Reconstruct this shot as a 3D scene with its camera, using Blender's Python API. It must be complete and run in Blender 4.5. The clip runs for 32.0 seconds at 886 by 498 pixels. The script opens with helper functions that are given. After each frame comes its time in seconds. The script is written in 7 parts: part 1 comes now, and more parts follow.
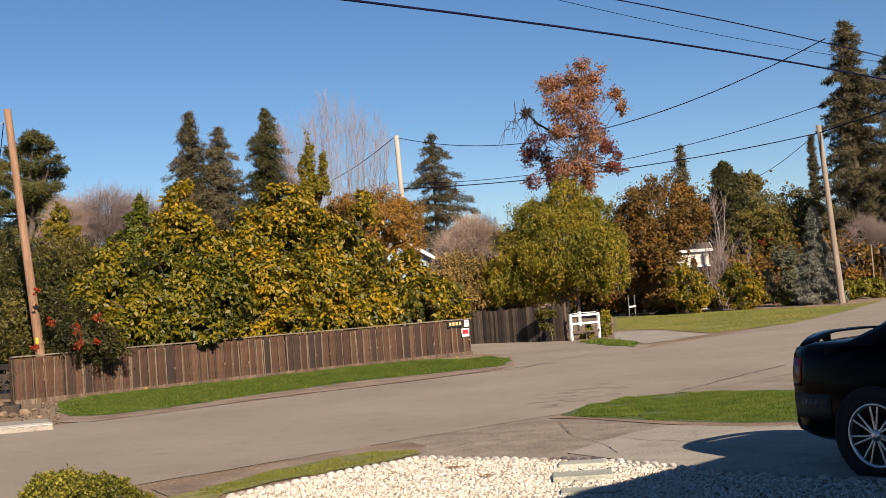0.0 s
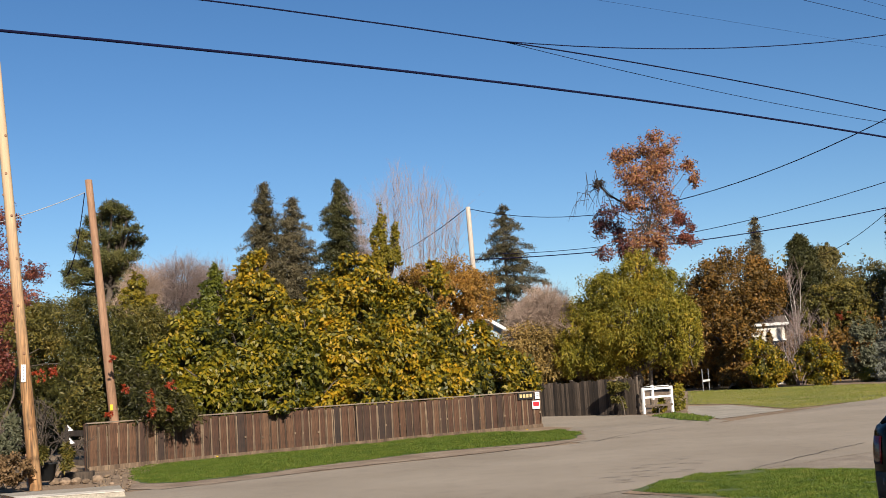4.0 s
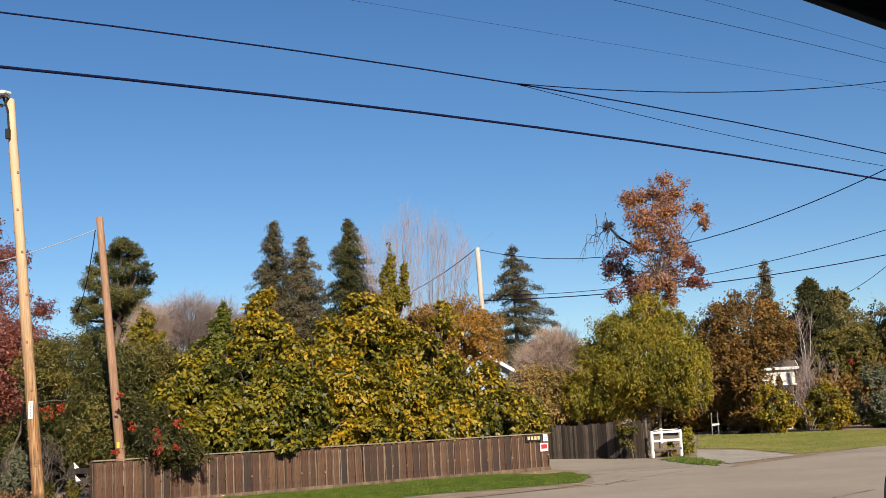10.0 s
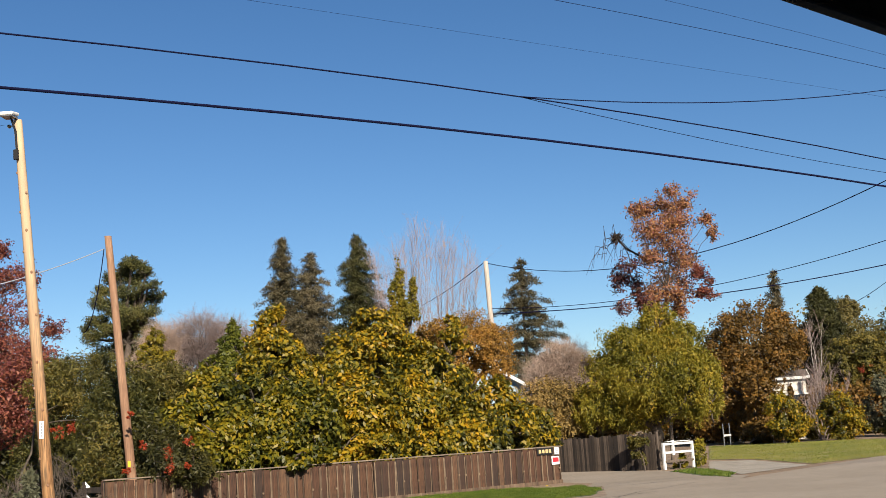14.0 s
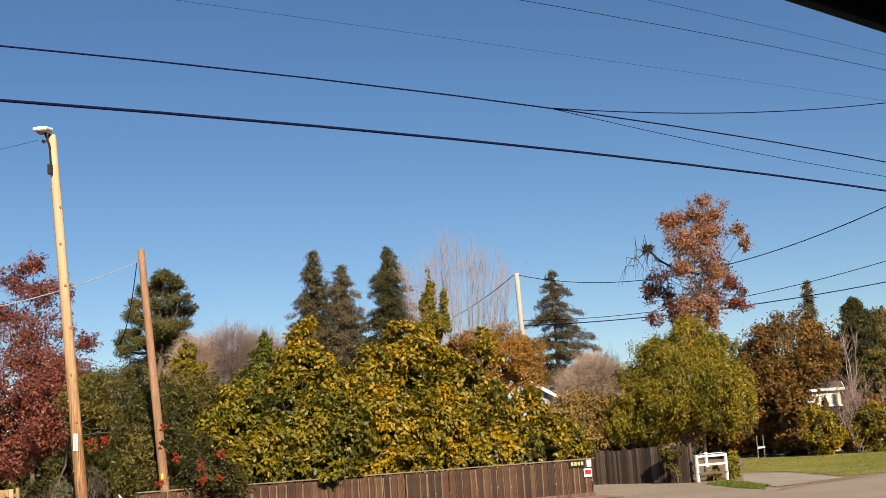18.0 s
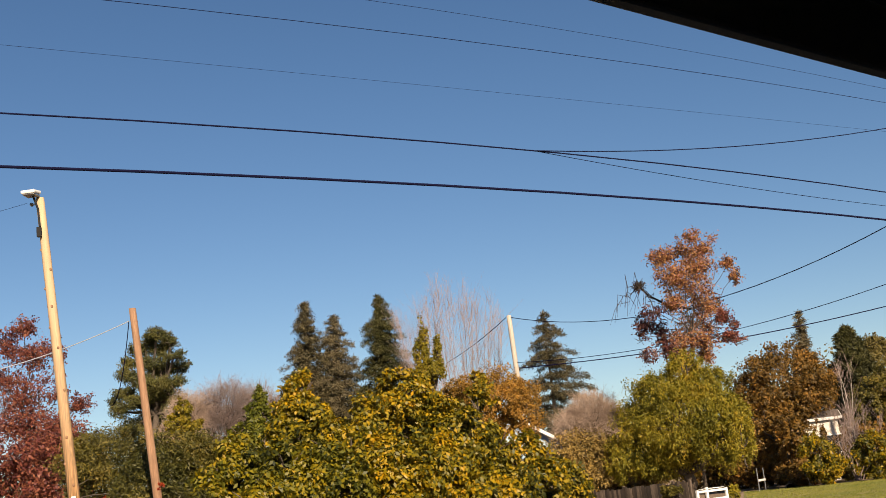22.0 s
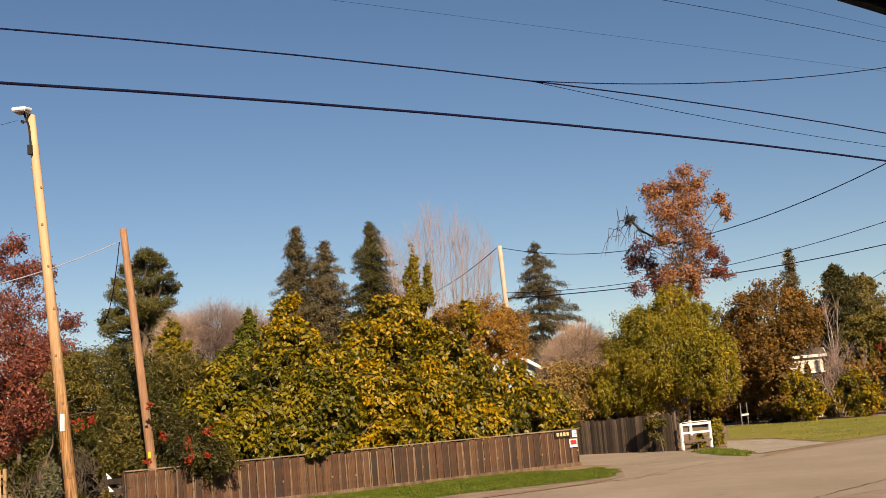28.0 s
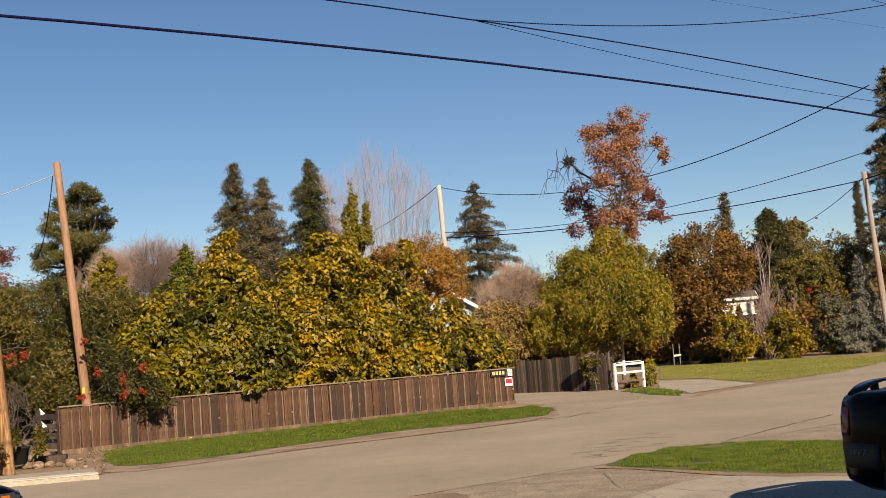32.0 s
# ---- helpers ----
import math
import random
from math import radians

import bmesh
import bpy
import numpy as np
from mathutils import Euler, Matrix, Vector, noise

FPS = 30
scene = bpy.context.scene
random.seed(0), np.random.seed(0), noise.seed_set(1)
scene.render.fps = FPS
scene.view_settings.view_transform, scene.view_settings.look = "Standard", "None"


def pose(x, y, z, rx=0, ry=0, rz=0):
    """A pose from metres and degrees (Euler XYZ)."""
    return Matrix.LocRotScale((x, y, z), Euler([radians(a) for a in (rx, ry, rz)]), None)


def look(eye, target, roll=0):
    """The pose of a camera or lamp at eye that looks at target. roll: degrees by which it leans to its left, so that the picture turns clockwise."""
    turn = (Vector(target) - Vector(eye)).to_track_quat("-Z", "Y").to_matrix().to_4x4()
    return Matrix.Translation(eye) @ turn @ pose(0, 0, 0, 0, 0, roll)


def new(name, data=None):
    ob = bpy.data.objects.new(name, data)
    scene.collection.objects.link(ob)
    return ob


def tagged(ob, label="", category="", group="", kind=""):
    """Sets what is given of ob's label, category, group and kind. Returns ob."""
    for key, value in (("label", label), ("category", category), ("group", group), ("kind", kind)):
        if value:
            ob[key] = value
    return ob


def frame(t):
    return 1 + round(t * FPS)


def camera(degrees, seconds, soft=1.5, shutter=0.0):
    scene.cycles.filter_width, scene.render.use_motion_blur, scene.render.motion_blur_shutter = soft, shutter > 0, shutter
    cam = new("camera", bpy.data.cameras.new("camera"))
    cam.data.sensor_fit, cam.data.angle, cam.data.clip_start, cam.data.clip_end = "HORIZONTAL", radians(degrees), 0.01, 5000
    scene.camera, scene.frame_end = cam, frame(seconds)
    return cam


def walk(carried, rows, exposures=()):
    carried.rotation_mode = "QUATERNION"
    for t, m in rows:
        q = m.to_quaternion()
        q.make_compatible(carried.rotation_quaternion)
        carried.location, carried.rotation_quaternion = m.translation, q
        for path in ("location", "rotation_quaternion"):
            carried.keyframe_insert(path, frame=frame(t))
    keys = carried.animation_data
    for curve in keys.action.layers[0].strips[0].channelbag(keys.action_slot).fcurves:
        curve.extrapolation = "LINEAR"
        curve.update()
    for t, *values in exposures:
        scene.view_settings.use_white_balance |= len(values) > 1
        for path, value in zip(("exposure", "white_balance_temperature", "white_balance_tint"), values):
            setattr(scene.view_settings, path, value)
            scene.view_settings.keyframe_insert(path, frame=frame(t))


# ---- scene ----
cam = camera(40.0, 32.0, soft=0.8)
EYE = 1.55
# seconds, sway forward (metres), yaw, pitch, lean to the right (degrees): the camera turns where it stands, with a slight sway
ROWS = [
    (0.0, 0.067, 0.060, 2.612, 4.151),
    (0.5, 0.067, 0.893, 2.755, 3.868),
    (1.0, 0.067, 2.017, 2.626, 3.990),
    (1.5, 0.067, 2.856, 3.199, 3.611),
    (2.0, 0.067, 3.487, 4.545, 3.340),
    (2.5, 0.067, 3.270, 5.309, 3.615),
    (3.0, 0.067, 3.273, 5.884, 3.606),
    (3.5, 0.067, 3.197, 6.067, 3.518),
    (5.5, 0.067, 3.171, 6.469, 3.462),
    (6.0, 0.067, 3.271, 6.580, 3.145),
    (6.5, 0.067, 3.186, 6.821, 3.141),
    (7.0, 0.067, 3.174, 7.057, 3.049),
    (7.5, 0.067, 3.164, 7.149, 3.134),
    (8.0, 0.067, 3.074, 7.234, 3.273),
    (8.5, 0.067, 3.249, 7.447, 2.927),
    (9.0, 0.067, 3.318, 7.291, 3.242),
    (9.5, 0.068, 3.391, 7.504, 3.279),
    (10.0, 0.069, 3.514, 8.089, 2.891),
    (10.5, 0.07, 3.476, 7.954, 2.940),
    (11.0, 0.071, 3.482, 7.300, 3.148),
    (11.5, 0.072, 3.528, 7.264, 3.287),
    (12.0, 0.073, 3.762, 7.871, 3.141),
    (12.5, 0.074, 3.731, 8.143, 3.269),
    (13.0, 0.074, 3.694, 8.049, 3.465),
    (13.5, 0.072, 3.701, 8.134, 3.504),
    (14.0, 0.07, 3.864, 8.777, 3.674),
    (14.5, 0.067, 3.968, 10.054, 4.043),
    (16.5, 0.06, 6.354, 10.284, 4.397),
    (17.0, 0.059, 5.821, 9.631, 4.372),
    (17.5, 0.064, 5.612, 9.280, 3.796),
    (18.0, 0.07, 5.288, 9.435, 3.711),
    (18.5, 0.073, 5.009, 9.811, 3.399),
    (19.0, 0.075, 4.589, 11.040, 3.701),
    (19.5, 0.069, 4.486, 12.393, 3.469),
    (20.0, 0.062, 5.110, 12.620, 3.926),
    (20.5, 0.064, 5.756, 11.621, 4.684),
    (21.0, 0.065, 7.247, 11.544, 4.979),
    (21.5, 0.035, 6.749, 12.239, 4.960),
    (22.0, 0.004, 4.633, 11.511, 6.266),
    (22.5, 0.002, 4.760, 12.097, 6.098),
    (23.0, 0.0, 6.407, 12.857, 5.234),
    (23.5, -0.001, 6.719, 12.943, 5.250),
    (24.0, -0.001, 6.284, 13.250, 4.815),
    (24.5, 0.009, 6.364, 12.626, 4.523),
    (25.0, 0.02, 5.746, 12.314, 4.565),
    (25.5, 0.02, 5.829, 12.058, 4.520),
    (27.5, 0.021, 5.318, 9.655, 4.600),
    (28.0, 0.021, 4.567, 8.142, 4.774),
    (28.5, 0.021, 4.171, 7.040, 4.375),
    (29.0, 0.021, 3.866, 7.080, 4.354),
    (29.5, 0.021, 3.271, 6.883, 4.413),
    (30.0, 0.021, 2.482, 6.571, 4.967),
    (30.5, 0.021, 2.159, 6.309, 4.923),
    (31.0, 0.021, 1.631, 5.930, 4.721),
    (31.5, 0.021, 1.906, 5.594, 4.195),
    (32.0, 0.021, 1.901, 5.061, 4.282)
]
walk(cam, [(t, pose(0, sway, EYE, 0, 0, yaw) @ pose(0, 0, 0, 90 + pitch) @ pose(0, 0, 0, 0, 0, -lean)) for t, sway, yaw, pitch, lean in ROWS],
     exposures=[(0.0, 0.91, 6700, 14), (1.0, 0.91, 6600, 12), (2.0, 0.91, 6380, 11), (3.5, 0.95, 6400, 10), (8.0, 0.98, 6450, 10), (14.5, 1.00, 6500, 10), (18.0, 1.00, 7250, 13), (20.0, 0.99, 7500, 14), (23.0, 1.00, 7950, 15),
                (25.5, 0.95, 8050, 15), (27.5, 0.97, 8750, 19), (32.0, 0.95, 7700, 15)])

# ---- light: a clear winter sky, the sun behind the house ----
SUN_FROM = Vector((0.37, -0.93, 0.0)).normalized()
SUN_UP = radians(27.5)
sun_dir = SUN_FROM * math.cos(SUN_UP) + Vector((0, 0, math.sin(SUN_UP)))
world = bpy.data.worlds.new("sky")
scene.world = world
world.use_nodes = True
wn = world.node_tree.nodes
sky = wn.new("ShaderNodeTexSky")
sky.sky_type, sky.sun_disc = "NISHITA", False
sky.sun_elevation, sky.sun_rotation = SUN_UP, math.atan2(SUN_FROM.x, SUN_FROM.y)
sky.air_density, sky.dust_density, sky.ozone_density = 1.0, 0.2, 3.2
sky.altitude = 1200
wn["Background"].inputs["Strength"].default_value = 0.051
rich = wn.new("ShaderNodeHueSaturation")
rich.inputs["Hue"].default_value, rich.inputs["Saturation"].default_value = 0.502, 1.18
world.node_tree.links.new(sky.outputs[0], rich.inputs["Color"])
world.node_tree.links.new(rich.outputs[0], wn["Background"].inputs["Color"])
sun = new("sun", bpy.data.lights.new("sun", "SUN"))
sun.data.energy, sun.data.angle, sun.data.color = 5.0, radians(0.5), (1.0, 0.89, 0.74)
sun.matrix_world = look(sun_dir * 50, (0, 0, 0))

# ---- materials ----
def material(name, rough=0.7, metal=0.0):
    m = bpy.data.materials.new(name)
    m.use_nodes = True
    b = m.node_tree.nodes["Principled BSDF"]
    b.inputs["Roughness"].default_value, b.inputs["Metallic"].default_value = rough, metal
    return m, m.node_tree.nodes, m.node_tree.links, b


def noise_node(nodes, links, scale, detail=5.0, vec=None, stretch=None):
    n = nodes.new("ShaderNodeTexNoise")
    n.inputs["Scale"].default_value, n.inputs["Detail"].default_value = scale, detail
    if vec is not None:
        if stretch:
            mp = nodes.new("ShaderNodeMapping")
            mp.inputs["Scale"].default_value = stretch
            links.new(vec, mp.inputs["Vector"])
            vec = mp.outputs[0]
        links.new(vec, n.inputs["Vector"])
    return n


def ramp_node(nodes, stops):
    r = nodes.new("ShaderNodeValToRGB")
    e = r.color_ramp.elements
    while len(e) < len(stops):
        e.new(0.5)
    for el, (p, c) in zip(e, stops):
        el.position, el.color = p, (*c, 1)
    return r


def mix_node(nodes, links, fac, a, b, blend="MIX"):
    m = nodes.new("ShaderNodeMix")
    m.data_type, m.blend_type = "RGBA", blend
    for sock, v in ((m.inputs[0], fac), (m.inputs[6], a), (m.inputs[7], b)):
        if isinstance(v, (int, float)):
            sock.default_value = v
        elif isinstance(v, tuple):
            sock.default_value = (*v, 1)
        else:
            links.new(v, sock)
    return m.outputs[2]


def surface(name, stops, big=0.6, fine=30.0, rough=0.8, bump=0.4, fine_dark=0.35, metal=0.0, stretch=None, vary=0.0, dist=0.01, crack=0.0):
    """Two-scale mottled surface: large patches through a ramp, fine grain on top, relief; vary: per-object shade."""
    m, nodes, links, b = material(name, rough, metal)
    co = nodes.new("ShaderNodeTexCoord").outputs["Object"]
    geo = nodes.new("ShaderNodeNewGeometry")
    vec = geo.outputs["Position"] if stretch is None else co
    n1 = noise_node(nodes, links, big, 4, vec, stretch)
    n2 = noise_node(nodes, links, fine, 6, vec, stretch)
    r = ramp_node(nodes, stops)
    fac = n1.outputs["Fac"]
    if vary:
        oi = nodes.new("ShaderNodeObjectInfo")
        ma = nodes.new("ShaderNodeMath")
        ma.operation = "MULTIPLY_ADD"
        links.new(oi.outputs["Random"], ma.inputs[0])
        ma.inputs[1].default_value = vary
        ad = nodes.new("ShaderNodeMath")
        ad.operation = "SUBTRACT"
        links.new(n1.outputs["Fac"], ad.inputs[0])
        ad.inputs[1].default_value = vary * 0.5
        links.new(ad.outputs[0], ma.inputs[2])
        fac = ma.outputs[0]
    links.new(fac, r.inputs[0])
    g = ramp_node(nodes, [(0.3, (1 - fine_dark,) * 3), (0.7, (1.0 + fine_dark * 0.4,) * 3)])
    links.new(n2.outputs["Fac"], g.inputs[0])
    col = mix_node(nodes, links, 1.0, r.outputs[0], g.outputs[0], "MULTIPLY")
    if crack:
        # wandering cracks and stains of their own shape
        wv = noise_node(nodes, links, 1.6, 3, vec)
        add = nodes.new("ShaderNodeMixRGB")
        add.blend_type, add.inputs[0].default_value = "ADD", 0.55
        links.new(vec, add.inputs[1])
        links.new(wv.outputs["Color"], add.inputs[2])
        vo = nodes.new("ShaderNodeTexVoronoi")
        vo.feature, vo.inputs["Scale"].default_value = "DISTANCE_TO_EDGE", 0.42
        links.new(add.outputs[0], vo.inputs["Vector"])
        cr = ramp_node(nodes, [(0.0, (1 - 0.6 * crack,) * 3), (0.012, (1.0,) * 3)])
        links.new(vo.outputs["Distance"], cr.inputs[0])
        col = mix_node(nodes, links, 1.0, col, cr.outputs[0], "MULTIPLY")
        st = noise_node(nodes, links, 3.2, 6, vec)
        sr = ramp_node(nodes, [(0.3, (0.88,) * 3), (0.5, (1.0,) * 3)])
        links.new(st.outputs["Fac"], sr.inputs[0])
        col = mix_node(nodes, links, 1.0, col, sr.outputs[0], "MULTIPLY")
    links.new(col, b.inputs["Base Color"])
    bp = nodes.new("ShaderNodeBump")
    bp.inputs["Strength"].default_value, bp.inputs["Distance"].default_value = bump, dist
    links.new(n2.outputs["Fac"], bp.inputs["Height"])
    links.new(bp.outputs[0], b.inputs["Normal"])
    return m


def foliage(name, cols, trans=0.3, rough=0.55, patch=0.7, gloss=0.3, leafy=0.55, patchy=1.5, shift=-0.52):
    """Leaves: colour by leaf and by patch of the crown, some light passing through."""
    m, nodes, links, b = material(name, rough)
    geo = nodes.new("ShaderNodeNewGeometry")
    n1 = noise_node(nodes, links, patch, 3, geo.outputs["Position"])
    ma = nodes.new("ShaderNodeMath")
    ma.operation = "MULTIPLY_ADD"
    links.new(geo.outputs["Random Per Island"], ma.inputs[0])
    ma.inputs[1].default_value = leafy
    sh = nodes.new("ShaderNodeMath")
    sh.operation = "MULTIPLY_ADD"
    links.new(n1.outputs["Fac"], sh.inputs[0])
    sh.inputs[1].default_value, sh.inputs[2].default_value = patchy, shift
    links.new(sh.outputs[0], ma.inputs[2])
    k = len(cols) - 1
    r = ramp_node(nodes, [(i / k, c) for i, c in enumerate(cols)])
    links.new(ma.outputs[0], r.inputs[0])
    links.new(r.outputs[0], b.inputs["Base Color"])
    b.inputs["Specular IOR Level"].default_value = gloss
    tr = nodes.new("ShaderNodeBsdfTranslucent")
    links.new(r.outputs[0], tr.inputs["Color"])
    mx = nodes.new("ShaderNodeMixShader")
    mx.inputs[0].default_value = trans
    links.new(b.outputs[0], mx.inputs[1])
    links.new(tr.outputs[0], mx.inputs[2])
    links.new(mx.outputs[0], nodes["Material Output"].inputs["Surface"])
    return m


def plain(name, col, rough=0.6, metal=0.0, fine=40.0):
    return surface(name, [(0.3, tuple(c * 0.85 for c in col)), (0.7, tuple(min(1, c * 1.08) for c in col))], 1.5, fine, rough, 0.15, 0.15, metal)


MAT = {
    "asphalt": surface("asphalt", [(0.3, (0.2408, 0.1961, 0.1445)), (0.55, (0.2838, 0.2339, 0.1763)), (0.75, (0.3182, 0.2649, 0.2021))], 0.35, 48, 0.9, 0.6, 0.34, crack=0.1),
    "asphalt_old": surface("asphalt_old", [(0.3, (0.1935, 0.1505, 0.1101)), (0.5, (0.2494, 0.1995, 0.1479)), (0.72, (0.3096, 0.2537, 0.1935))], 1.6, 34, 0.92, 0.8, 0.5, crack=0.4),
    "grit": surface("grit", [(0.3, (0.165, 0.112, 0.073)), (0.5, (0.24, 0.172, 0.117)), (0.75, (0.33, 0.255, 0.182))], 1.4, 34, 0.95, 0.7, 0.45, dist=0.02),
    "concrete": surface("concrete", [(0.3, (0.2666, 0.2322, 0.1849)), (0.6, (0.344, 0.3053, 0.2451)), (0.8, (0.4042, 0.3612, 0.2967))], 0.8, 40, 0.9, 0.5, 0.36, crack=0.3),
    "dirt": surface("dirt", [(0.3, (0.172, 0.1118, 0.0645)), (0.6, (0.2752, 0.1892, 0.1161)), (0.8, (0.3612, 0.2666, 0.172))], 0.5, 25, 0.95, 0.8, 0.5, dist=0.03),
    "turf": surface("turf", [(0.3, (0.0473, 0.0731, 0.0129)), (0.6, (0.0731, 0.1032, 0.0172)), (0.8, (0.1118, 0.1118, 0.0301))], 0.8, 30, 0.95, 0.8, 0.5, dist=0.03),
    "dry_turf": surface("dry_turf", [(0.3, (0.0989, 0.1236, 0.0198)), (0.5, (0.1780, 0.1681, 0.0346)), (0.72, (0.2868, 0.2275, 0.0841))], 0.25, 12, 0.95, 0.8, 0.45, dist=0.03),
    "fence_wood": surface("fence_wood", [(0.22, (0.0202, 0.0120, 0.0090)), (0.42, (0.0616, 0.0255, 0.0119)), (0.6, (0.0818, 0.0380, 0.0180)), (0.82, (0.1400, 0.0790, 0.0426))], 1.2, 14, 0.88, 0.6, 0.6, stretch=(3, 3, 0.35), vary=0.45, dist=0.004),
    "batten_wood": surface("batten_wood", [(0.25, (0.0456, 0.0267, 0.0156)), (0.5, (0.1048, 0.0671, 0.0407)), (0.78, (0.1914, 0.1333, 0.0851))], 1.2, 14, 0.88, 0.6, 0.5, stretch=(3, 3, 0.35), vary=0.6, dist=0.004),
    "cap_wood": surface("cap_wood", [(0.25, (0.1118, 0.0774, 0.0559)), (0.5, (0.172, 0.129, 0.0946)), (0.75, (0.2408, 0.1892, 0.1462))], 1.2, 14, 0.88, 0.5, 0.4, stretch=(0.3, 3, 3), dist=0.004),
    "dark_wood": surface("dark_wood", [(0.25, (0.0172, 0.0112, 0.0077)), (0.5, (0.0447, 0.031, 0.0215)), (0.75, (0.1075, 0.0791, 0.0585))], 1.2, 14, 0.9, 0.6, 0.55, stretch=(3, 3, 0.35), vary=0.5, dist=0.004),
    "pole_new": surface("pole_new", [(0.25, (0.1204, 0.0516, 0.0172)), (0.47, (0.2494, 0.1247, 0.0464)), (0.75, (0.3698, 0.2236, 0.1032))], 1.6, 9, 0.8, 0.7, 0.75, stretch=(6, 6, 0.3), dist=0.004),
    "pole_old": surface("pole_old", [(0.25, (0.1453, 0.0738, 0.0380)), (0.5, (0.2348, 0.1286, 0.0738)), (0.75, (0.3242, 0.2012, 0.1230))], 1.0, 12, 0.85, 0.5, 0.4, stretch=(6, 6, 0.3), dist=0.004),
    "pole_grey": surface("pole_grey", [(0.25, (0.258, 0.215, 0.172)), (0.5, (0.3612, 0.3096, 0.258)), (0.75, (0.4472, 0.3956, 0.344))], 1.0, 12, 0.85, 0.5, 0.3, stretch=(6, 6, 0.3), dist=0.004),
    "pole_mid": surface("pole_mid", [(0.25, (0.1462, 0.1075, 0.0774)), (0.5, (0.2322, 0.1806, 0.1376)), (0.75, (0.3096, 0.258, 0.2064))], 1.0, 12, 0.85, 0.5, 0.4, stretch=(6, 6, 0.3), dist=0.004),
    "bark": surface("bark", [(0.3, (0.0473, 0.0344, 0.0258)), (0.7, (0.1118, 0.086, 0.0645))], 2.0, 14, 0.95, 0.9, 0.5, dist=0.02),
    "bark_pale": surface("bark_pale", [(0.3, (0.258, 0.2236, 0.1806)), (0.7, (0.43, 0.3956, 0.344))], 2.0, 14, 0.9, 0.6, 0.4, dist=0.02),
    "twig": surface("twig", [(0.3, (0.172, 0.1247, 0.1118)), (0.7, (0.258, 0.1935, 0.1763))], 1.0, 14, 0.95, 0.3, 0.3),
    "twig_tan": surface("twig_tan", [(0.3, (0.2838, 0.2021, 0.1548)), (0.7, (0.3956, 0.2924, 0.2322))], 1.0, 14, 0.95, 0.3, 0.3),
    "twig_pale": surface("twig_pale", [(0.3, (0.2322, 0.1763, 0.1677)), (0.7, (0.3268, 0.258, 0.2451))], 1.0, 14, 0.95, 0.3, 0.3),
    "white_paint": plain("white_paint", (0.6708, 0.6622, 0.6364), 0.5),
    "cream_wall": plain("cream_wall", (0.5676, 0.5332, 0.4644), 0.8),
    "blue_wall": plain("blue_wall", (0.2924, 0.387, 0.473), 0.7),
    "roof_shingle": surface("roof_shingle", [(0.3, (0.0602, 0.0473, 0.0387)), (0.7, (0.1118, 0.086, 0.0688))], 1.0, 20, 0.9, 0.6, 0.4),
    "eave_paint": plain("eave_paint", (0.0301, 0.0258, 0.0241), 0.7),
    "stucco": plain("stucco", (0.258, 0.215, 0.172), 0.9),
    "wire": plain("wire", (0.004, 0.005, 0.024), 0.95),
    "wire_pale": plain("wire_pale", (0.387, 0.387, 0.4042), 0.45, 0.6),
    "steel": plain("steel", (0.344, 0.3526, 0.3698), 0.4, 0.8),
    "black_plastic": plain("black_plastic", (0.0052, 0.0052, 0.006), 0.85),
    # a reflection in the bumper, put into the colours of a panel and bars
    "bumper_gleam": plain("bumper_gleam", (0.008, 0.007, 0.006), 0.7),
    "gleam_mark": plain("gleam_mark", (0.05, 0.05, 0.05), 0.5),
    "road_white": surface("road_white", [(0.3, (0.387, 0.344, 0.2838)), (0.5, (0.5848, 0.5246, 0.4386)), (0.75, (0.6708, 0.6106, 0.516))], 2.0, 30, 0.8, 0.3, 0.25),
    "tar": plain("tar", (0.0774, 0.0645, 0.0516), 0.9),
    # near-black navy that holds the shade on the hedge behind the road garden
    "hedge_shade": surface("hedge_shade", [(0.3, (0.0069, 0.0077, 0.0112)), (0.7, (0.0172, 0.0181, 0.0241))], 1.2, 14, 0.9, 0.5, 0.4, stretch=(3, 3, 0.35), vary=0.5, dist=0.004),
    "rubber": plain("rubber", (0.006, 0.006, 0.0069), 0.9),
    "rim": plain("rim", (0.55, 0.56, 0.58), 0.3, 0.9),
    "sign_white": plain("sign_white", (0.8, 0.8, 0.8), 0.5),
    "sign_red": plain("sign_red", (0.55, 0.02, 0.03), 0.5),
    "sign_gold": plain("sign_gold", (0.5, 0.38, 0.18), 0.45),
    "rock": surface("rock", [(0.3, (0.1204, 0.0817, 0.0516)), (0.7, (0.258, 0.1806, 0.1204))], 1.5, 15, 0.95, 0.7, 0.4, vary=0.6),
    "slab": surface("slab", [(0.3, (0.26, 0.26, 0.205)), (0.7, (0.39, 0.385, 0.315))], 2.0, 40, 0.9, 0.4, 0.3, vary=0.5),
    # the pale edging again, with shade put into its colour
    "edging_shade": surface("edging_shade", [(0.3, (0.0516, 0.0387, 0.0473)), (0.7, (0.1032, 0.0817, 0.0903))], 3.0, 50, 0.9, 0.4, 0.3, vary=0.5),
    "edging": surface("edging", [(0.3, (0.3096, 0.2838, 0.2494)), (0.7, (0.4988, 0.473, 0.43))], 3.0, 50, 0.9, 0.4, 0.3, vary=0.5),
    "red_lens": plain("red_lens", (0.0301, 0.0017, 0.0026), 0.15),
    "amber_lens": plain("amber_lens", (0.34, 0.085, 0.01), 0.2),
}

MAT["wire"].node_tree.nodes["Principled BSDF"].inputs["Specular IOR Level"].default_value = 0.1


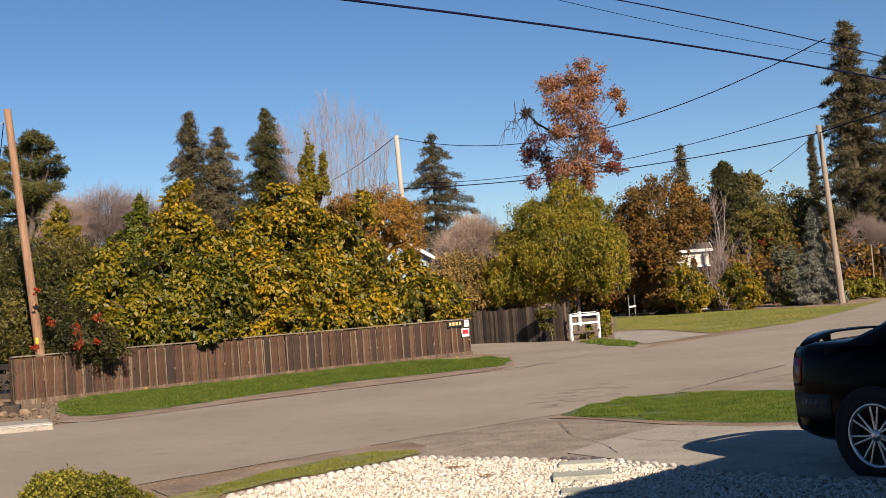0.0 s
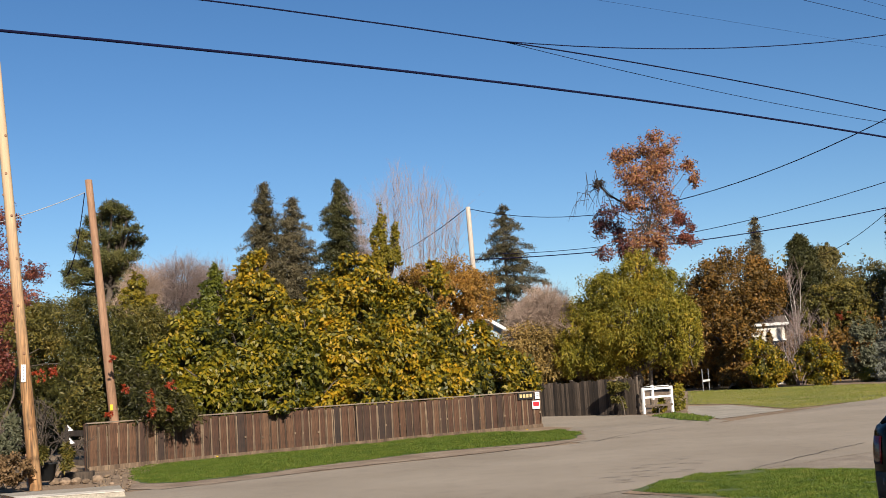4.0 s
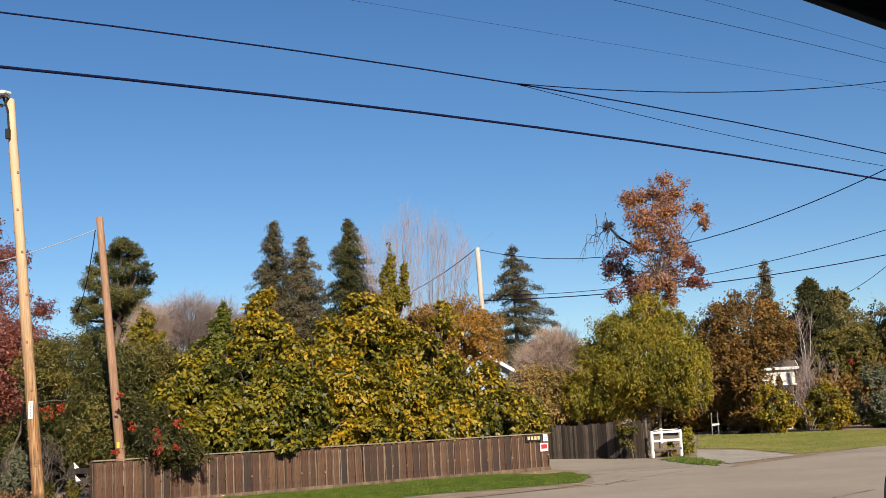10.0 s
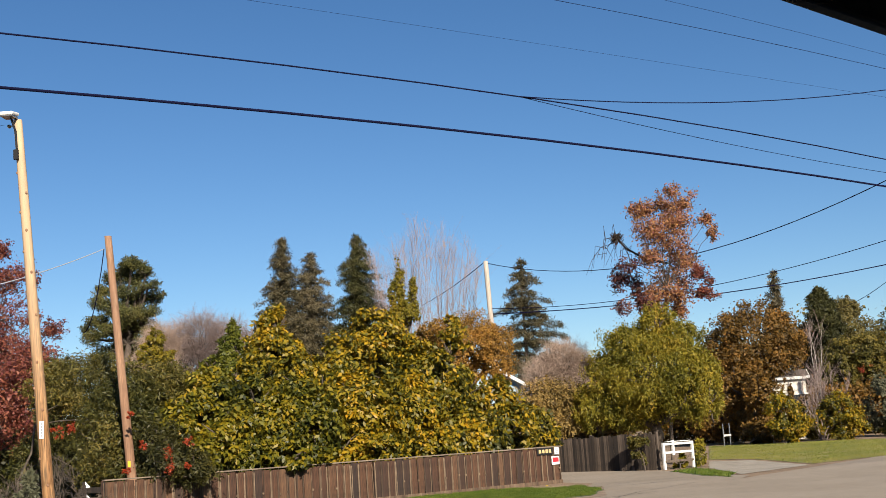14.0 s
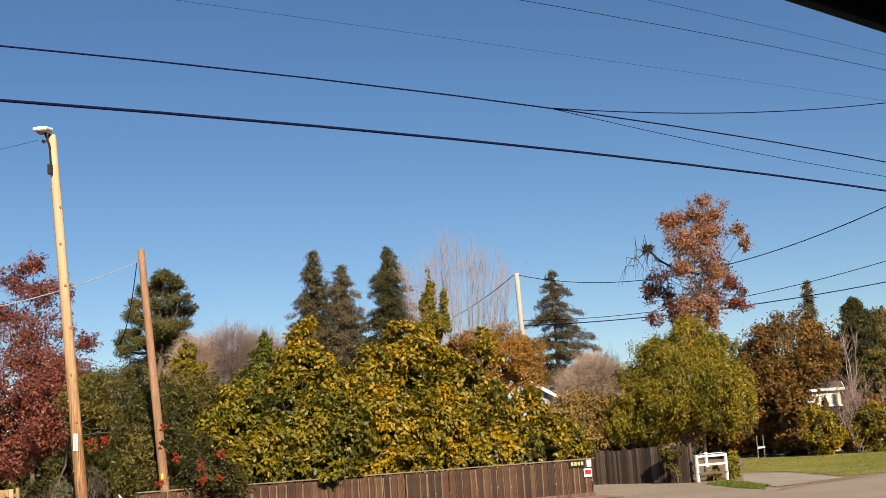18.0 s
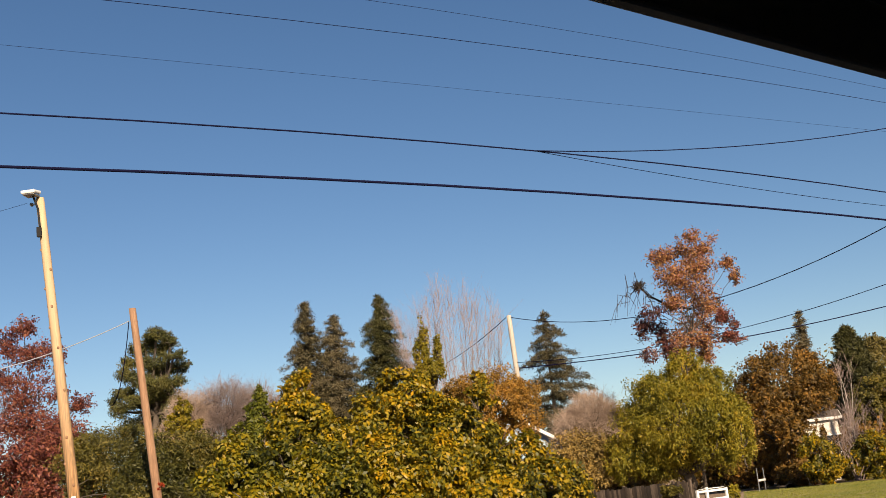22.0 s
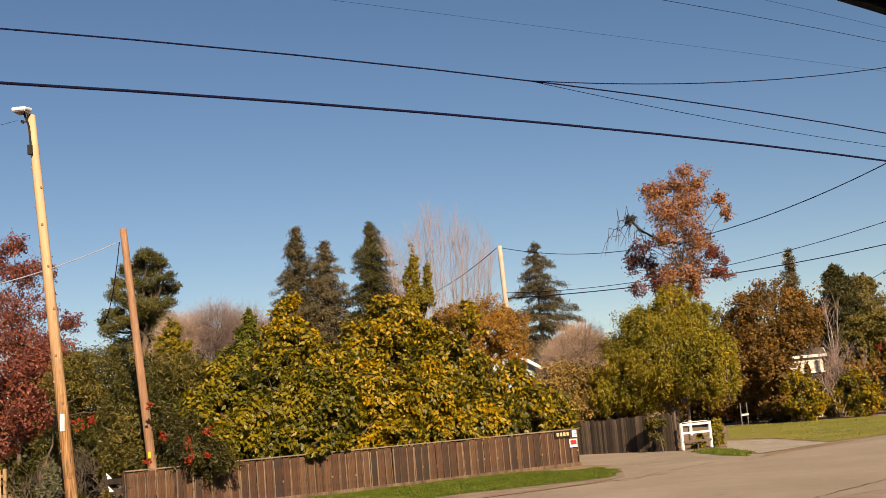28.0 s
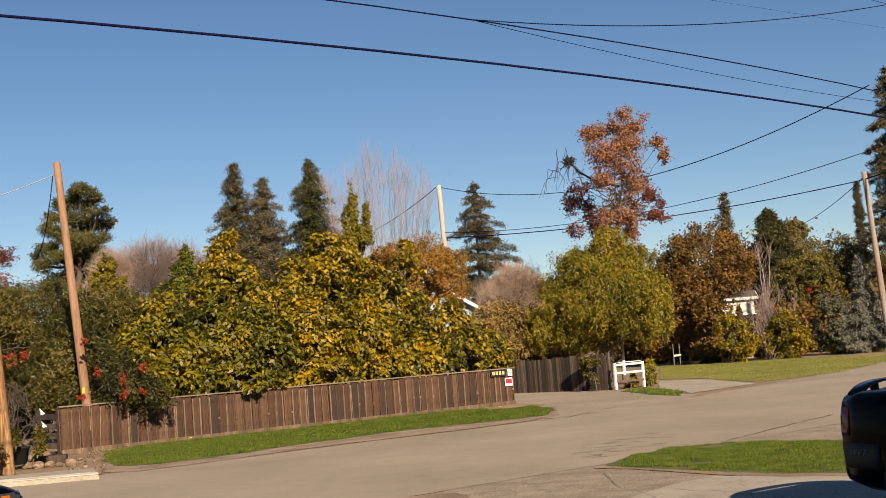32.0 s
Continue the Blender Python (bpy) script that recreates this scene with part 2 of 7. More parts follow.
def paled(mat, z0, z1, col):
    """Mixes a paler colour into the wood with height, from z0 up to z1."""
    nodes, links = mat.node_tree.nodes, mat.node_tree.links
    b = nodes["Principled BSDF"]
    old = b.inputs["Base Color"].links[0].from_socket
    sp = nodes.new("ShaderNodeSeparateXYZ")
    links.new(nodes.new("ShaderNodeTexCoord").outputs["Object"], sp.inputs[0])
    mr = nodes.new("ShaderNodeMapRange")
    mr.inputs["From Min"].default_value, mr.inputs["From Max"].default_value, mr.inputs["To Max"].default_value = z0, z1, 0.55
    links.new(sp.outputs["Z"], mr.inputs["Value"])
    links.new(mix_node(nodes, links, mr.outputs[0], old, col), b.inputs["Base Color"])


paled(MAT["pole_new"], 2.2, 6.0, (0.58, 0.44, 0.29))


def island_mat(name, cols, rough=0.85):
    m, nodes, links, b = material(name, rough)
    geo = nodes.new("ShaderNodeNewGeometry")
    k = len(cols) - 1
    r = ramp_node(nodes, [(i / k, c) for i, c in enumerate(cols)])
    links.new(geo.outputs["Random Per Island"], r.inputs[0])
    n = noise_node(nodes, links, 60, 4, geo.outputs["Position"])
    g = ramp_node(nodes, [(0.3, (0.75,) * 3), (0.7, (1.05,) * 3)])
    links.new(n.outputs["Fac"], g.inputs[0])
    links.new(mix_node(nodes, links, 1.0, r.outputs[0], g.outputs[0], "MULTIPLY"), b.inputs["Base Color"])
    return m


MAT["pebble"] = island_mat("pebble", [(0.26, 0.2, 0.14), (0.5, 0.42, 0.32), (0.62, 0.56, 0.46), (0.66, 0.61, 0.53), (0.56, 0.5, 0.42), (0.7, 0.66, 0.58)])
MAT["grass"] = foliage("grass", [(0.04, 0.07, 0.008), (0.075, 0.118, 0.012), (0.112, 0.152, 0.017), (0.19, 0.18, 0.04)], 0.35, 0.6, 3.0)
MAT["grass_dry"] = foliage("grass_dry", [(0.0900, 0.1140, 0.0168), (0.1380, 0.1560, 0.0240), (0.1980, 0.1920, 0.0360), (0.2640, 0.2160, 0.0600)], 0.3, 0.6, 0.3)


def car_paint():
    m, nodes, links, b = material("car_paint", 0.18)
    b.inputs["Specular IOR Level"].default_value = 0.05
    b.inputs["Base Color"].default_value = (0.0008, 0.001, 0.002, 1)
    b.inputs["Coat Weight"].default_value, b.inputs["Coat Roughness"].default_value = 0.015, 0.04
    n = noise_node(nodes, links, 6, 5)
    r = ramp_node(nodes, [(0.35, (0.12,) * 3), (0.75, (0.3,) * 3)])
    links.new(n.outputs["Fac"], r.inputs[0])
    links.new(r.outputs[0], b.inputs["Roughness"])
    return m


def car_glass():
    m, nodes, links, b = material("car_glass", 0.05)
    b.inputs["Base Color"].default_value = (0.006, 0.008, 0.009, 1)
    return m


def window_glass():
    m, nodes, links, b = material("window_glass", 0.04)
    b.inputs["Base Color"].default_value = (0.02, 0.025, 0.03, 1)
    return m


MAT["car_paint"], MAT["car_glass"], MAT["window_glass"] = car_paint(), car_glass(), window_glass()

# ---- mesh helpers ----
rng = np.random.default_rng(7)


def mesh_of(name, v, f, mat, smooth=False):
    """A mesh from arrays of vertices and of faces with equal corner counts."""
    v, f = np.asarray(v, float).reshape(-1, 3), np.asarray(f, int)
    me = bpy.data.meshes.new(name)
    n, k = f.shape
    me.vertices.add(len(v))
    me.vertices.foreach_set("co", v.ravel())
    me.loops.add(n * k)
    me.loops.foreach_set("vertex_index", f.ravel())
    me.polygons.add(n)
    me.polygons.foreach_set("loop_start", np.arange(0, n * k, k))
    me.polygons.foreach_set("loop_total", np.full(n, k))
    if smooth:
        me.polygons.foreach_set("use_smooth", np.ones(n, bool))
    me.update(calc_edges=True)
    me.materials.append(mat)
    return me


def part(name, bm, mat, parent=None, label=""):
    """Links a bmesh as one mesh object under its parent."""
    me = bpy.data.meshes.new(name)
    bm.to_mesh(me)
    bm.free()
    me.materials.append(mat)
    ob = new(name, me)
    ob.parent = parent
    if label:
        tagged(ob, label)
    return ob


def part_mesh(name, me, parent=None, label="", kind=""):
    ob = new(name, me)
    ob.parent = parent
    if label or kind:
        tagged(ob, label, kind=kind)
    return ob


def root(name, m, label, category, group=""):
    ob = new(name)
    ob.empty_display_size = 0.1
    ob.matrix_world = m
    return tagged(ob, label, category, group)


def box(bm, size, m=Matrix(), bevel=0.0):
    r = bmesh.ops.create_cube(bm, size=1.0, matrix=m @ Matrix.Diagonal((*size, 1)))
    if bevel:
        ed = list({e for v in r["verts"] for e in v.link_edges})
        bmesh.ops.bevel(bm, geom=ed, offset=bevel, segments=2, affect="EDGES", profile=0.5)
    return bm


def box_mesh(name, size, mat, bevel=0.006, off=(0, 0, 0)):
    bm = bmesh.new()
    box(bm, size, Matrix.Translation(off), bevel)
    me = bpy.data.meshes.new(name)
    bm.to_mesh(me)
    bm.free()
    me.materials.append(mat)
    return me


def tubes(segs, sides=6):
    """Tapered tubes for rows of (p0, r0, p1, r1): vertices and quads."""
    s = np.array([(*a, ra, *b, rb) for a, ra, b, rb in segs], float)
    p0, r0, p1, r1 = s[:, :3], s[:, 3], s[:, 4:7], s[:, 7]
    d = p1 - p0
    d /= np.linalg.norm(d, axis=1, keepdims=True) + 1e-9
    ref = np.where(np.abs(d[:, 2:3]) > 0.9, np.array([[1.0, 0, 0]]), np.array([[0, 0, 1.0]]))
    u = np.cross(d, ref)
    u /= np.linalg.norm(u, axis=1, keepdims=True) + 1e-9
    w = np.cross(d, u)
    a = np.arange(sides) / sides * 2 * np.pi
    ring = u[:, None] * np.cos(a)[None, :, None] + w[:, None] * np.sin(a)[None, :, None]
    v = np.concatenate([p0[:, None] + ring * r0[:, None, None], p1[:, None] + ring * r1[:, None, None]], 1)
    i = np.arange(sides)
    q = np.stack([i, (i + 1) % sides, (i + 1) % sides + sides, i + sides], 1)
    f = (q[None] + (np.arange(len(s)) * 2 * sides)[:, None, None]).reshape(-1, 4)
    return v.reshape(-1, 3), f


def chain(segs, sides=6):
    """One unbroken tapering tube along segments that follow each other."""
    p = np.array([segs[0][0]] + [s[2] for s in segs], float)
    r = np.array([segs[0][1]] + [s[3] for s in segs], float)
    d = np.gradient(p, axis=0)
    d /= np.linalg.norm(d, axis=1, keepdims=True) + 1e-9
    ref = np.array([1.0, 0, 0]) if abs(d[0][2]) > 0.7 else np.array([0, 0, 1.0])
    u = np.cross(d, ref)
    u /= np.linalg.norm(u, axis=1, keepdims=True) + 1e-9
    w = np.cross(d, u)
    a = np.arange(sides) / sides * 2 * np.pi
    v = p[:, None] + (u[:, None] * np.cos(a)[None, :, None] + w[:, None] * np.sin(a)[None, :, None]) * r[:, None, None]
    i = np.arange(sides)
    q = np.stack([i, (i + 1) % sides, (i + 1) % sides + sides, i + sides], 1)
    return v.reshape(-1, 3), (q[None] + (np.arange(len(p) - 1) * sides)[:, None, None]).reshape(-1, 4)


def leaves(p, size, aspect=0.55, droop=0.0, up=0.0, facing=None, loose=0.75):
    """One folded leaf at every point of p: vertices and quads. facing: the way that each blade looks, as far as loose lets it."""
    n = len(p)
    d = rng.normal(size=(n, 3))
    d[:, 2] += up - droop
    if facing is None:
        s = np.cross(d, rng.normal(size=(n, 3)))
    else:
        k = facing + rng.normal(size=(n, 3)) * loose
        k /= np.linalg.norm(k, axis=1, keepdims=True) + 1e-9
        d -= k * (d * k).sum(1, keepdims=True)
        s = np.cross(d, k)
    d /= np.linalg.norm(d, axis=1, keepdims=True) + 1e-9
    s /= np.linalg.norm(s, axis=1, keepdims=True) + 1e-9
    k = np.cross(s, d)
    sz = size * rng.uniform(0.65, 1.35, (n, 1))
    m = p + d * sz * 0.45
    v = np.stack([p, m + s * sz * aspect * 0.5 + k * sz * 0.08, p + d * sz, m - s * sz * aspect * 0.5 + k * sz * 0.08], 1)
    return v.reshape(-1, 3), np.arange(n * 4).reshape(-1, 4)


def crown_points(lobes, n, clump=0.2, hollow=0.45, per=90, flat=1.0, gaps=0.0, rough=0.42, strand=0.0):
    """Points of an uneven crown, clumps on and in the lobes (x, y, z, r across, r up), and the way that the leaves there face."""
    w = np.array([(l[3] * l[3] * l[4]) ** (2 / 3) for l in lobes])
    w = w / w.sum()
    out, face = [], []
    for l, k in zip(lobes, w):
        cnt = max(12, int(n * k / per))
        d = rng.normal(size=(cnt, 3))
        d /= np.linalg.norm(d, axis=1, keepdims=True)
        rad = rng.uniform(hollow, 1.0, (cnt, 1)) ** 0.6 * np.where(rng.random((cnt, 1)) < 0.12, rng.uniform(1.0, 1.0 + rough * 0.52, (cnt, 1)), 1.0)
        wob = np.array([noise.noise(Vector(a * 2.3) + Vector(l[:3])) for a in d])[:, None]
        c = d * rad * (1 + rough * wob)
        r = np.array([l[3], l[3] * flat, l[4]])
        if gaps:
            at = c * r + np.array(l[:3])
            open_sky = np.array([noise.noise(Vector(q) * 1.5) for q in at]) < gaps - 0.5
            c, d = c[~open_sky], d[~open_sky]
            cnt = len(c)
        spread = rng.normal(size=(cnt * per, 3)) * clump * rng.uniform(0.5, 1.2, (cnt, 1)).repeat(per, 0) * 0.55
        spread *= np.array([1 - 0.5 * strand, 1 - 0.5 * strand, 1 + strand])
        out.append((np.repeat(c, per, 0) + spread) * r + np.array(l[:3]))
        f = np.repeat(d, per, 0) + spread / (clump + 1e-6) * 0.8 + np.array([0, 0, 0.55])
        face.append(f / (np.linalg.norm(f, axis=1, keepdims=True) + 1e-9))
    return np.concatenate(out), np.concatenate(face)


def limb_segs(a, b, r0, r1, n=5, bend=0.12):
    """A crooked, tapering limb from a to b."""
    a, b = np.array(a, float), np.array(b, float)
    t = np.linspace(0, 1, n + 1)[:, None]
    p = a + (b - a) * t + rng.normal(size=(n + 1, 3)) * np.linalg.norm(b - a) * bend * 0.35 * np.sin(t * np.pi)
    r = np.linspace(r0, r1, n + 1)
    return [(p[i], r[i], p[i + 1], r[i + 1]) for i in range(n)]


def leafy_tree(name, label, category, base, lobes, n, size, mat, bark="bark", trunk_r=0.14, group="", droop=0.2, aspect=0.55, clump=0.2, hollow=0.45, per=90, gaps=0.0, loose=0.75, also=(), fork=None, rough=0.42, limb=0.7, strand=0.0):
    """Trunk, limbs to each lobe and a crown of many leaves. also: further crowns (lobes, n, material) of another colour on the same tree."""
    bx, by = base
    ob = root(name, Matrix.Translation((bx, by, 0)), label, category, group)
    crowns = [([(l[0] - bx, l[1] - by, l[2], l[3], l[4]) for l in ls], k, m) for ls, k, m in ((lobes, n, mat), *also)]
    ls = [l for c in crowns for l in c[0]]
    low = min(l[2] - l[4] for l in ls)
    fork = np.array([ls[0][0] * 0.35, ls[0][1] * 0.35, min(max(0.5, low + 0.3), 0.7 * ls[0][2])]) if fork is None else np.array(fork)
    segs = limb_segs((0, 0, -0.05), fork, trunk_r * 1.25, trunk_r, 4)
    part_mesh("trunk", mesh_of("trunk", *chain(segs, 9), MAT[bark], True), ob)
    br = []
    for l in ls:
        c = np.array(l[:3])
        br += limb_segs(fork, c, trunk_r * limb, trunk_r * limb * 0.43, 5)
        for _ in range(9):
            d = rng.normal(size=3)
            d /= np.linalg.norm(d)
            br += limb_segs(c - np.array([0, 0, l[4] * 0.3]), c + d * np.array([l[3], l[3], l[4]]) * 0.85, trunk_r * limb * 0.4, min(0.012, trunk_r * 0.2), 4)
    part_mesh("branchwork", mesh_of("branchwork", *tubes(br, 5), MAT[bark], True), ob, kind="stuff")
    for cl, k, m in crowns:
        p, face = crown_points(cl, k, clump, hollow, per, gaps=gaps, rough=rough, strand=strand)
        part_mesh("crown", mesh_of("crown", *leaves(p, size, aspect, droop, 0.0, face, loose), MAT[m]), ob)
    return ob


def twig_dome(name, label, base, lobes, n, mat, twig=0.9, r=0.006, bark="bark", category="tree", group="bare trees", rise=0.5):
    """A leafless tree: crooked limbs to each lobe, and a haze of fine forked twigs that point outwards."""
    bx, by = base
    ob = root(name, Matrix.Translation((bx, by, 0)), label, category, group)
    ls = [(l[0] - bx, l[1] - by, l[2], l[3], l[4]) for l in lobes]
    big, fine = [], []
    for l in ls:
        c, rr = np.array(l[:3]), np.array([l[3], l[3], l[4]])
        low = c - np.array([0, 0, l[4] * 0.9])
        big += limb_segs((0, 0, -0.05), low, 0.09, 0.06, 4)
        for _ in range(16):
            d = rng.normal(size=3)
            d[2] = abs(d[2]) * 0.8 + 0.1
            big += limb_segs(low, c + d / np.linalg.norm(d) * rr * rng.uniform(0.45, 0.8), 0.045, r * 1.6, 5, 0.18)
    w = np.array([l[3] * l[4] for l in ls])
    for l, k in zip(ls, (w / w.sum() * n).astype(int)):
        c, rr = np.array(l[:3]), np.array([l[3], l[3], l[4]])
        d = rng.normal(size=(k, 3))
        d /= np.linalg.norm(d, axis=1, keepdims=True)
        wob = np.array([1 + 0.3 * noise.noise(Vector(q * 2.1) + Vector(l[:3])) for q in d])[:, None]
        p = c + d * rng.uniform(0.15, 0.85, (k, 1)) ** 0.6 * rr * wob
        out = d + rng.normal(size=(k, 3)) * 0.45 + np.array([0, 0, rise])
        out /= np.linalg.norm(out, axis=1, keepdims=True)
        ln = twig * rng.uniform(0.35, 1.0, (k, 1)) * 0.5
        m = p + out * ln
        for turn in (0.35, 0.45):
            o2 = out + rng.normal(size=(k, 3)) * turn
            q = m + o2 * ln * 0.8
            fine.append(np.c_[m, np.full(k, r * 0.75), q, np.full(k, r * 0.4)])
        fine.append(np.c_[p, np.full(k, r), m, np.full(k, r * 0.75)])
    part_mesh("stem", mesh_of("stem", *tubes(big, 5), MAT[bark], True), ob)
    rows = np.concatenate(fine)
    part_mesh("crown", mesh_of("crown", *tubes([(q[:3], q[3], q[4:7], q[7]) for q in rows], 3), MAT[mat]), ob)
    return ob


def conifer(name, label, base, height, radius, mat, n_whorl=34, bare=0.05, droop=0.35, tuft=0.3, dens=1.0, group="conifers", trunk_r=0.2, power=1.0, ragged=0.25, top_lean=0.0):
    """A tapered trunk with whorls of drooping branches that carry needle tufts."""
    bx, by = base
    ob = root(name, Matrix.Translation((bx, by, 0)), label, "conifer", group)
    trunk = limb_segs((0, 0, -0.05), (top_lean, 0, height), trunk_r, 0.02, 8, 0.01)
    part_mesh("trunk", mesh_of("trunk", *chain(trunk, 8), MAT["bark"], True), ob)
    segs, pts = [], []
    for i in range(n_whorl):
        t = (i + rng.uniform(-0.3, 0.3)) / n_whorl
        t = min(max(t, 0), 0.99)
        z = height * (bare + (1 - bare) * t)
        reach = radius * (1 - t) ** power + 0.12
        for j in range(rng.integers(5, 8)):
            az = rng.uniform(0, 2 * np.pi)
            ln = reach * rng.uniform(1 - 2 * ragged, 1 + ragged)
            tip = np.array([np.cos(az) * ln, np.sin(az) * ln, z + ln * (0.25 - droop) + rng.normal() * 0.05])
            a = np.array([top_lean * t, 0, z])
            mid = (a + tip) / 2 + np.array([0, 0, ln * 0.12])
            tip[0] += top_lean * t
            segs += [(a, 0.03, mid, 0.02), (mid, 0.02, tip, 0.006)]
            m = max(5, int(ln * 16 * dens))
            s = rng.uniform(0.15, 1.0, m) ** 0.8
            q = np.where(s[:, None] < 0.5, a + (mid - a) * s[:, None] * 2, mid + (tip - mid) * (s[:, None] * 2 - 1))
            sp = 0.10 * ln * (1.15 - s)[:, None] + 0.06
            pts.append(np.repeat(q, 5, 0) + rng.normal(size=(m * 5, 3)) * np.repeat(sp, 5, 0) * np.array([1, 1, 0.55]))
    part_mesh("branchwork", mesh_of("branchwork", *tubes(segs, 4), MAT["bark"]), ob, kind="stuff")
    part_mesh("crown", mesh_of("crown", *leaves(np.concatenate(pts), tuft * 1.35, 0.17, 0.25), MAT[mat]), ob)
    return ob


def bare_tree(name, label, base, height, spread, mat="twig", stems=5, depth=4, group="bare trees", upright=0.75, r0=0.07, twig_r=0.012, seed=1, kids=4, category="tree", stem_mat=""):
    """A leafless tree: stems that fork down to thin twigs."""
    rg = np.random.default_rng(seed)
    ob = root(name, Matrix.Translation((base[0], base[1], 0)), label, category, group)
    big, fine = [], []

    def grow(p, d, ln, r, k):
        q = p + d * ln
        m = p + d * ln * 0.5 + rg.normal(size=3) * ln * 0.05
        (big if k >= depth - 1 else fine).extend([(p, r, m, r * 0.85), (m, r * 0.85, q, r * 0.7)])
        if k == 0:
            return
        for _ in range(kids if k < depth else kids - 1):
            nd = d + rg.normal(size=3) * (1.05 - upright)
            nd[2] += 0.25 * upright
            nd /= np.linalg.norm(nd)
            s = rg.uniform(0.35, 1.0)
            grow(p + (q - p) * s, nd, ln * rg.uniform(0.55, 0.8), max(r * 0.55, twig_r), k - 1)

    for i in range(stems):
        a = rg.uniform(0, 2 * np.pi)
        d = np.array([np.cos(a) * spread, np.sin(a) * spread, height * 0.8])
        grow(np.array([np.cos(a), np.sin(a), 0]) * 0.1 * stems ** 0.5 * rg.uniform(0, 1), d / np.linalg.norm(d), height * rg.uniform(0.34, 0.46), r0, depth)
    part_mesh("stem", mesh_of("stem", *tubes(big, 6), MAT[stem_mat or mat], True), ob)
    part_mesh("crown", mesh_of("crown", *tubes(fine, 3), MAT[mat]), ob)
    return ob


def sheet(name, pts, z, mat, label, category, ragged=0.0, step=0.3, kind="structure", seed=0):
    """A flat patch of ground with a slightly wandering outline."""
    pts = [Vector((*p, 0)) for p in pts]
    ring = []
    for a, b in zip(pts, pts[1:] + pts[:1]):
        n = max(1, int((b - a).length / step)) if ragged else 1
        side = Vector((-(b - a).y, (b - a).x, 0)).normalized()
        for i in range(n):
            p = a + (b - a) * (i / n)
            w = (noise.noise(p * 1.3 + Vector((seed, 0, 0))) + 0.6 * noise.noise(p * 4.1)) * ragged
            ring.append(p + side * w)
    bm = bmesh.new()
    fa = bm.faces.new([bm.verts.new((p.x, p.y, z)) for p in ring])
    if fa.normal.z < 0:
        fa.normal_flip()
    bmesh.ops.triangulate(bm, faces=bm.faces[:])
    return tagged(part(name, bm, mat), label, category, kind=kind)


def inside(p, poly):
    x, y = p[:, 0], p[:, 1]
    ok = np.zeros(len(p), bool)
    for (x0, y0), (x1, y1) in zip(poly, poly[1:] + poly[:1]):
        c = ((y0 > y) != (y1 > y)) & (x < (x1 - x0) * (y - y0) / ((y1 - y0) or 1e-9) + x0)
        ok ^= c
    return ok


def scatter(poly, per_m2, edge=0.0):
    xs, ys = [p[0] for p in poly], [p[1] for p in poly]
    n = int((max(xs) - min(xs)) * (max(ys) - min(ys)) * per_m2)
    p = np.stack([rng.uniform(min(xs), max(xs), n), rng.uniform(min(ys), max(ys), n)], 1)
    return p[inside(p, poly)]


def grass(name, poly, per_m2, tall, mat, label, wide=0.014, z=0.0, clover=0.0):
    """Grass blades on a patch: one object of stuff."""
    p = scatter(poly, per_m2)
    p = p[np.array([noise.noise(Vector((a * 1.4, b * 1.4, 3))) for a, b in p]) > -0.42]
    q = np.array(poly + poly[:1])
    a, e = q[:-1], np.diff(q, axis=0)
    u = np.clip(((p[:, None] - a[None]) * e[None]).sum(2) / (e * e).sum(1)[None], 0, 1)
    rim = np.linalg.norm(p[:, None] - a[None] - e[None] * u[..., None], axis=2).min(1)
    p = p[rim > np.array([0.1 + 0.32 * noise.noise(Vector((x * 2.3, y * 2.3, 5))) + 0.15 * noise.noise(Vector((x * 7, y * 7, 2))) for x, y in p])]
    n = len(p)
    az = rng.uniform(0, 2 * np.pi, n)
    hgt = tall * rng.uniform(0.4, 1.3, n) * (1 + 0.5 * np.array([noise.noise(Vector((a * 0.9, b * 0.9, 9))) for a, b in p]))
    lean = rng.normal(size=(n, 2)) * hgt[:, None] * 0.45
    s = np.stack([np.cos(az), np.sin(az)], 1) * wide
    b = np.concatenate([p, np.full((n, 1), z)], 1)
    v = np.stack([b - np.c_[s, np.zeros(n)], b + np.c_[s, np.zeros(n)], b + np.c_[lean, hgt]], 1).reshape(-1, 3)
    f = np.arange(n * 3).reshape(-1, 3)
    if clover:
        k = rng.random(n) < clover
        q, _ = leaves(b[k] + np.c_[rng.normal(size=(k.sum(), 2)) * 0.03, hgt[k] * rng.uniform(0.5, 1.0, k.sum())], tall * 0.5, 0.8, 0.0, 0.0, np.tile((0.0, 0.0, 1.0), (k.sum(), 1)), 0.45)
        i = np.arange(len(q) // 4)[:, None] * 4 + len(v)
        f = np.concatenate([f, i + np.array([[0, 1, 2]]), i + np.array([[0, 2, 3]])])
        v = np.concatenate([v, q])
    return tagged(part_mesh(name, mesh_of(name, v, f, mat)), label, "grass", kind="stuff")


def cable(name, a, b, sag, r, mat, label, category="cable", n=24):
    """A hanging wire between two points, as a thin round tube."""
    a, b = Vector(a), Vector(b)
    p = [a.lerp(b, i / n) - Vector((0, 0, sag * 4 * (i / n) * (1 - i / n))) for i in range(n + 1)]
    d = (b - a).normalized()
    u = d.cross(Vector((0, 0, 1))).normalized()
    w = u.cross(d)
    v = [q + (u * math.cos(k / 6 * 2 * math.pi) + w * math.sin(k / 6 * 2 * math.pi)) * r for q in p for k in range(6)]
    f = [(i * 6 + k, i * 6 + (k + 1) % 6, i * 6 + 6 + (k + 1) % 6, i * 6 + 6 + k) for i in range(n) for k in range(6)]
    ob = part_mesh(name, mesh_of(name, v, f, MAT[mat], True))
    return tagged(ob, label, category, "overhead wires")


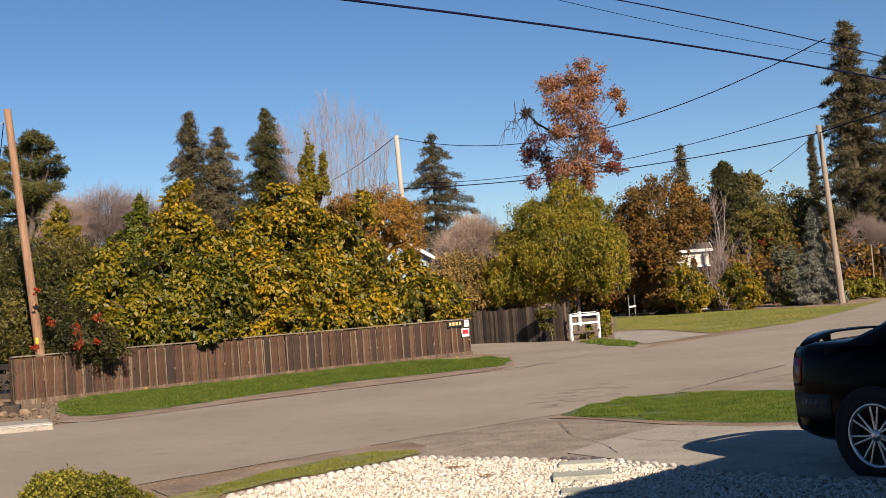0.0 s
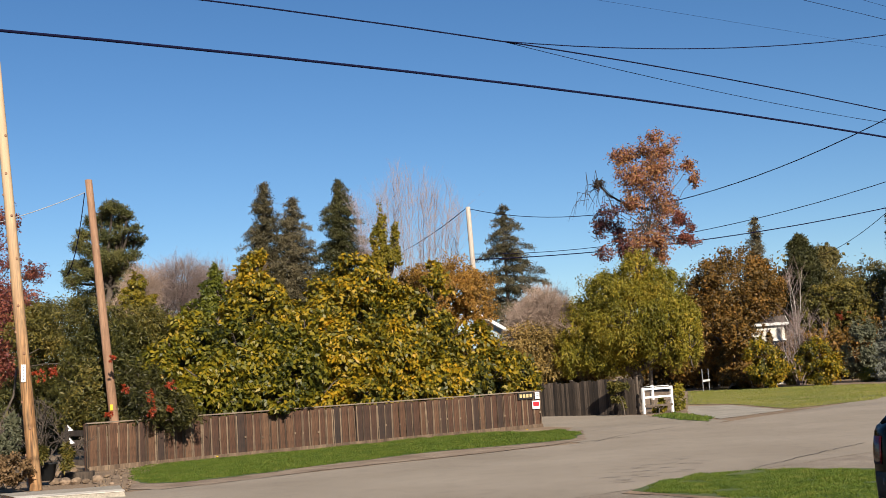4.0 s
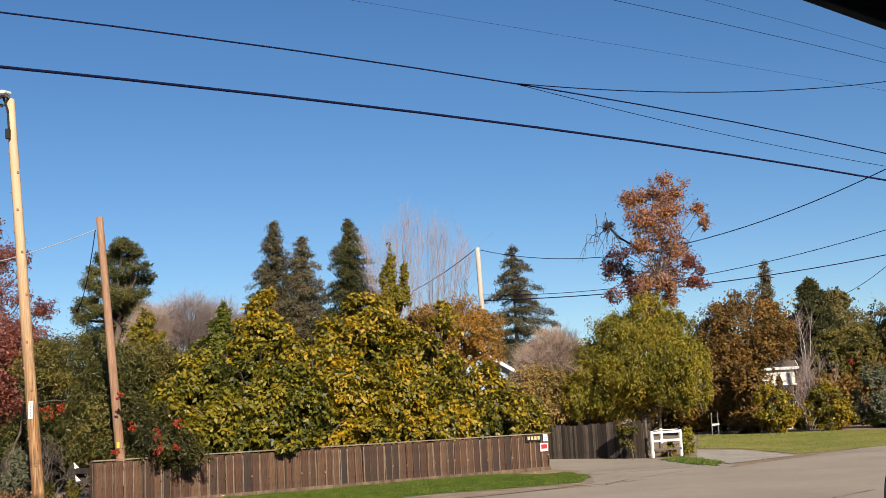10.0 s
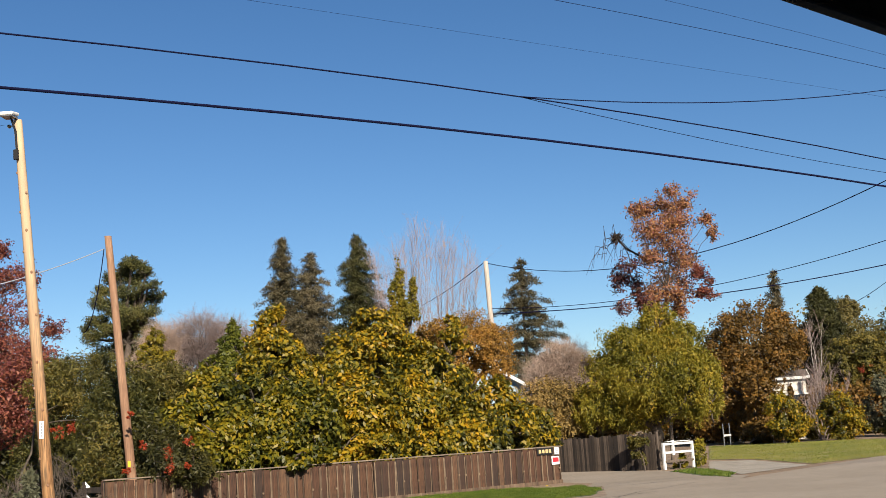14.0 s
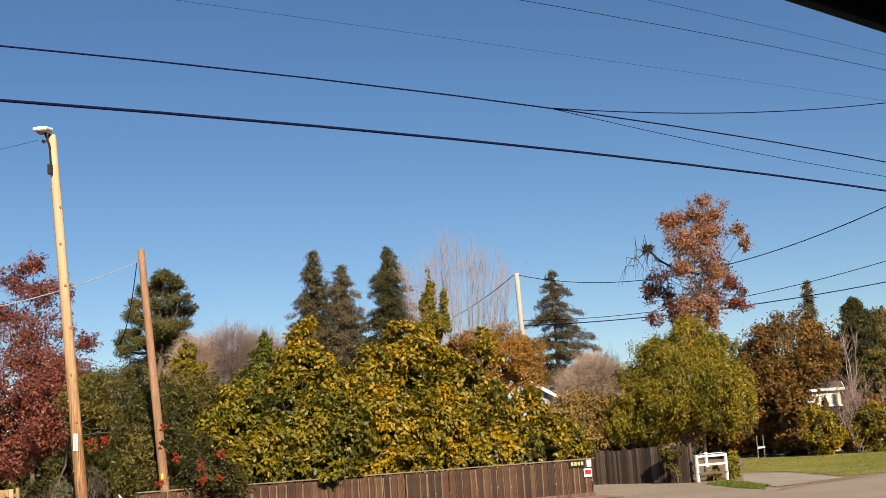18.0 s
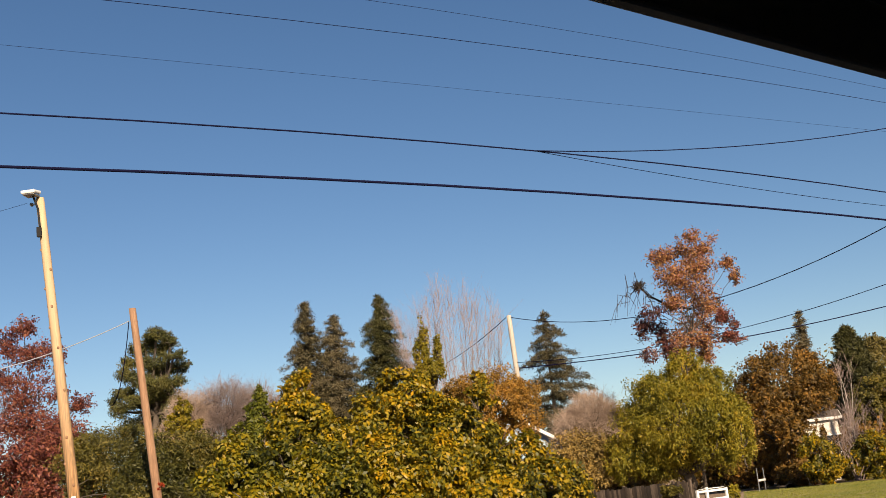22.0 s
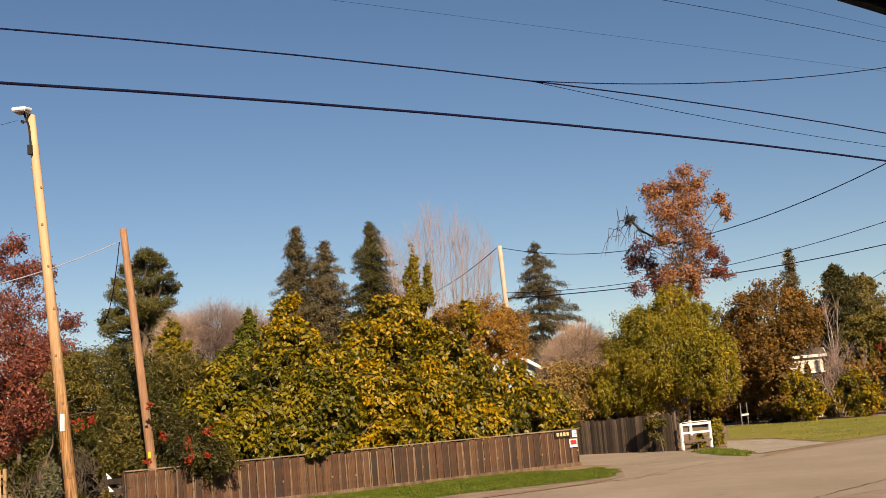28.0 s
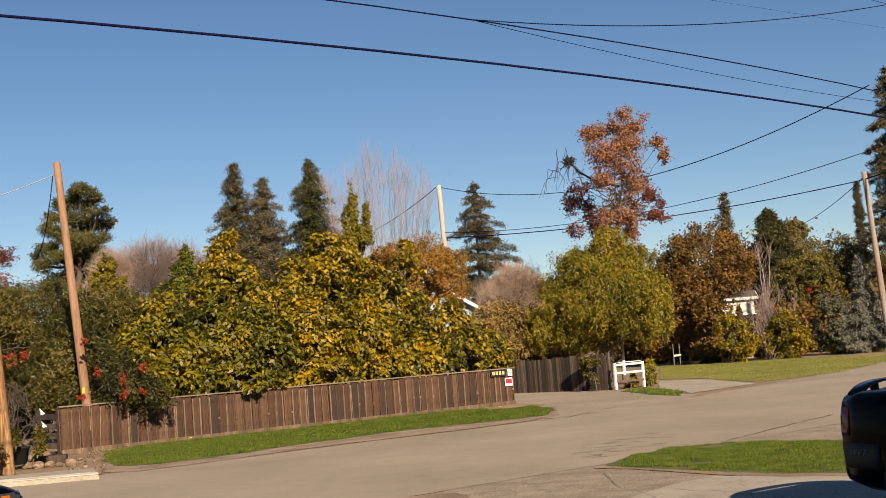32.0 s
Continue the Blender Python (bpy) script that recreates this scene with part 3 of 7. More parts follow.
# ---- ground ----
def ground_sheet():
    bm = bmesh.new()
    bmesh.ops.create_grid(bm, x_segments=40, y_segments=40, size=700)
    for v in bm.verts:
        v.co.z = -0.007
    return tagged(part("ground", bm, MAT["dirt"]), "bare brown soil with patches of litter", "ground", kind="structure")


ground_sheet()
ROAD_FAR = [(-40.00, -7.69), (-14.00, 14.48), (-6.74, 20.63), (-3.28, 23.52), (1.27, 27.42), (2.77, 29.34), (5.10, 32.80), (10.60, 41.25), (18.50, 57.27), (30.00, 84.56), (60.00, 166.55)]
ROAD_NEAR = [(66.00, 161.43), (37.00, 79.43), (25.00, 51.25), (14.00, 30.11), (7.20, 21.78), (3.40, 18.19), (0.68, 15.63), (-1.33, 13.84), (-10.00, 6.02), (-36.00, -16.01)]
sheet("road", ROAD_FAR + ROAD_NEAR, 0.0, MAT["asphalt"], "sun-bleached grey asphalt road with worn edges", "road", 0.06)
sheet("apron", [(-0.70, 15.25), (-0.60, 12.81), (1.30, 11.53), (5.00, 8.33), (9.00, 11.53), (8.40, 24.98), (3.00, 19.22), (0.30, 16.66)], -0.004, MAT["asphalt_old"], "cracked old asphalt apron between road and driveway", "driveway", 0.05, seed=4)
sheet("driveway", [(1.06, 12.18), (1.87, 13.48), (2.38, 13.92), (3.61, 13.28), (6.50, 11.27), (7.50, 1.28), (3.20, 1.28), (3.17, 9.22), (2.27, 10.18), (1.33, 11.67)], 0.002, MAT["concrete"], "pale cracked concrete house driveway", "driveway", 0.02, seed=2)
sheet("side_lane", [(0.44, 30.31), (1.27, 27.36), (2.77, 29.34), (5.10, 32.80), (5.60, 34.08), (5.15, 36.75), (3.94, 41.85), (0.00, 47.40), (-1.50, 43.56)], 0.001, MAT["asphalt"], "gritty grey lane entrance beside the fences", "driveway", 0.1, seed=6)
sheet("far_driveway", [(5.51, 41.27), (6.39, 47.69), (7.78, 46.13), (8.23, 38.79), (6.46, 36.45), (5.59, 35.26)], 0.003, MAT["concrete"], "short pale concrete driveway across the lawn", "driveway", 0.05, seed=8)
sheet("road_edge", [(-7.60, 23.19), (-6.90, 21.14), (-6.20, 20.81), (-5.45, 21.27), (-4.85, 22.13), (-3.83, 23.39), (-2.31, 24.60), (-0.63, 25.94), (0.73, 27.41), (1.46, 28.62), (1.61, 33.27), (-2.39, 32.08), (-6.25, 26.89), (-8.41, 25.80)], 0.003, MAT["grit"], "bare brown dirt shoulder between road and grass", "dirt", 0.07, seed=12)
sheet("near_edge", [(-2.94, 11.73), (-2.27, 12.56), (-1.79, 13.33), (-1.11, 14.05), (-0.56, 14.10), (-0.32, 13.62), (-0.42, 13.17), (-1.26, 12.93), (-1.77, 12.30), (-2.11, 11.62), (-2.54, 10.95)], 0.003, MAT["grit"], "bare tan dirt shoulder beside the garden strip", "dirt", 0.07, seed=13)
VERGE = [(-8.81, 27.03), (-8.69, 29.25), (-7.81, 30.88), (-5.81, 31.31), (-4.56, 32.74), (-2.55, 34.36), (-0.65, 34.81), (0.33, 33.60), (1.07, 34.17), (1.53, 31.71), (1.18, 29.01), (0.37, 28.37), (-0.80, 27.80), (-1.92, 27.24), (-2.93, 26.09), (-3.75, 25.09), (-4.51, 24.16), (-5.34, 22.90), (-6.20, 22.19), (-6.96, 22.34), (-7.82, 23.97)]
ISLAND = [(1.34, 16.01), (1.84, 17.16), (2.41, 17.85), (3.29, 18.11), (4.03, 17.71), (4.71, 17.24), (5.33, 16.71), (4.35, 13.35), (4.06, 12.83), (3.61, 13.34), (3.07, 13.67), (2.56, 14.25), (2.01, 15.02), (1.65, 15.52)]
STRIP = [(-2.62, 11.05), (-2.16, 11.94), (-1.81, 12.57), (-1.29, 13.23), (-1.00, 13.46), (-0.47, 13.35), (-0.42, 13.02), (-0.87, 12.40), (-1.39, 11.94), (-1.78, 11.61), (-2.11, 11.08), (-2.17, 10.60)]
LAWN = [(6.68, 49.80), (10.19, 75.46), (16.43, 70.00), (20.18, 63.46), (24.50, 68.97), (17.61, 53.88), (12.03, 43.02), (8.48, 39.53), (8.00, 47.42)]
NOSE = [(4.15, 40.14), (5.09, 41.68), (5.65, 36.68), (5.07, 34.00), (4.55, 36.03)]
sheet("verge", VERGE, 0.006, MAT["turf"], "lush green verge at the foot of the fence", "grass verge", 0.14, seed=1)
sheet("grass_island", ISLAND, 0.006, MAT["turf"], "green grass island between road and driveway", "grass", 0.09, seed=3)
sheet("garden_strip", STRIP, 0.006, MAT["dry_turf"], "patchy grass strip beside the white gravel", "grass", 0.05, seed=5)
sheet("lawn", LAWN, 0.004, MAT["dry_turf"], "sunlit yellowing lawn across the road", "lawn", 0.1, seed=7)
sheet("lawn_nose", NOSE, 0.006, MAT["turf"], "small tongue of grass at the white gate", "grass", 0.1, seed=9)
grass("verge_grass", VERGE, 2000, 0.05, MAT["grass"], "short bright green grass and clover on the verge", 0.009, 0.0, 0.35)
grass("island_grass", ISLAND, 5200, 0.03, MAT["grass"], "short bright green grass on the island", 0.007, 0.0, 0.3)
grass("strip_grass", STRIP, 5200, 0.022, MAT["grass_dry"], "thin short grass along the gravel edging", 0.006, 0.0, 0.3)
grass("lawn_grass", LAWN, 160, 0.04, MAT["grass_dry"], "short yellow-green mown lawn grass", 0.014)
grass("nose_grass", NOSE, 500, 0.07, MAT["grass"], "short green grass by the gate", 0.015)
sheet("island_edge", [(1.21, 15.79), (1.63, 15.31), (1.97, 14.76), (2.50, 13.96), (3.01, 13.40), (3.54, 13.08), (3.98, 12.59), (4.17, 13.17), (3.18, 14.12), (2.08, 15.50), (1.44, 16.25)], 0.0045, MAT["dirt"], "trodden bare soil along the grass island", "dirt", 0.06, seed=21)
sheet("sandy_patch", [(20.97, 66.13), (24.24, 74.00), (37.43, 99.93), (30.22, 80.74), (22.24, 64.72), (19.49, 59.59)], 0.007, MAT["dirt"], "sandy bare ground round the road pole", "dirt", 0.15, seed=22)
sheet("fence_foot", [(-9.17, 25.57), (-9.37, 28.72), (-8.77, 31.35), (-7.26, 34.03), (-6.66, 31.19), (-8.03, 28.67), (-8.16, 25.66), (-6.82, 20.98), (-7.61, 21.64)], 0.009, MAT["dirt"], "pale stony soil at the fence foot", "dirt", 0.1, seed=23)
sheet("fence_end_soil", [(-0.41, 35.14), (0.60, 36.93), (1.42, 35.07), (1.08, 32.75), (0.43, 32.14)], 0.008, MAT["dirt"], "bare tan soil at the end of the street fence", "dirt", 0.06, seed=24)


def crack_line(segs, pts, w, jag=0.05):
    """Adds a wandering thin strip along points of the ground."""
    p = []
    for a, b in zip(pts, pts[1:]):
        a, b = np.array(a), np.array(b)
        n = max(2, int(np.linalg.norm(b - a) / 0.15))
        p += [a + (b - a) * i / n + rng.normal(size=2) * jag * 0.4 for i in range(n)]
    p.append(np.array(pts[-1]))
    for i, (a, b) in enumerate(zip(p, p[1:])):
        d = (b - a) / (np.linalg.norm(b - a) + 1e-9)
        k = np.array([-d[1], d[0]]) * w * rng.uniform(0.4, 1.0)
        segs.append([(*(a - k), 0.0075), (*(b - k), 0.0075), (*(b + k), 0.0075), (*(a + k), 0.0075)])


def road_cracks():
    segs = []
    crack_line(segs, [(3.31, 18.31), (4.54, 20.19), (6.02, 22.33)], 0.02)
    crack_line(segs, [(1.75, 13.11), (1.98, 12.64), (2.19, 12.55), (2.38, 12.09)], 0.006, 0.02)
    crack_line(segs, [(1.25, 15.22), (1.26, 13.60), (1.47, 12.81), (1.53, 11.91)], 0.005, 0.02)
    crack_line(segs, [(-6.20, 20.81), (-4.82, 21.98), (-3.80, 23.23), (-2.30, 24.42), (-0.63, 25.74), (1.25, 27.66), (2.66, 29.02)], 0.02, 0.05)
    crack_line(segs, [(1.00, 27.02), (1.52, 27.26), (2.17, 29.17), (3.90, 32.16)], 0.016, 0.05)
    for x, y in zip(rng.uniform(940, 1110, 34), rng.uniform(0, 1, 34)):
        u = (x - 940) / 170
        a = np.array((1.04, 16.82)) * (1 - u) + np.array((2.71, 19.16)) * u + np.array((0.0, 2.4)) * y
        crack_line(segs, [a, a + np.array((rng.uniform(0.1, 0.35), rng.normal() * 0.05))], 0.016, 0.02)
    v = np.array(segs).reshape(-1, 3)
    tagged(part_mesh("road_cracks", mesh_of("road_cracks", v, np.arange(len(v)).reshape(-1, 4), MAT["tar"])), "thin dark cracks and scrapes in the asphalt", "cracks", kind="stuff")


road_cracks()

# ---- the house behind the camera: eave, wall and roof ----
EAVE_AT, EAVE_DIR = Vector((0.281, 2.250, 0)), Vector((0.769, 0.796, 0)).normalized()
EAVE_IN = Vector((EAVE_DIR.y, -EAVE_DIR.x, 0))


def eave_pose(along, inward, z):
    p = EAVE_AT + EAVE_DIR * along + EAVE_IN * inward
    return Matrix.Translation((p.x, p.y, z)) @ Matrix.Rotation(math.atan2(EAVE_DIR.y, EAVE_DIR.x), 4, "Z")


def home():
    ob = root("house", Matrix(), "low house with a dark-painted overhanging eave and stucco wall", "house")
    for name, size, al, inw, z, mat in (
            ("fascia", (17.0, 0.04, 0.19), 1.0, 0.02, 2.495, "eave_paint"), ("soffit", (17.0, 2.2, 0.02), 1.0, 1.16, 2.56, "eave_paint"),
            ("wall", (16.0, 0.2, 2.6), 1.0, 2.3, 1.25, "stucco"), ("wall", (0.2, 7.0, 2.6), -7.1, 5.7, 1.25, "stucco"), ("wall", (0.2, 7.0, 2.6), 9.1, 5.7, 1.25, "stucco")):
        bm = bmesh.new()
        box(bm, size, eave_pose(al, inw, z), 0.008)
        part(name, bm, MAT[mat], ob)
    for s in (0, 1):
        bm = bmesh.new()
        w = 5.6
        m = eave_pose(1.0, 0.02 + (0 if s == 0 else 10.4), 2.62) @ Matrix.Rotation(radians(-16 if s == 0 else 16), 4, "X")
        box(bm, (17.2, w, 0.07), m @ Matrix.Translation((0, -w / 2 + 0.05 if s == 0 else w / 2 - 0.05, 0)), 0.01)
        part("roof", bm, MAT["roof_shingle"], ob)
    for k in range(15):
        bm = bmesh.new()
        box(bm, (0.05, 2.0, 0.12), eave_pose(-6 + k * 1.0, 1.1, 2.49), 0.004)
        part("rafter", bm, MAT["eave_paint"], ob)
    return ob


home()


# ---- fences ----
def board_fence(name, label, a, b, height, board, mat, batten=None, cap=None, wobble=0.02):
    a, b = Vector((*a, 0)), Vector((*b, 0))
    ln = (b - a).length
    ob = root(name, Matrix.Translation(a) @ Matrix.Rotation(math.atan2((b - a).y, (b - a).x), 4, "Z"), label, "fence")
    plank = box_mesh("board", (board * 0.95, 0.022, height), MAT[mat], 0.004, (0, 0, height / 2))
    n = int(ln / board)
    for i in range(n):
        o = part_mesh("board", plank, ob)
        o.matrix_local = pose((i + 0.5) * board, rng.normal() * 0.004, rng.uniform(-1, 1) * wobble - wobble, 0, rng.normal() * 0.4, rng.normal() * 1.2)
    if batten:
        strip = [box_mesh("batten", (w, 0.02, height - 0.12), MAT[batten], 0.004, (0, 0, height / 2 - 0.01)) for w in (0.022, 0.034)]
        block = box_mesh("batten_block", (0.055, 0.026, 0.05), MAT[batten], 0.006)
        for i in range(n + 1):
            for e in (-1, 1):
                if rng.random() < 0.9:
                    o = part_mesh("batten", strip[rng.integers(0, 2)], ob)
                    o.matrix_local = pose(i * board + e * 0.022 + rng.normal() * 0.008, -0.026, rng.normal() * 0.015, 0, rng.normal() * 0.7)
            for z in (0.07, 0.46 + rng.normal() * 0.02):
                if rng.random() < (0.75 if z < 0.1 else 0.45):
                    o = part_mesh("batten_block", block, ob)
                    o.matrix_local = pose(i * board + rng.normal() * 0.006, -0.032, z, 0, rng.normal() * 4)
    pm = box_mesh("post", (0.09, 0.09, height + 0.02), MAT[mat], 0.008, (0, 0, height / 2))
    for i in range(int(ln / 2.4) + 2):
        o = part_mesh("post", pm, ob)
        o.matrix_local = pose(min(i * 2.4, ln), 0.075, 0)
    for z in (0.25, height - 0.2):
        part_mesh("rail", box_mesh("rail", (ln, 0.04, 0.09), MAT[mat], 0.005, (ln / 2, 0.035, z)), ob)
    if batten:
        part_mesh("kickboard", box_mesh("kickboard", (ln, 0.03, 0.12), MAT[batten], 0.006, (ln / 2, -0.045, 0.055)), ob)
    if cap:
        part_mesh("cap", box_mesh("cap", (ln + 0.06, 0.12, 0.03), MAT[cap], 0.006, (ln / 2, 0.01, height + 0.016)), ob)
    return ob


FENCE_A, FENCE_B = (-9.75, 27.16), (0.58, 36.51)
board_fence("street_fence", "weathered brown board-and-batten fence with a flat cap rail", FENCE_A, FENCE_B, 1.06, 0.235, "fence_wood", "batten_wood", "cap_wood")
board_fence("dark_fence", "old nearly black upright board fence with uneven tops", (0.20, 46.51), (3.95, 42.41), 1.27, 0.115, "dark_wood", wobble=0.05)


def fence_pose(s, off, z):
    d = Vector((FENCE_B[0] - FENCE_A[0], FENCE_B[1] - FENCE_A[1], 0))
    n = d.normalized()
    p = Vector((*FENCE_A, 0)) + d * s + Vector((n.y, -n.x, 0)) * off
    return Matrix.Translation((p.x, p.y, z)) @ Matrix.Rotation(math.atan2(d.y, d.x), 4, "Z")


# ---- poles ----
def pole(name, label, base, top, r0, r1, mat):
    base, top = Vector(base), Vector(top)
    ob = root(name, Matrix.Translation(base), label, "utility pole", "utility poles")
    bm = bmesh.new()
    n, rings = 14, 12
    prev = None
    for i in range(rings + 1):
        t = i / rings
        c, r = (top - base) * t, r0 + (r1 - r0) * t
        ring = [bm.verts.new(c + Vector((math.cos(a) * r, math.sin(a) * r, 0)) * (1 + 0.03 * noise.noise(Vector((a, t * 9, r0 * 99))))) for a in [k / n * 2 * math.pi for k in range(n)]]
        if prev:
            for k in range(n):
                f = bm.faces.new((prev[k], prev[(k + 1) % n], ring[(k + 1) % n], ring[k]))
                f.smooth = True
        prev = ring
    bm.faces.new(prev)
    part("shaft", bm, MAT[mat], ob)
    return ob


P1B, P1T = (-8.98, 22.26, 0), (-9.58, 22.31, 8.13)
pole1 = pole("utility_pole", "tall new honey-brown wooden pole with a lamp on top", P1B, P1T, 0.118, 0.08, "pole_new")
P2B, P2T = (-9.67, 29.02, -0.21), (-10.21, 29.02, 6.97)
pole2 = pole("utility_pole", "leaning old brown wooden pole behind the fence", (P2B[0], P2B[1], 0), P2T, 0.12, 0.085, "pole_old")
P3B, P3T = (-2.02, 69.99, 2.89), (-2.30, 69.99, 11.46)
pole3 = pole("utility_pole", "distant pale wooden pole among the trees", (P3B[0], P3B[1], 0), P3T, 0.175, 0.135, "pole_grey")
P4B, P4T = (22.29, 69.25, -0.00), (21.82, 69.25, 10.21)
pole4 = pole("utility_pole", "grey-brown wooden pole beside the road", (P4B[0], P4B[1], 0), P4T, 0.19, 0.13, "pole_mid")

# ---- overhead wires ----
cable("wire", (-17.85, 2.52, 4.74), (21.98, 35.94, 4.43), -1.234, 0.018, "wire", "thick black bundled cable over the near verge")
cable("wire", (-17.85, 2.52, 5.16), (21.98, 35.94, 4.45), -1.625, 0.0105, "wire", "black overhead cable with a splice loop")
cable("wire", (0.08, 17.57, 6.45), (13.11, 25.62, 9.11), 0.638, 0.008, "wire", "black branch cable running from the splice")
cable("wire", (0.08, 17.57, 6.45), (14.67, 30.75, 6.35), 0.304, 0.005, "wire", "thin black branch cable running from the splice")
cable("wire", (-17.85, 2.52, 6.61), (21.98, 35.94, 7.08), -1.263, 0.0045, "wire", "very thin high wire against the sky")
cable("wire", (-17.85, 2.52, 7.07), (21.98, 35.94, 6.91), -1.504, 0.003, "wire", "very thin upper wire against the sky")
cable("wire", (-17.85, 2.52, 6.68), (21.98, 35.94, 7.74), -0.162, 0.002, "wire", "hair-thin wire against the sky")
cable("wire", (-2.21, 70.00, 11.34), (14.70, 45.00, 10.38), 1.804, 0.02, "wire", "black cable from the distant pole over the road")
cable("wire", (-2.26, 70.00, 8.71), (18.70, 55.00, 9.64), 1.009, 0.018, "wire", "black cable behind the orange tree")
cable("wire", (-2.27, 70.00, 8.38), (21.78, 69.25, 9.76), 0.547, 0.03, "wire", "thick black cable to the road pole")
cable("wire", (21.78, 69.25, 9.76), (25.71, 59.00, 10.36), 0.003, 0.03, "wire", "thick black cable beyond the road pole")
cable("wire", (-2.47, 70.00, 11.36), (-6.91, 78.00, 10.01), 0.15, 0.022, "wire", "black cable dropping behind the yellow trees")
cable("wire", (21.79, 69.25, 9.89), (28.07, 115.37, 10.91), 0.526, 0.02, "wire", "thin cable running off behind the lawn")
cable("wire", (-10.29, 28.95, 6.65), (-13.80, 25.62, 5.19), 0.182, 0.012, "wire_pale", "pale twisted service cable from the leaning pole")
cable("wire", (-10.29, 28.95, 6.65), (-11.29, 30.11, 4.74), 0.483, 0.012, "wire", "black slack drop cable on the leaning pole")
cable("wire", (-9.83, 22.26, 8.04), (-11.00, 17.94, 6.27), -0.009, 0.004, "wire", "thin cable from the lamp pole")

# ---- foliage colours ----
MAT["leaf_gold"] = foliage("leaf_gold", [(0.0154, 0.02, 0.0044), (0.06, 0.06, 0.007), (0.172, 0.131, 0.007), (0.297, 0.184, 0.007), (0.376, 0.186, 0.008)], 0.2, 0.5, gloss=0.3, leafy=0.62, patchy=1.3, shift=-0.5)
MAT["leaf_goldgreen"] = foliage("leaf_goldgreen", [(0.011, 0.016, 0.004), (0.037, 0.043, 0.0062), (0.1, 0.092, 0.007), (0.178, 0.137, 0.0065), (0.255, 0.155, 0.007)], 0.2, 0.5, gloss=0.3, leafy=0.62, patchy=1.3, shift=-0.5)
MAT["leaf_yew"] = foliage("leaf_yew", [(0.0139, 0.0172, 0.0041), (0.0378, 0.0396, 0.0076), (0.0775, 0.0688, 0.0122), (0.1490, 0.1075, 0.0191)], 0.12)
MAT["leaf_orange"] = foliage("leaf_orange", [(0.085, 0.055, 0.014), (0.2, 0.112, 0.021), (0.32, 0.16, 0.027), (0.39, 0.19, 0.04)], leafy=0.5, patchy=1.2, shift=-0.35)
MAT["leaf_dark"] = foliage("leaf_dark", [(0.0120, 0.0146, 0.0039), (0.0321, 0.0329, 0.0084), (0.0604, 0.0549, 0.0128), (0.0884, 0.0731, 0.0154)])
MAT["leaf_olive"] = foliage("leaf_olive", [(0.0286, 0.0300, 0.0070), (0.0770, 0.0710, 0.0150), (0.1430, 0.1150, 0.0220), (0.2200, 0.1550, 0.0264)])
MAT["leaf_willow"] = foliage("leaf_willow", [(0.0520, 0.0559, 0.0076), (0.1419, 0.1290, 0.0136), (0.2460, 0.1978, 0.0181), (0.3595, 0.2322, 0.0227)], patch=0.9)
MAT["leaf_amber"] = foliage("leaf_amber", [(0.075, 0.026, 0.022), (0.17, 0.064, 0.036), (0.26, 0.11, 0.038), (0.33, 0.17, 0.05), (0.33, 0.15, 0.085), (0.25, 0.09, 0.08)], patch=1.1, leafy=0.9, patchy=1.1)
MAT["leaf_red"] = foliage("leaf_red", [(0.0430, 0.0137, 0.0153), (0.1118, 0.0289, 0.0255), (0.1892, 0.0532, 0.0340), (0.2494, 0.0912, 0.0467), (0.1548, 0.0418, 0.0382)], patch=1.0, leafy=0.8, patchy=1.2)
MAT["leaf_brown"] = foliage("leaf_brown", [(0.0284, 0.0224, 0.0068), (0.0899, 0.0533, 0.0121), (0.1703, 0.0903, 0.0166), (0.2554, 0.1161, 0.0212)])
MAT["leaf_far"] = foliage("leaf_far", [(0.0615, 0.0559, 0.0197), (0.1291, 0.1062, 0.0295), (0.2030, 0.1509, 0.0393)])
MAT["leaf_grey"] = foliage("leaf_grey", [(0.0473, 0.0516, 0.0303), (0.0946, 0.0989, 0.0568), (0.1419, 0.1376, 0.0832)])
MAT["leaf_lime"] = foliage("leaf_lime", [(0.0568, 0.0602, 0.0076), (0.1230, 0.1161, 0.0121), (0.2081, 0.1763, 0.0189), (0.3122, 0.2408, 0.0378)], patch=3)
MAT["berry"] = foliage("berry", [(0.1204, 0.0138, 0.0052), (0.2236, 0.0292, 0.0086), (0.3096, 0.0516, 0.012)], 0.05, 0.4)
MAT["needle_dark"] = foliage("needle_dark", [(0.0397, 0.0361, 0.0181), (0.0710, 0.0602, 0.0288), (0.1135, 0.0903, 0.0424)], 0.1)
MAT["needle_green"] = foliage("needle_green", [(0.0257, 0.0292, 0.0103), (0.0524, 0.0533, 0.0167), (0.0844, 0.0767, 0.0231)], 0.15)
MAT["needle_bronze"] = foliage("needle_bronze", [(0.0568, 0.0482, 0.0273), (0.0993, 0.0826, 0.0439), (0.1466, 0.1161, 0.0605)], 0.1)
MAT["needle_pine"] = foliage("needle_pine", [(0.0208, 0.0258, 0.0099), (0.0520, 0.0568, 0.0166), (0.0946, 0.0903, 0.0227), (0.1419, 0.1204, 0.0303)], 0.12)
MAT["needle_blue"] = foliage("needle_blue", [(0.0550, 0.0620, 0.0493), (0.1485, 0.1550, 0.1232), (0.2750, 0.2750, 0.2244)], 0.1)

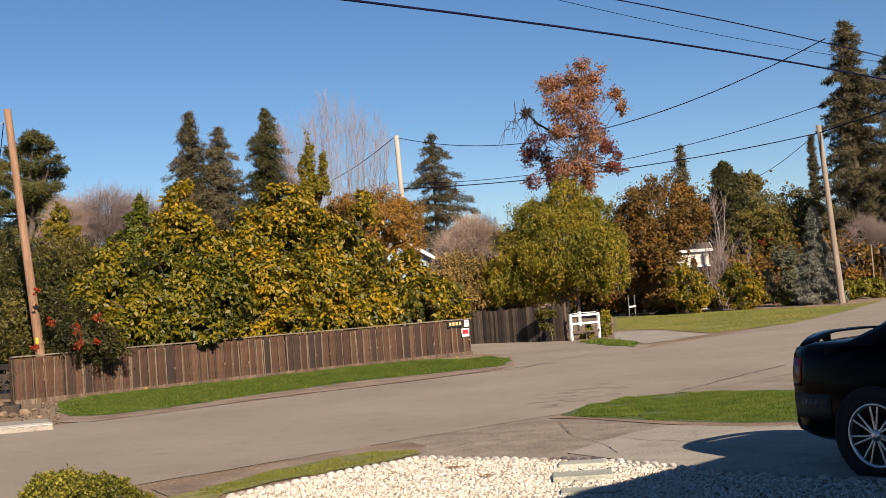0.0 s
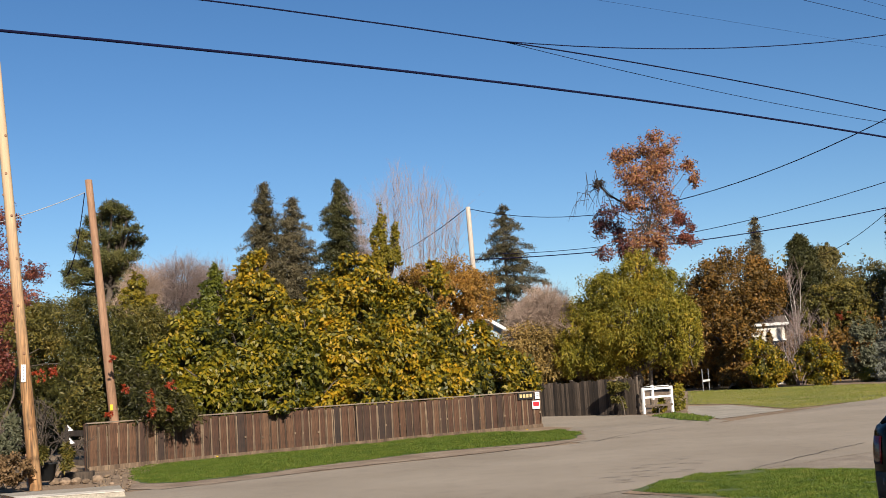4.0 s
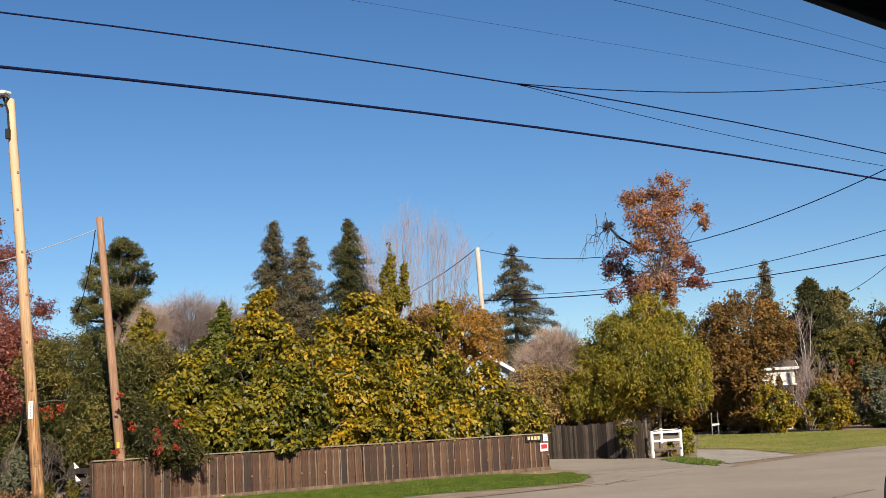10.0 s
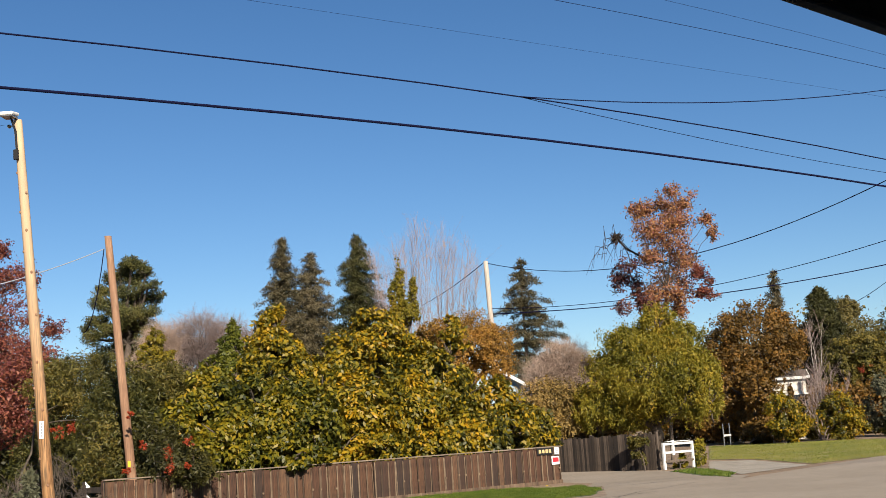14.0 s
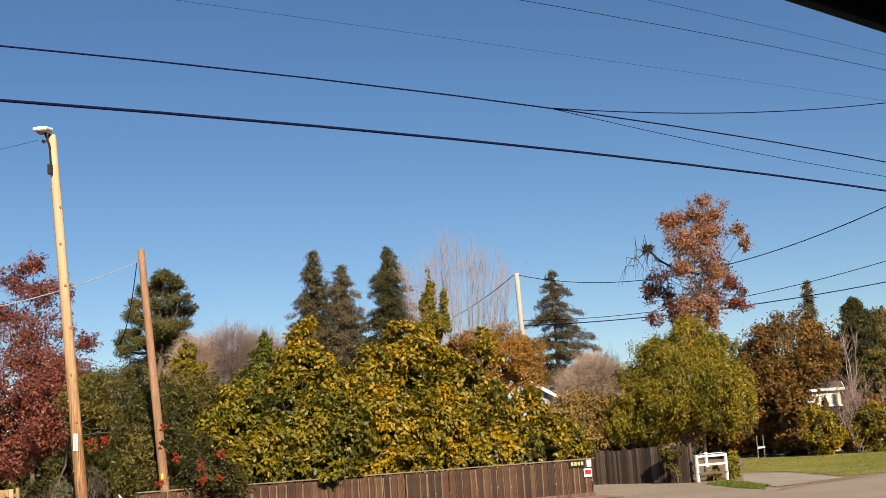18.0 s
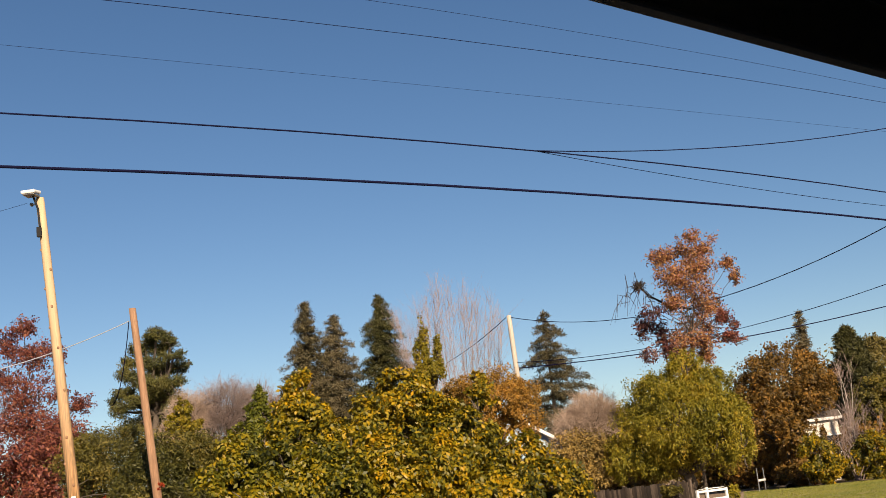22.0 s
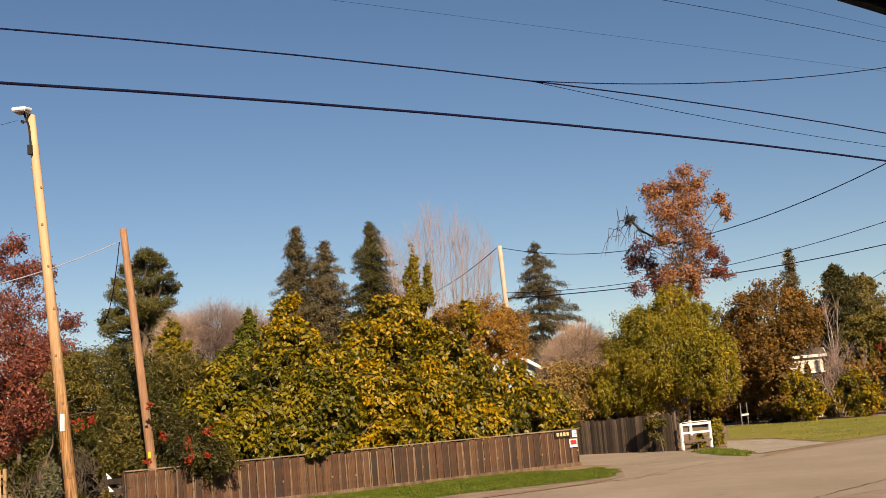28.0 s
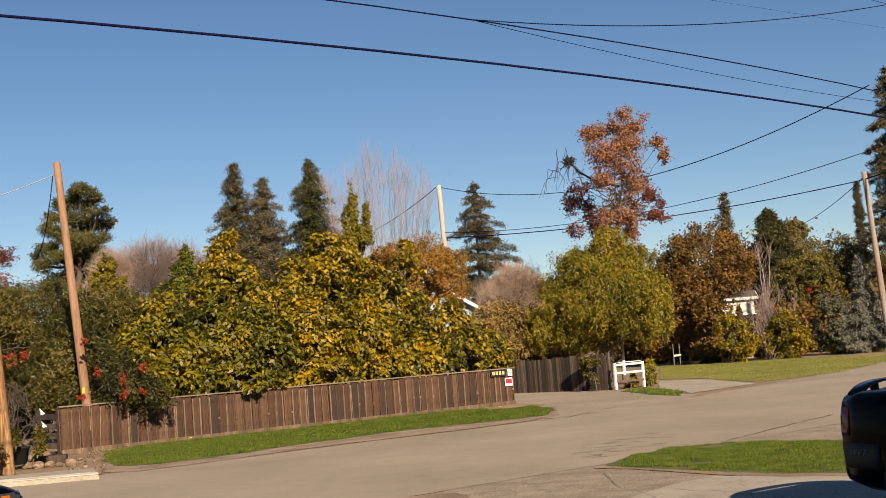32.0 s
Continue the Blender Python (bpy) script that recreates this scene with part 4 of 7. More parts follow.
MAT["leaf_cone"] = foliage("leaf_cone", [(0.0284, 0.0387, 0.0061), (0.0710, 0.0817, 0.0091), (0.1230, 0.1247, 0.0121), (0.1892, 0.1634, 0.0151)])
MAT["leaf_plum"] = foliage("leaf_plum", [(0.035, 0.014, 0.018), (0.08, 0.028, 0.03), (0.14, 0.048, 0.036), (0.22, 0.09, 0.04)], leafy=0.9, patchy=1.0)
MAT["leaf_young"] = foliage("leaf_young", [(0.0426, 0.0447, 0.0053), (0.1183, 0.1032, 0.0091), (0.1987, 0.1548, 0.0121), (0.2838, 0.1892, 0.0166)])
MAT["leaf_box"] = foliage("leaf_box", [(0.03, 0.034, 0.005), (0.11, 0.11, 0.013), (0.25, 0.225, 0.026), (0.4, 0.34, 0.05)], patch=4, leafy=0.8, patchy=1.1)
MAT["leaf_hazel"] = foliage("leaf_hazel", [(0.1041, 0.0731, 0.0265), (0.1987, 0.1376, 0.0416), (0.3027, 0.1978, 0.0568), (0.3973, 0.2494, 0.0832)])
MAT["leaf_dry"] = foliage("leaf_dry", [(0.0568, 0.0344, 0.0151), (0.1419, 0.0860, 0.0378), (0.2270, 0.1419, 0.0681), (0.2838, 0.1892, 0.0984)])

# ---- trees along the street fence ----
leafy_tree("golden_tree", "spreading olive-green leafy tree at the fence with yellowing leaves", "tree", (-8.61, 32.30), [(-8.61, 31.50, 2.68, 0.99, 0.97), (-9.00, 30.50, 2.18, 0.64, 0.71), (-7.77, 30.50, 1.97, 0.88, 0.71), (-8.55, 32.50, 3.30, 0.72, 0.54), (-8.42, 29.80, 1.52, 0.69, 0.42), (-7.38, 30.30, 1.46, 0.56, 0.39), (-7.37, 32.00, 2.85, 0.59, 0.74)], 34000, 0.145, "leaf_goldgreen", group="golden trees", clump=0.17, per=30, hollow=0.4, gaps=0.36, droop=0.9)
leafy_tree("golden_tree", "golden-brown leafy tree with a pointed crown over the fence", "tree", (-7.18, 34.80), [(-7.18, 34.00, 4.16, 0.76, 0.82), (-7.25, 34.30, 4.91, 0.51, 0.51), (-7.24, 34.30, 5.38, 0.21, 0.22), (-7.43, 33.00, 3.49, 0.64, 0.61), (-6.47, 33.00, 3.29, 0.70, 0.77), (-6.67, 34.00, 4.13, 0.35, 0.51)], 36000, 0.145, "leaf_gold", group="golden trees", clump=0.17, per=30, hollow=0.4, gaps=0.36, droop=0.9)
leafy_tree("golden_tree", "broad green and yellow leafy tree leaning over the fence", "tree", (-6.98, 32.30), [(-6.98, 31.50, 2.08, 1.05, 0.80), (-5.89, 32.00, 2.17, 0.98, 0.83), (-6.07, 34.50, 3.16, 0.74, 0.64), (-6.47, 32.00, 2.65, 0.74, 0.59), (-6.31, 31.00, 1.35, 0.95, 0.40)], 40000, 0.145, "leaf_goldgreen", group="golden trees", clump=0.17, per=30, hollow=0.4, gaps=0.36, droop=0.9)
leafy_tree("golden_tree", "big golden-yellow leafy tree leaning over the fence", "tree", (-4.95, 36.80), [(-4.95, 36.00, 3.91, 1.14, 1.04), (-4.55, 36.50, 4.89, 0.81, 0.58), (-5.56, 35.50, 3.67, 0.76, 0.82), (-5.05, 34.00, 2.54, 1.18, 0.95), (-5.45, 32.80, 1.47, 0.94, 0.52), (-3.95, 37.00, 4.17, 0.62, 0.69), (-4.32, 33.50, 1.41, 0.86, 0.50)], 44000, 0.145, "leaf_gold", group="golden trees", clump=0.17, per=30, hollow=0.4, gaps=0.36, droop=0.9)
leafy_tree("golden_tree", "big yellow leafy tree leaning over the fence", "tree", (-3.26, 37.30), [(-3.26, 36.50, 3.22, 1.19, 1.08), (-2.52, 37.50, 4.12, 0.49, 0.73), (-2.45, 38.00, 5.01, 0.28, 0.35), (-3.58, 35.00, 2.24, 1.14, 0.97), (-2.97, 35.00, 1.37, 1.07, 0.55), (-2.23, 37.50, 2.89, 0.80, 0.73)], 44000, 0.145, "leaf_gold", group="golden trees", clump=0.17, per=30, hollow=0.4, gaps=0.36, droop=0.9)
leafy_tree("golden_tree", "yellow-green leafy tree at the fence end", "tree", (-1.59, 38.80), [(-1.59, 38.00, 2.35, 0.92, 0.85), (-0.96, 37.50, 1.70, 0.91, 0.73), (-1.99, 36.50, 1.59, 0.98, 0.76), (-0.10, 38.50, 1.71, 0.64, 0.68), (0.41, 39.00, 1.33, 0.33, 0.40), (-1.14, 38.20, 2.68, 0.46, 0.46)], 30000, 0.145, "leaf_gold", group="golden trees", clump=0.17, per=30, hollow=0.4, gaps=0.36, droop=0.9)
leafy_tree("orange_tree", "rounded fine-leaved orange-brown tree behind the golden trees", "tree", (-2.12, 42.00), [(-2.07, 41.00, 4.61, 1.29, 1.03), (-1.23, 40.50, 4.06, 0.64, 1.02), (-3.13, 42.00, 4.84, 0.90, 0.70), (-3.61, 42.00, 4.38, 0.78, 0.90)], 52000, 0.072, "leaf_orange", clump=0.13, per=30, hollow=0.3, gaps=0.1)
leafy_tree("young_tree", "upright yellow-green young tree with pointed tips", "tree", (-5.04, 48.70), [(-5.04, 48.00, 7.71, 0.18, 0.85), (-5.38, 48.00, 7.27, 0.16, 0.62), (-4.55, 48.00, 7.22, 0.16, 0.67), (-4.92, 48.00, 6.52, 0.53, 0.58)], 6500, 0.11, "leaf_young", clump=0.2, per=20, gaps=0.2)
leafy_tree("young_tree", "small cone-shaped bright green tree behind the golden trees", "tree", (-9.93, 40.00), [(-9.87, 40.00, 5.46, 0.19, 0.37), (-9.92, 40.00, 4.99, 0.41, 0.37), (-10.17, 40.00, 4.44, 0.52, 0.41), (-9.56, 40.00, 4.50, 0.33, 0.41), (-10.70, 40.00, 4.38, 0.33, 0.22)], 9000, 0.11, "leaf_cone", clump=0.2, per=24, gaps=0.2)

# ---- dark shrubs at the leaning pole ----
leafy_tree("firethorn", "dense dark green firethorn spilling over the fence", "shrub", (-9.30, 28.70), [(-8.45, 28.38, 1.39, 0.72, 0.59), (-9.23, 29.28, 1.90, 0.61, 0.61), (-7.92, 28.12, 1.23, 0.46, 0.42)], 9000, 0.1, "leaf_dark", trunk_r=0.05, group="shrubs", aspect=0.32, clump=0.26, per=50, hollow=0.15)
leafy_tree("evergreen_shrub", "tall dark evergreen shrub behind the lamp pole", "shrub", (-11.00, 30.75), [(-10.60, 31.46, 2.70, 1.17, 1.24), (-10.63, 30.17, 1.99, 0.98, 1.12), (-9.90, 32.10, 3.11, 0.89, 0.89), (-13.32, 33.38, 2.89, 0.65, 0.93), (-13.84, 33.38, 1.74, 0.70, 0.62)], 48000, 0.12, "leaf_yew", trunk_r=0.025, group="shrubs", aspect=0.24, clump=0.22, per=55, hollow=0.3, droop=0.3, gaps=0.12)
leafy_tree("evergreen_shrub", "tall dark evergreen shrub at the garden's end", "shrub", (-13.00, 29.47), [(-12.62, 33.31, 3.62, 1.39, 0.93), (-10.76, 34.59, 3.18, 1.12, 0.96)], 32000, 0.12, "leaf_olive", trunk_r=0.025, group="shrubs", aspect=0.24, clump=0.22, per=55, hollow=0.3, droop=0.3, gaps=0.12)

# ---- the far trees ----
leafy_tree("young_tree", "small yellow-olive pointed tree beside the pine", "tree", (-15.64, 50.00), [(-15.63, 50.00, 6.28, 0.42, 0.51), (-15.76, 50.00, 5.69, 0.65, 0.46), (-15.24, 50.00, 5.66, 0.32, 0.32)], 5000, 0.12, "leaf_young", clump=0.2, per=20, gaps=0.2)
PINE_HIGH = [(-19.31, 58.00, 10.96, 0.59, 0.32), (-20.04, 58.70, 10.77, 0.60, 0.35), (-19.29, 59.40, 10.96, 0.44, 0.30), (-20.96, 60.10, 10.52, 0.56, 0.36), (-18.65, 58.35, 10.52, 0.38, 0.24), (-19.54, 59.05, 10.33, 0.77, 0.38), (-21.37, 59.75, 9.93, 0.44, 0.33), (-18.44, 58.00, 9.74, 0.54, 0.30), (-19.86, 58.70, 9.65, 0.82, 0.41), (-21.40, 59.40, 9.29, 0.55, 0.39), (-19.62, 60.10, 9.37, 0.84, 0.45), (-20.32, 58.35, 8.86, 0.70, 0.43), (-18.50, 59.05, 9.36, 0.44, 0.25)]
PINE_LOW = [(-18.25, 59.75, 9.54, 0.31, 0.19), (-19.36, 58.00, 8.40, 0.92, 0.48), (-18.60, 58.70, 8.60, 0.55, 0.33), (-21.56, 59.40, 8.39, 0.61, 0.39), (-22.35, 60.10, 8.10, 0.36, 0.31), (-20.62, 58.35, 7.76, 0.60, 0.38), (-19.30, 59.05, 7.88, 0.88, 0.49), (-20.26, 59.75, 7.29, 0.83, 0.50), (-18.55, 58.00, 7.06, 0.65, 0.43), (-21.61, 58.70, 7.43, 0.49, 0.38), (-21.16, 59.40, 6.61, 0.83, 0.50), (-19.97, 60.10, 6.44, 0.95, 0.56), (-20.05, 58.35, 8.14, 0.65, 0.49)]
leafy_tree("pine", "broad dark green pine with open irregular boughs", "conifer", (-19.82, 59.00), PINE_HIGH + PINE_LOW, 62000, 0.15, "needle_pine", trunk_r=0.15, aspect=0.2, clump=0.3, per=34, droop=-0.2, hollow=0.15, loose=1.2, gaps=0.24, rough=0.3, fork=(0, 0, 7.07))


def far_conifer(label, top, spread, mat, **k):
    conifer(k.pop("name", "redwood"), label, (top[0], top[1]), top[2], spread, mat, **k)


far_conifer("tall slender dark redwood behind the golden trees", (-16.14, 79.50, 15.42), 2.5, "needle_dark", group="redwoods", power=0.75, n_whorl=78, bare=0.25, tuft=0.17, ragged=0.45, dens=1.2)
far_conifer("slender grey-green redwood behind the golden trees", (-14.29, 79.50, 14.27), 2.6, "needle_bronze", group="redwoods", power=0.75, n_whorl=70, bare=0.25, tuft=0.17, ragged=0.45, dens=1.1)
far_conifer("tall dense dark green redwood behind the golden trees", (-11.10, 79.50, 15.22), 2.9, "needle_green", group="redwoods", power=0.75, n_whorl=78, bare=0.25, tuft=0.17, ragged=0.45, dens=1.25)
far_conifer("open tiered redwood with bare lower trunk", (-0.36, 76.94, 12.50), 2.6, "needle_dark", group="redwoods", power=0.66, n_whorl=24, bare=0.36, tuft=0.15, droop=0.38, ragged=0.42, dens=2.0)
far_conifer("sparse grey conifer on the far slope", (21.76, 108.97, 14.46), 1.5, "needle_bronze", name="fir", n_whorl=26, bare=0.4, tuft=0.26, ragged=0.45, dens=1.2, power=0.9)
far_conifer("dark green cone-shaped conifer on the far slope", (25.51, 108.97, 12.50), 2.6, "needle_green", name="fir", n_whorl=46, bare=0.35, tuft=0.28, power=0.6, dens=2.0)
far_conifer("narrow dark cypress behind the olive trees", (34.50, 112.00, 14.68), 0.62, "needle_dark", name="cypress", n_whorl=60, bare=0.3, tuft=0.13, power=0.5, droop=-0.3, dens=2.5)
far_conifer("blue-grey spruce at the lawn's edge", (21.42, 70.53, 5.61), 1.12, "needle_blue", name="spruce", n_whorl=26, bare=0.05, tuft=0.16, power=0.9, dens=2.2, ragged=0.3)
far_conifer("huge dark conifer towering over the road", (30.87, 89.75, 20.42), 2.8, "needle_dark", name="redwood", n_whorl=64, bare=0.18, tuft=0.22, power=0.55, dens=1.7, ragged=0.4, trunk_r=0.4, group="redwoods")
far_conifer("huge dark conifer at the road's end", (34.35, 89.75, 17.84), 3.8, "needle_dark", name="redwood", n_whorl=58, bare=0.18, tuft=0.22, power=0.5, dens=1.4, ragged=0.4, trunk_r=0.4, group="redwoods")

def poplar(base, top, half, label, stems=40, twigs=60, r=0.0075, seed=31, mat="twig_pale", bark="twig_pale", name="bare_poplar"):
    """A leafless poplar clump: many fanned upright stems with short rising twigs."""
    rg = np.random.default_rng(seed)
    ob = root(name, Matrix.Translation((*base, 0)), label, "tree", "bare trees")
    for i in range(stems):
        u = -1 + 2 * (i + rg.uniform(0, 1)) / stems
        foot = np.array([u * half * 0.15, rg.normal() * 0.4, 0.0])
        tip = np.array([u * half * 1.12 + rg.normal() * 0.3, rg.normal() * 1.4, top * (1 - 0.17 * u * u) * rg.uniform(0.88, 1.0)])
        m = 9
        p = [foot + (tip - foot) * (k / m) + np.array([rg.normal() * 0.05, rg.normal() * 0.05, 0]) + np.array([(u * half * 0.12 + 0.18 * math.sin(i * 2.4)) * math.sin(k / m * math.pi), 0, 0]) for k in range(m + 1)]
        segs = [(p[k], r * 3 * (1 - k / m) + r, p[k + 1], r * 3 * (1 - (k + 1) / m) + r) for k in range(m)]
        part_mesh("stem", mesh_of("stem", *chain(segs, 5), MAT[bark], True), ob)
        tw = []
        for _ in range(twigs):
            k = rg.uniform(3, m - 0.3)
            a = p[int(k)] + (p[int(k) + 1] - p[int(k)]) * (k % 1)
            d = np.array([rg.normal() * 0.4 + u * 0.15, rg.normal() * 0.4, 1.0])
            b = a + d * rg.uniform(0.5, 1.5)
            tw.append((a, r, b, r * 0.6))
            tw.append((a + d * 0.3, r * 0.55, a + d * 0.3 + np.array([rg.normal() * 0.3, rg.normal() * 0.3, 0.7]), r * 0.35))
        part_mesh("twig_spray", mesh_of("twig_spray", *tubes(tw, 3), MAT[mat]), ob, kind="stuff")


poplar((-6.18, 74.00), 15.15, 3.1, "tall leafless poplar with pale upright twigs", 34, 75, 0.0062)
# leafless trees
twig_dome("bare_tree", "leafless grey-pink round-headed tree behind the hedge", (-18.27, 66.00), [(-17.71, 64.00, 7.56, 1.43, 1.19), (-18.79, 64.00, 7.23, 0.74, 0.89), (-18.35, 64.00, 6.45, 1.49, 1.04)], 4200, "twig", 1.0, 0.007)
twig_dome("bare_tree", "leafless pinkish-brown tree behind the golden trees", (-17.20, 68.00), [(-16.88, 67.00, 7.49, 1.18, 1.31), (-16.01, 67.00, 6.81, 0.93, 1.09), (-17.77, 67.00, 6.75, 1.40, 0.93)], 3600, "twig", 1.0, 0.007)
twig_dome("bare_tree", "leafless tan twiggy tree beside the pine", (-17.03, 55.00), [(-16.71, 54.00, 6.39, 0.75, 0.95), (-16.91, 54.00, 5.51, 0.90, 0.88), (-17.43, 54.00, 5.28, 0.63, 0.75)], 5200, "twig_tan", 0.7, 0.006)
twig_dome("bare_tree", "leafless tan-pink tree beside the blue house", (1.28, 53.00), [(1.38, 53.00, 4.30, 1.03, 0.93), (0.54, 53.00, 3.73, 0.86, 0.86), (2.12, 53.00, 3.64, 0.69, 0.86)], 7000, "twig_tan", 0.7, 0.006)
leafy_tree("hazel", "tan and olive half-bare hazel bush beside the blue house", "shrub", (0.63, 47.00), [(0.55, 47.00, 2.83, 0.87, 0.83), (1.29, 47.00, 2.58, 0.70, 0.87), (-0.21, 47.00, 2.87, 0.65, 0.57), (0.90, 46.50, 1.73, 0.86, 0.54), (1.80, 47.00, 2.12, 0.48, 0.65)], 15000, 0.09, "leaf_hazel", clump=0.2, per=20, hollow=0.2, gaps=0.15, group="shrubs", trunk_r=0.05)
poplar((17.44, 76.94), (17.54, 76.94, 7.51)[2], 0.55, "slender leafless tree with pale upright trunks at the lawn", 3, 22, 0.012, 33, "twig", "bark_pale", "bare_tree")
poplar((16.69, 74.38), (16.69, 74.38, 4.04)[2], 0.95, "low leafless purple-brown shrub at the lawn", 9, 22, 0.01, 34, "twig", "twig", "bare_shrub")
twig_dome("bare_tree", "leafless pinkish-brown tree beyond the road pole", (29.47, 85.00), [(29.49, 85.00, 3.91, 1.42, 1.58), (30.42, 85.00, 3.25, 1.18, 1.58), (28.42, 85.00, 3.00, 0.99, 1.18)], 6000, "twig", 0.9, 0.007)

AMBER_TOP = [(6.02, 48.50, 10.66, 0.36, 0.41), (6.70, 50.50, 10.58, 0.61, 0.52), (5.71, 50.00, 10.43, 0.65, 0.51), (4.83, 49.50, 10.09, 0.64, 0.46), (6.11, 49.00, 9.52, 0.77, 0.59), (5.13, 48.50, 9.16, 0.77, 0.59), (7.11, 50.50, 9.72, 0.38, 0.33), (7.55, 50.00, 9.72, 0.37, 0.32), (7.61, 49.50, 9.05, 0.28, 0.41), (5.92, 49.00, 8.54, 0.82, 0.55), (4.95, 48.50, 8.21, 0.59, 0.50), (6.63, 50.50, 8.08, 0.66, 0.47), (5.73, 50.00, 7.60, 0.74, 0.56), (5.16, 49.50, 6.76, 0.60, 0.51), (5.89, 49.00, 6.55, 0.59, 0.50), (5.34, 49.50, 6.01, 0.55, 0.46), (4.82, 49.50, 5.86, 0.41, 0.41), (6.02, 49.50, 6.02, 0.41, 0.37)]
AMBER_DARK = [(4.14, 48.50, 7.96, 0.45, 0.41), (3.92, 50.50, 7.66, 0.47, 0.47), (4.43, 50.00, 7.10, 0.46, 0.51), (3.58, 49.50, 6.97, 0.32, 0.32), (3.83, 49.00, 6.21, 0.45, 0.36), (4.58, 48.50, 6.28, 0.41, 0.36), (6.46, 50.50, 7.27, 0.42, 0.52), (3.76, 50.00, 9.20, 0.14, 0.23)]
AMBER_RED = [(6.78, 48.50, 7.35, 0.36, 0.32), (7.43, 50.50, 7.21, 0.28, 0.23), (7.16, 50.00, 6.70, 0.42, 0.23), (7.45, 49.50, 6.39, 0.37, 0.18)]
amber = leafy_tree("amber_tree", "tall sweetgum with thinning orange-brown and plum autumn leaves", "tree", (5.22, 49.50), AMBER_TOP, 26000, 0.1, "leaf_amber", trunk_r=0.06, clump=0.34, per=14, hollow=0.05, gaps=0.3, limb=0.32, fork=(0.36, 0, 6.97), also=((AMBER_DARK, 7000, "leaf_plum"), (AMBER_RED, 3000, "leaf_red")))
BOUGH = [(0.47, -0.10, 7.92), (-0.53, -0.10, 8.26), (-1.12, -0.10, 8.67), (-1.46, -0.10, 9.11), (-1.87, -0.10, 8.76)]
spray = [(np.array(a), 0.06 - 0.012 * i, np.array(b), 0.048 - 0.012 * i) for i, (a, b) in enumerate(zip(BOUGH, BOUGH[1:]))]
for k in range(26):
    q = np.array(BOUGH[2 + k % 3]) + rng.normal(size=3) * 0.12
    w = q + np.array([rng.normal() * 0.25 - 0.15, rng.normal() * 0.25, rng.normal() * 0.3])
    spray += [(q, 0.012, w, 0.009), (w, 0.009, w + np.array([rng.normal() * 0.12 - 0.08, rng.normal() * 0.12, -rng.uniform(0.3, 0.9)]), 0.005)]
part_mesh("bough", mesh_of("bough", *tubes(spray, 5), MAT["dark_wood"], True), amber, "bare dark bough with hanging twigs")
leafy_tree("pepper_tree", "weeping green-yellow pepper tree over the dark fence", "tree", (4.44, 47.00), [(4.17, 45.50, 3.53, 1.86, 1.39), (2.76, 46.00, 2.89, 1.11, 1.28), (5.59, 45.00, 3.08, 1.09, 1.42), (4.66, 45.50, 5.18, 0.76, 0.72), (5.33, 45.50, 4.41, 1.06, 0.84), (3.55, 45.50, 4.30, 0.93, 0.89), (1.98, 46.00, 2.30, 0.77, 0.77), (6.11, 44.50, 2.46, 0.50, 1.28), (3.98, 47.50, 2.05, 1.87, 0.66)], 115000, 0.12, "leaf_willow", trunk_r=0.2, droop=1.5, aspect=0.3, clump=0.17, per=50, gaps=0.24, loose=1.0, strand=0.45, hollow=0.6, rough=0.34)
leafy_tree("brown_tree", "broad dark bronze-leaved tree behind the lawn", "tree", (12.49, 72.59), [(14.76, 82.06, 6.28, 2.97, 2.74), (12.58, 82.06, 4.33, 2.09, 2.85), (14.44, 82.06, 3.82, 1.71, 2.66), (11.61, 78.22, 1.68, 2.18, 1.45), (13.34, 75.66, 2.58, 0.91, 2.11), (12.64, 76.94, 3.56, 1.36, 1.96), (13.90, 74.38, 0.71, 2.07, 0.62), (17.06, 84.62, 6.29, 1.65, 1.88), (13.07, 73.09, 3.14, 0.88, 1.15)], 76000, 0.19, "leaf_brown", trunk_r=0.25, clump=0.14, per=40, hollow=0.5, gaps=0.1, rough=0.22)
leafy_tree("dark_tree", "dark dense tree behind the pepper tree", "tree", (2.05, 78.85), [(1.79, 53.88, 2.34, 1.12, 1.50), (2.40, 52.60, 1.30, 1.46, 0.98)], 9000, 0.18, "leaf_brown", trunk_r=0.15)
for spec in (((13.89, 70.53, 1.52, 1.18, 1.24), "leaf_gold", "yellow-leaved shrub along the lawn"), ((16.93, 70.53, 1.37, 1.18, 1.31), "leaf_gold", "yellow-green shrub along the lawn"),
             ((20.91, 75.66, 1.86, 1.23, 1.75), "leaf_grey", "grey-green shrub beside the spruce"), ((17.14, 75.66, 0.90, 1.47, 0.95), "leaf_olive", "low olive shrub along the lawn"),
             ((13.29, 75.66, 1.11, 1.58, 0.98), "leaf_brown", "low brown shrub along the lawn"), ((21.60, 73.09, 0.36, 1.70, 0.47), "leaf_lime", "low green ground cover at the lawn's end")):
    l, mt, lab = spec
    leafy_tree("shrub", lab, "shrub", (l[0], l[1]), [l, (l[0] + l[3] * 0.4, l[1] - 0.3, l[2] * 0.6, l[3] * 0.7, l[4] * 0.6)], 8000, 0.16, mt, trunk_r=0.05, group="shrubs")
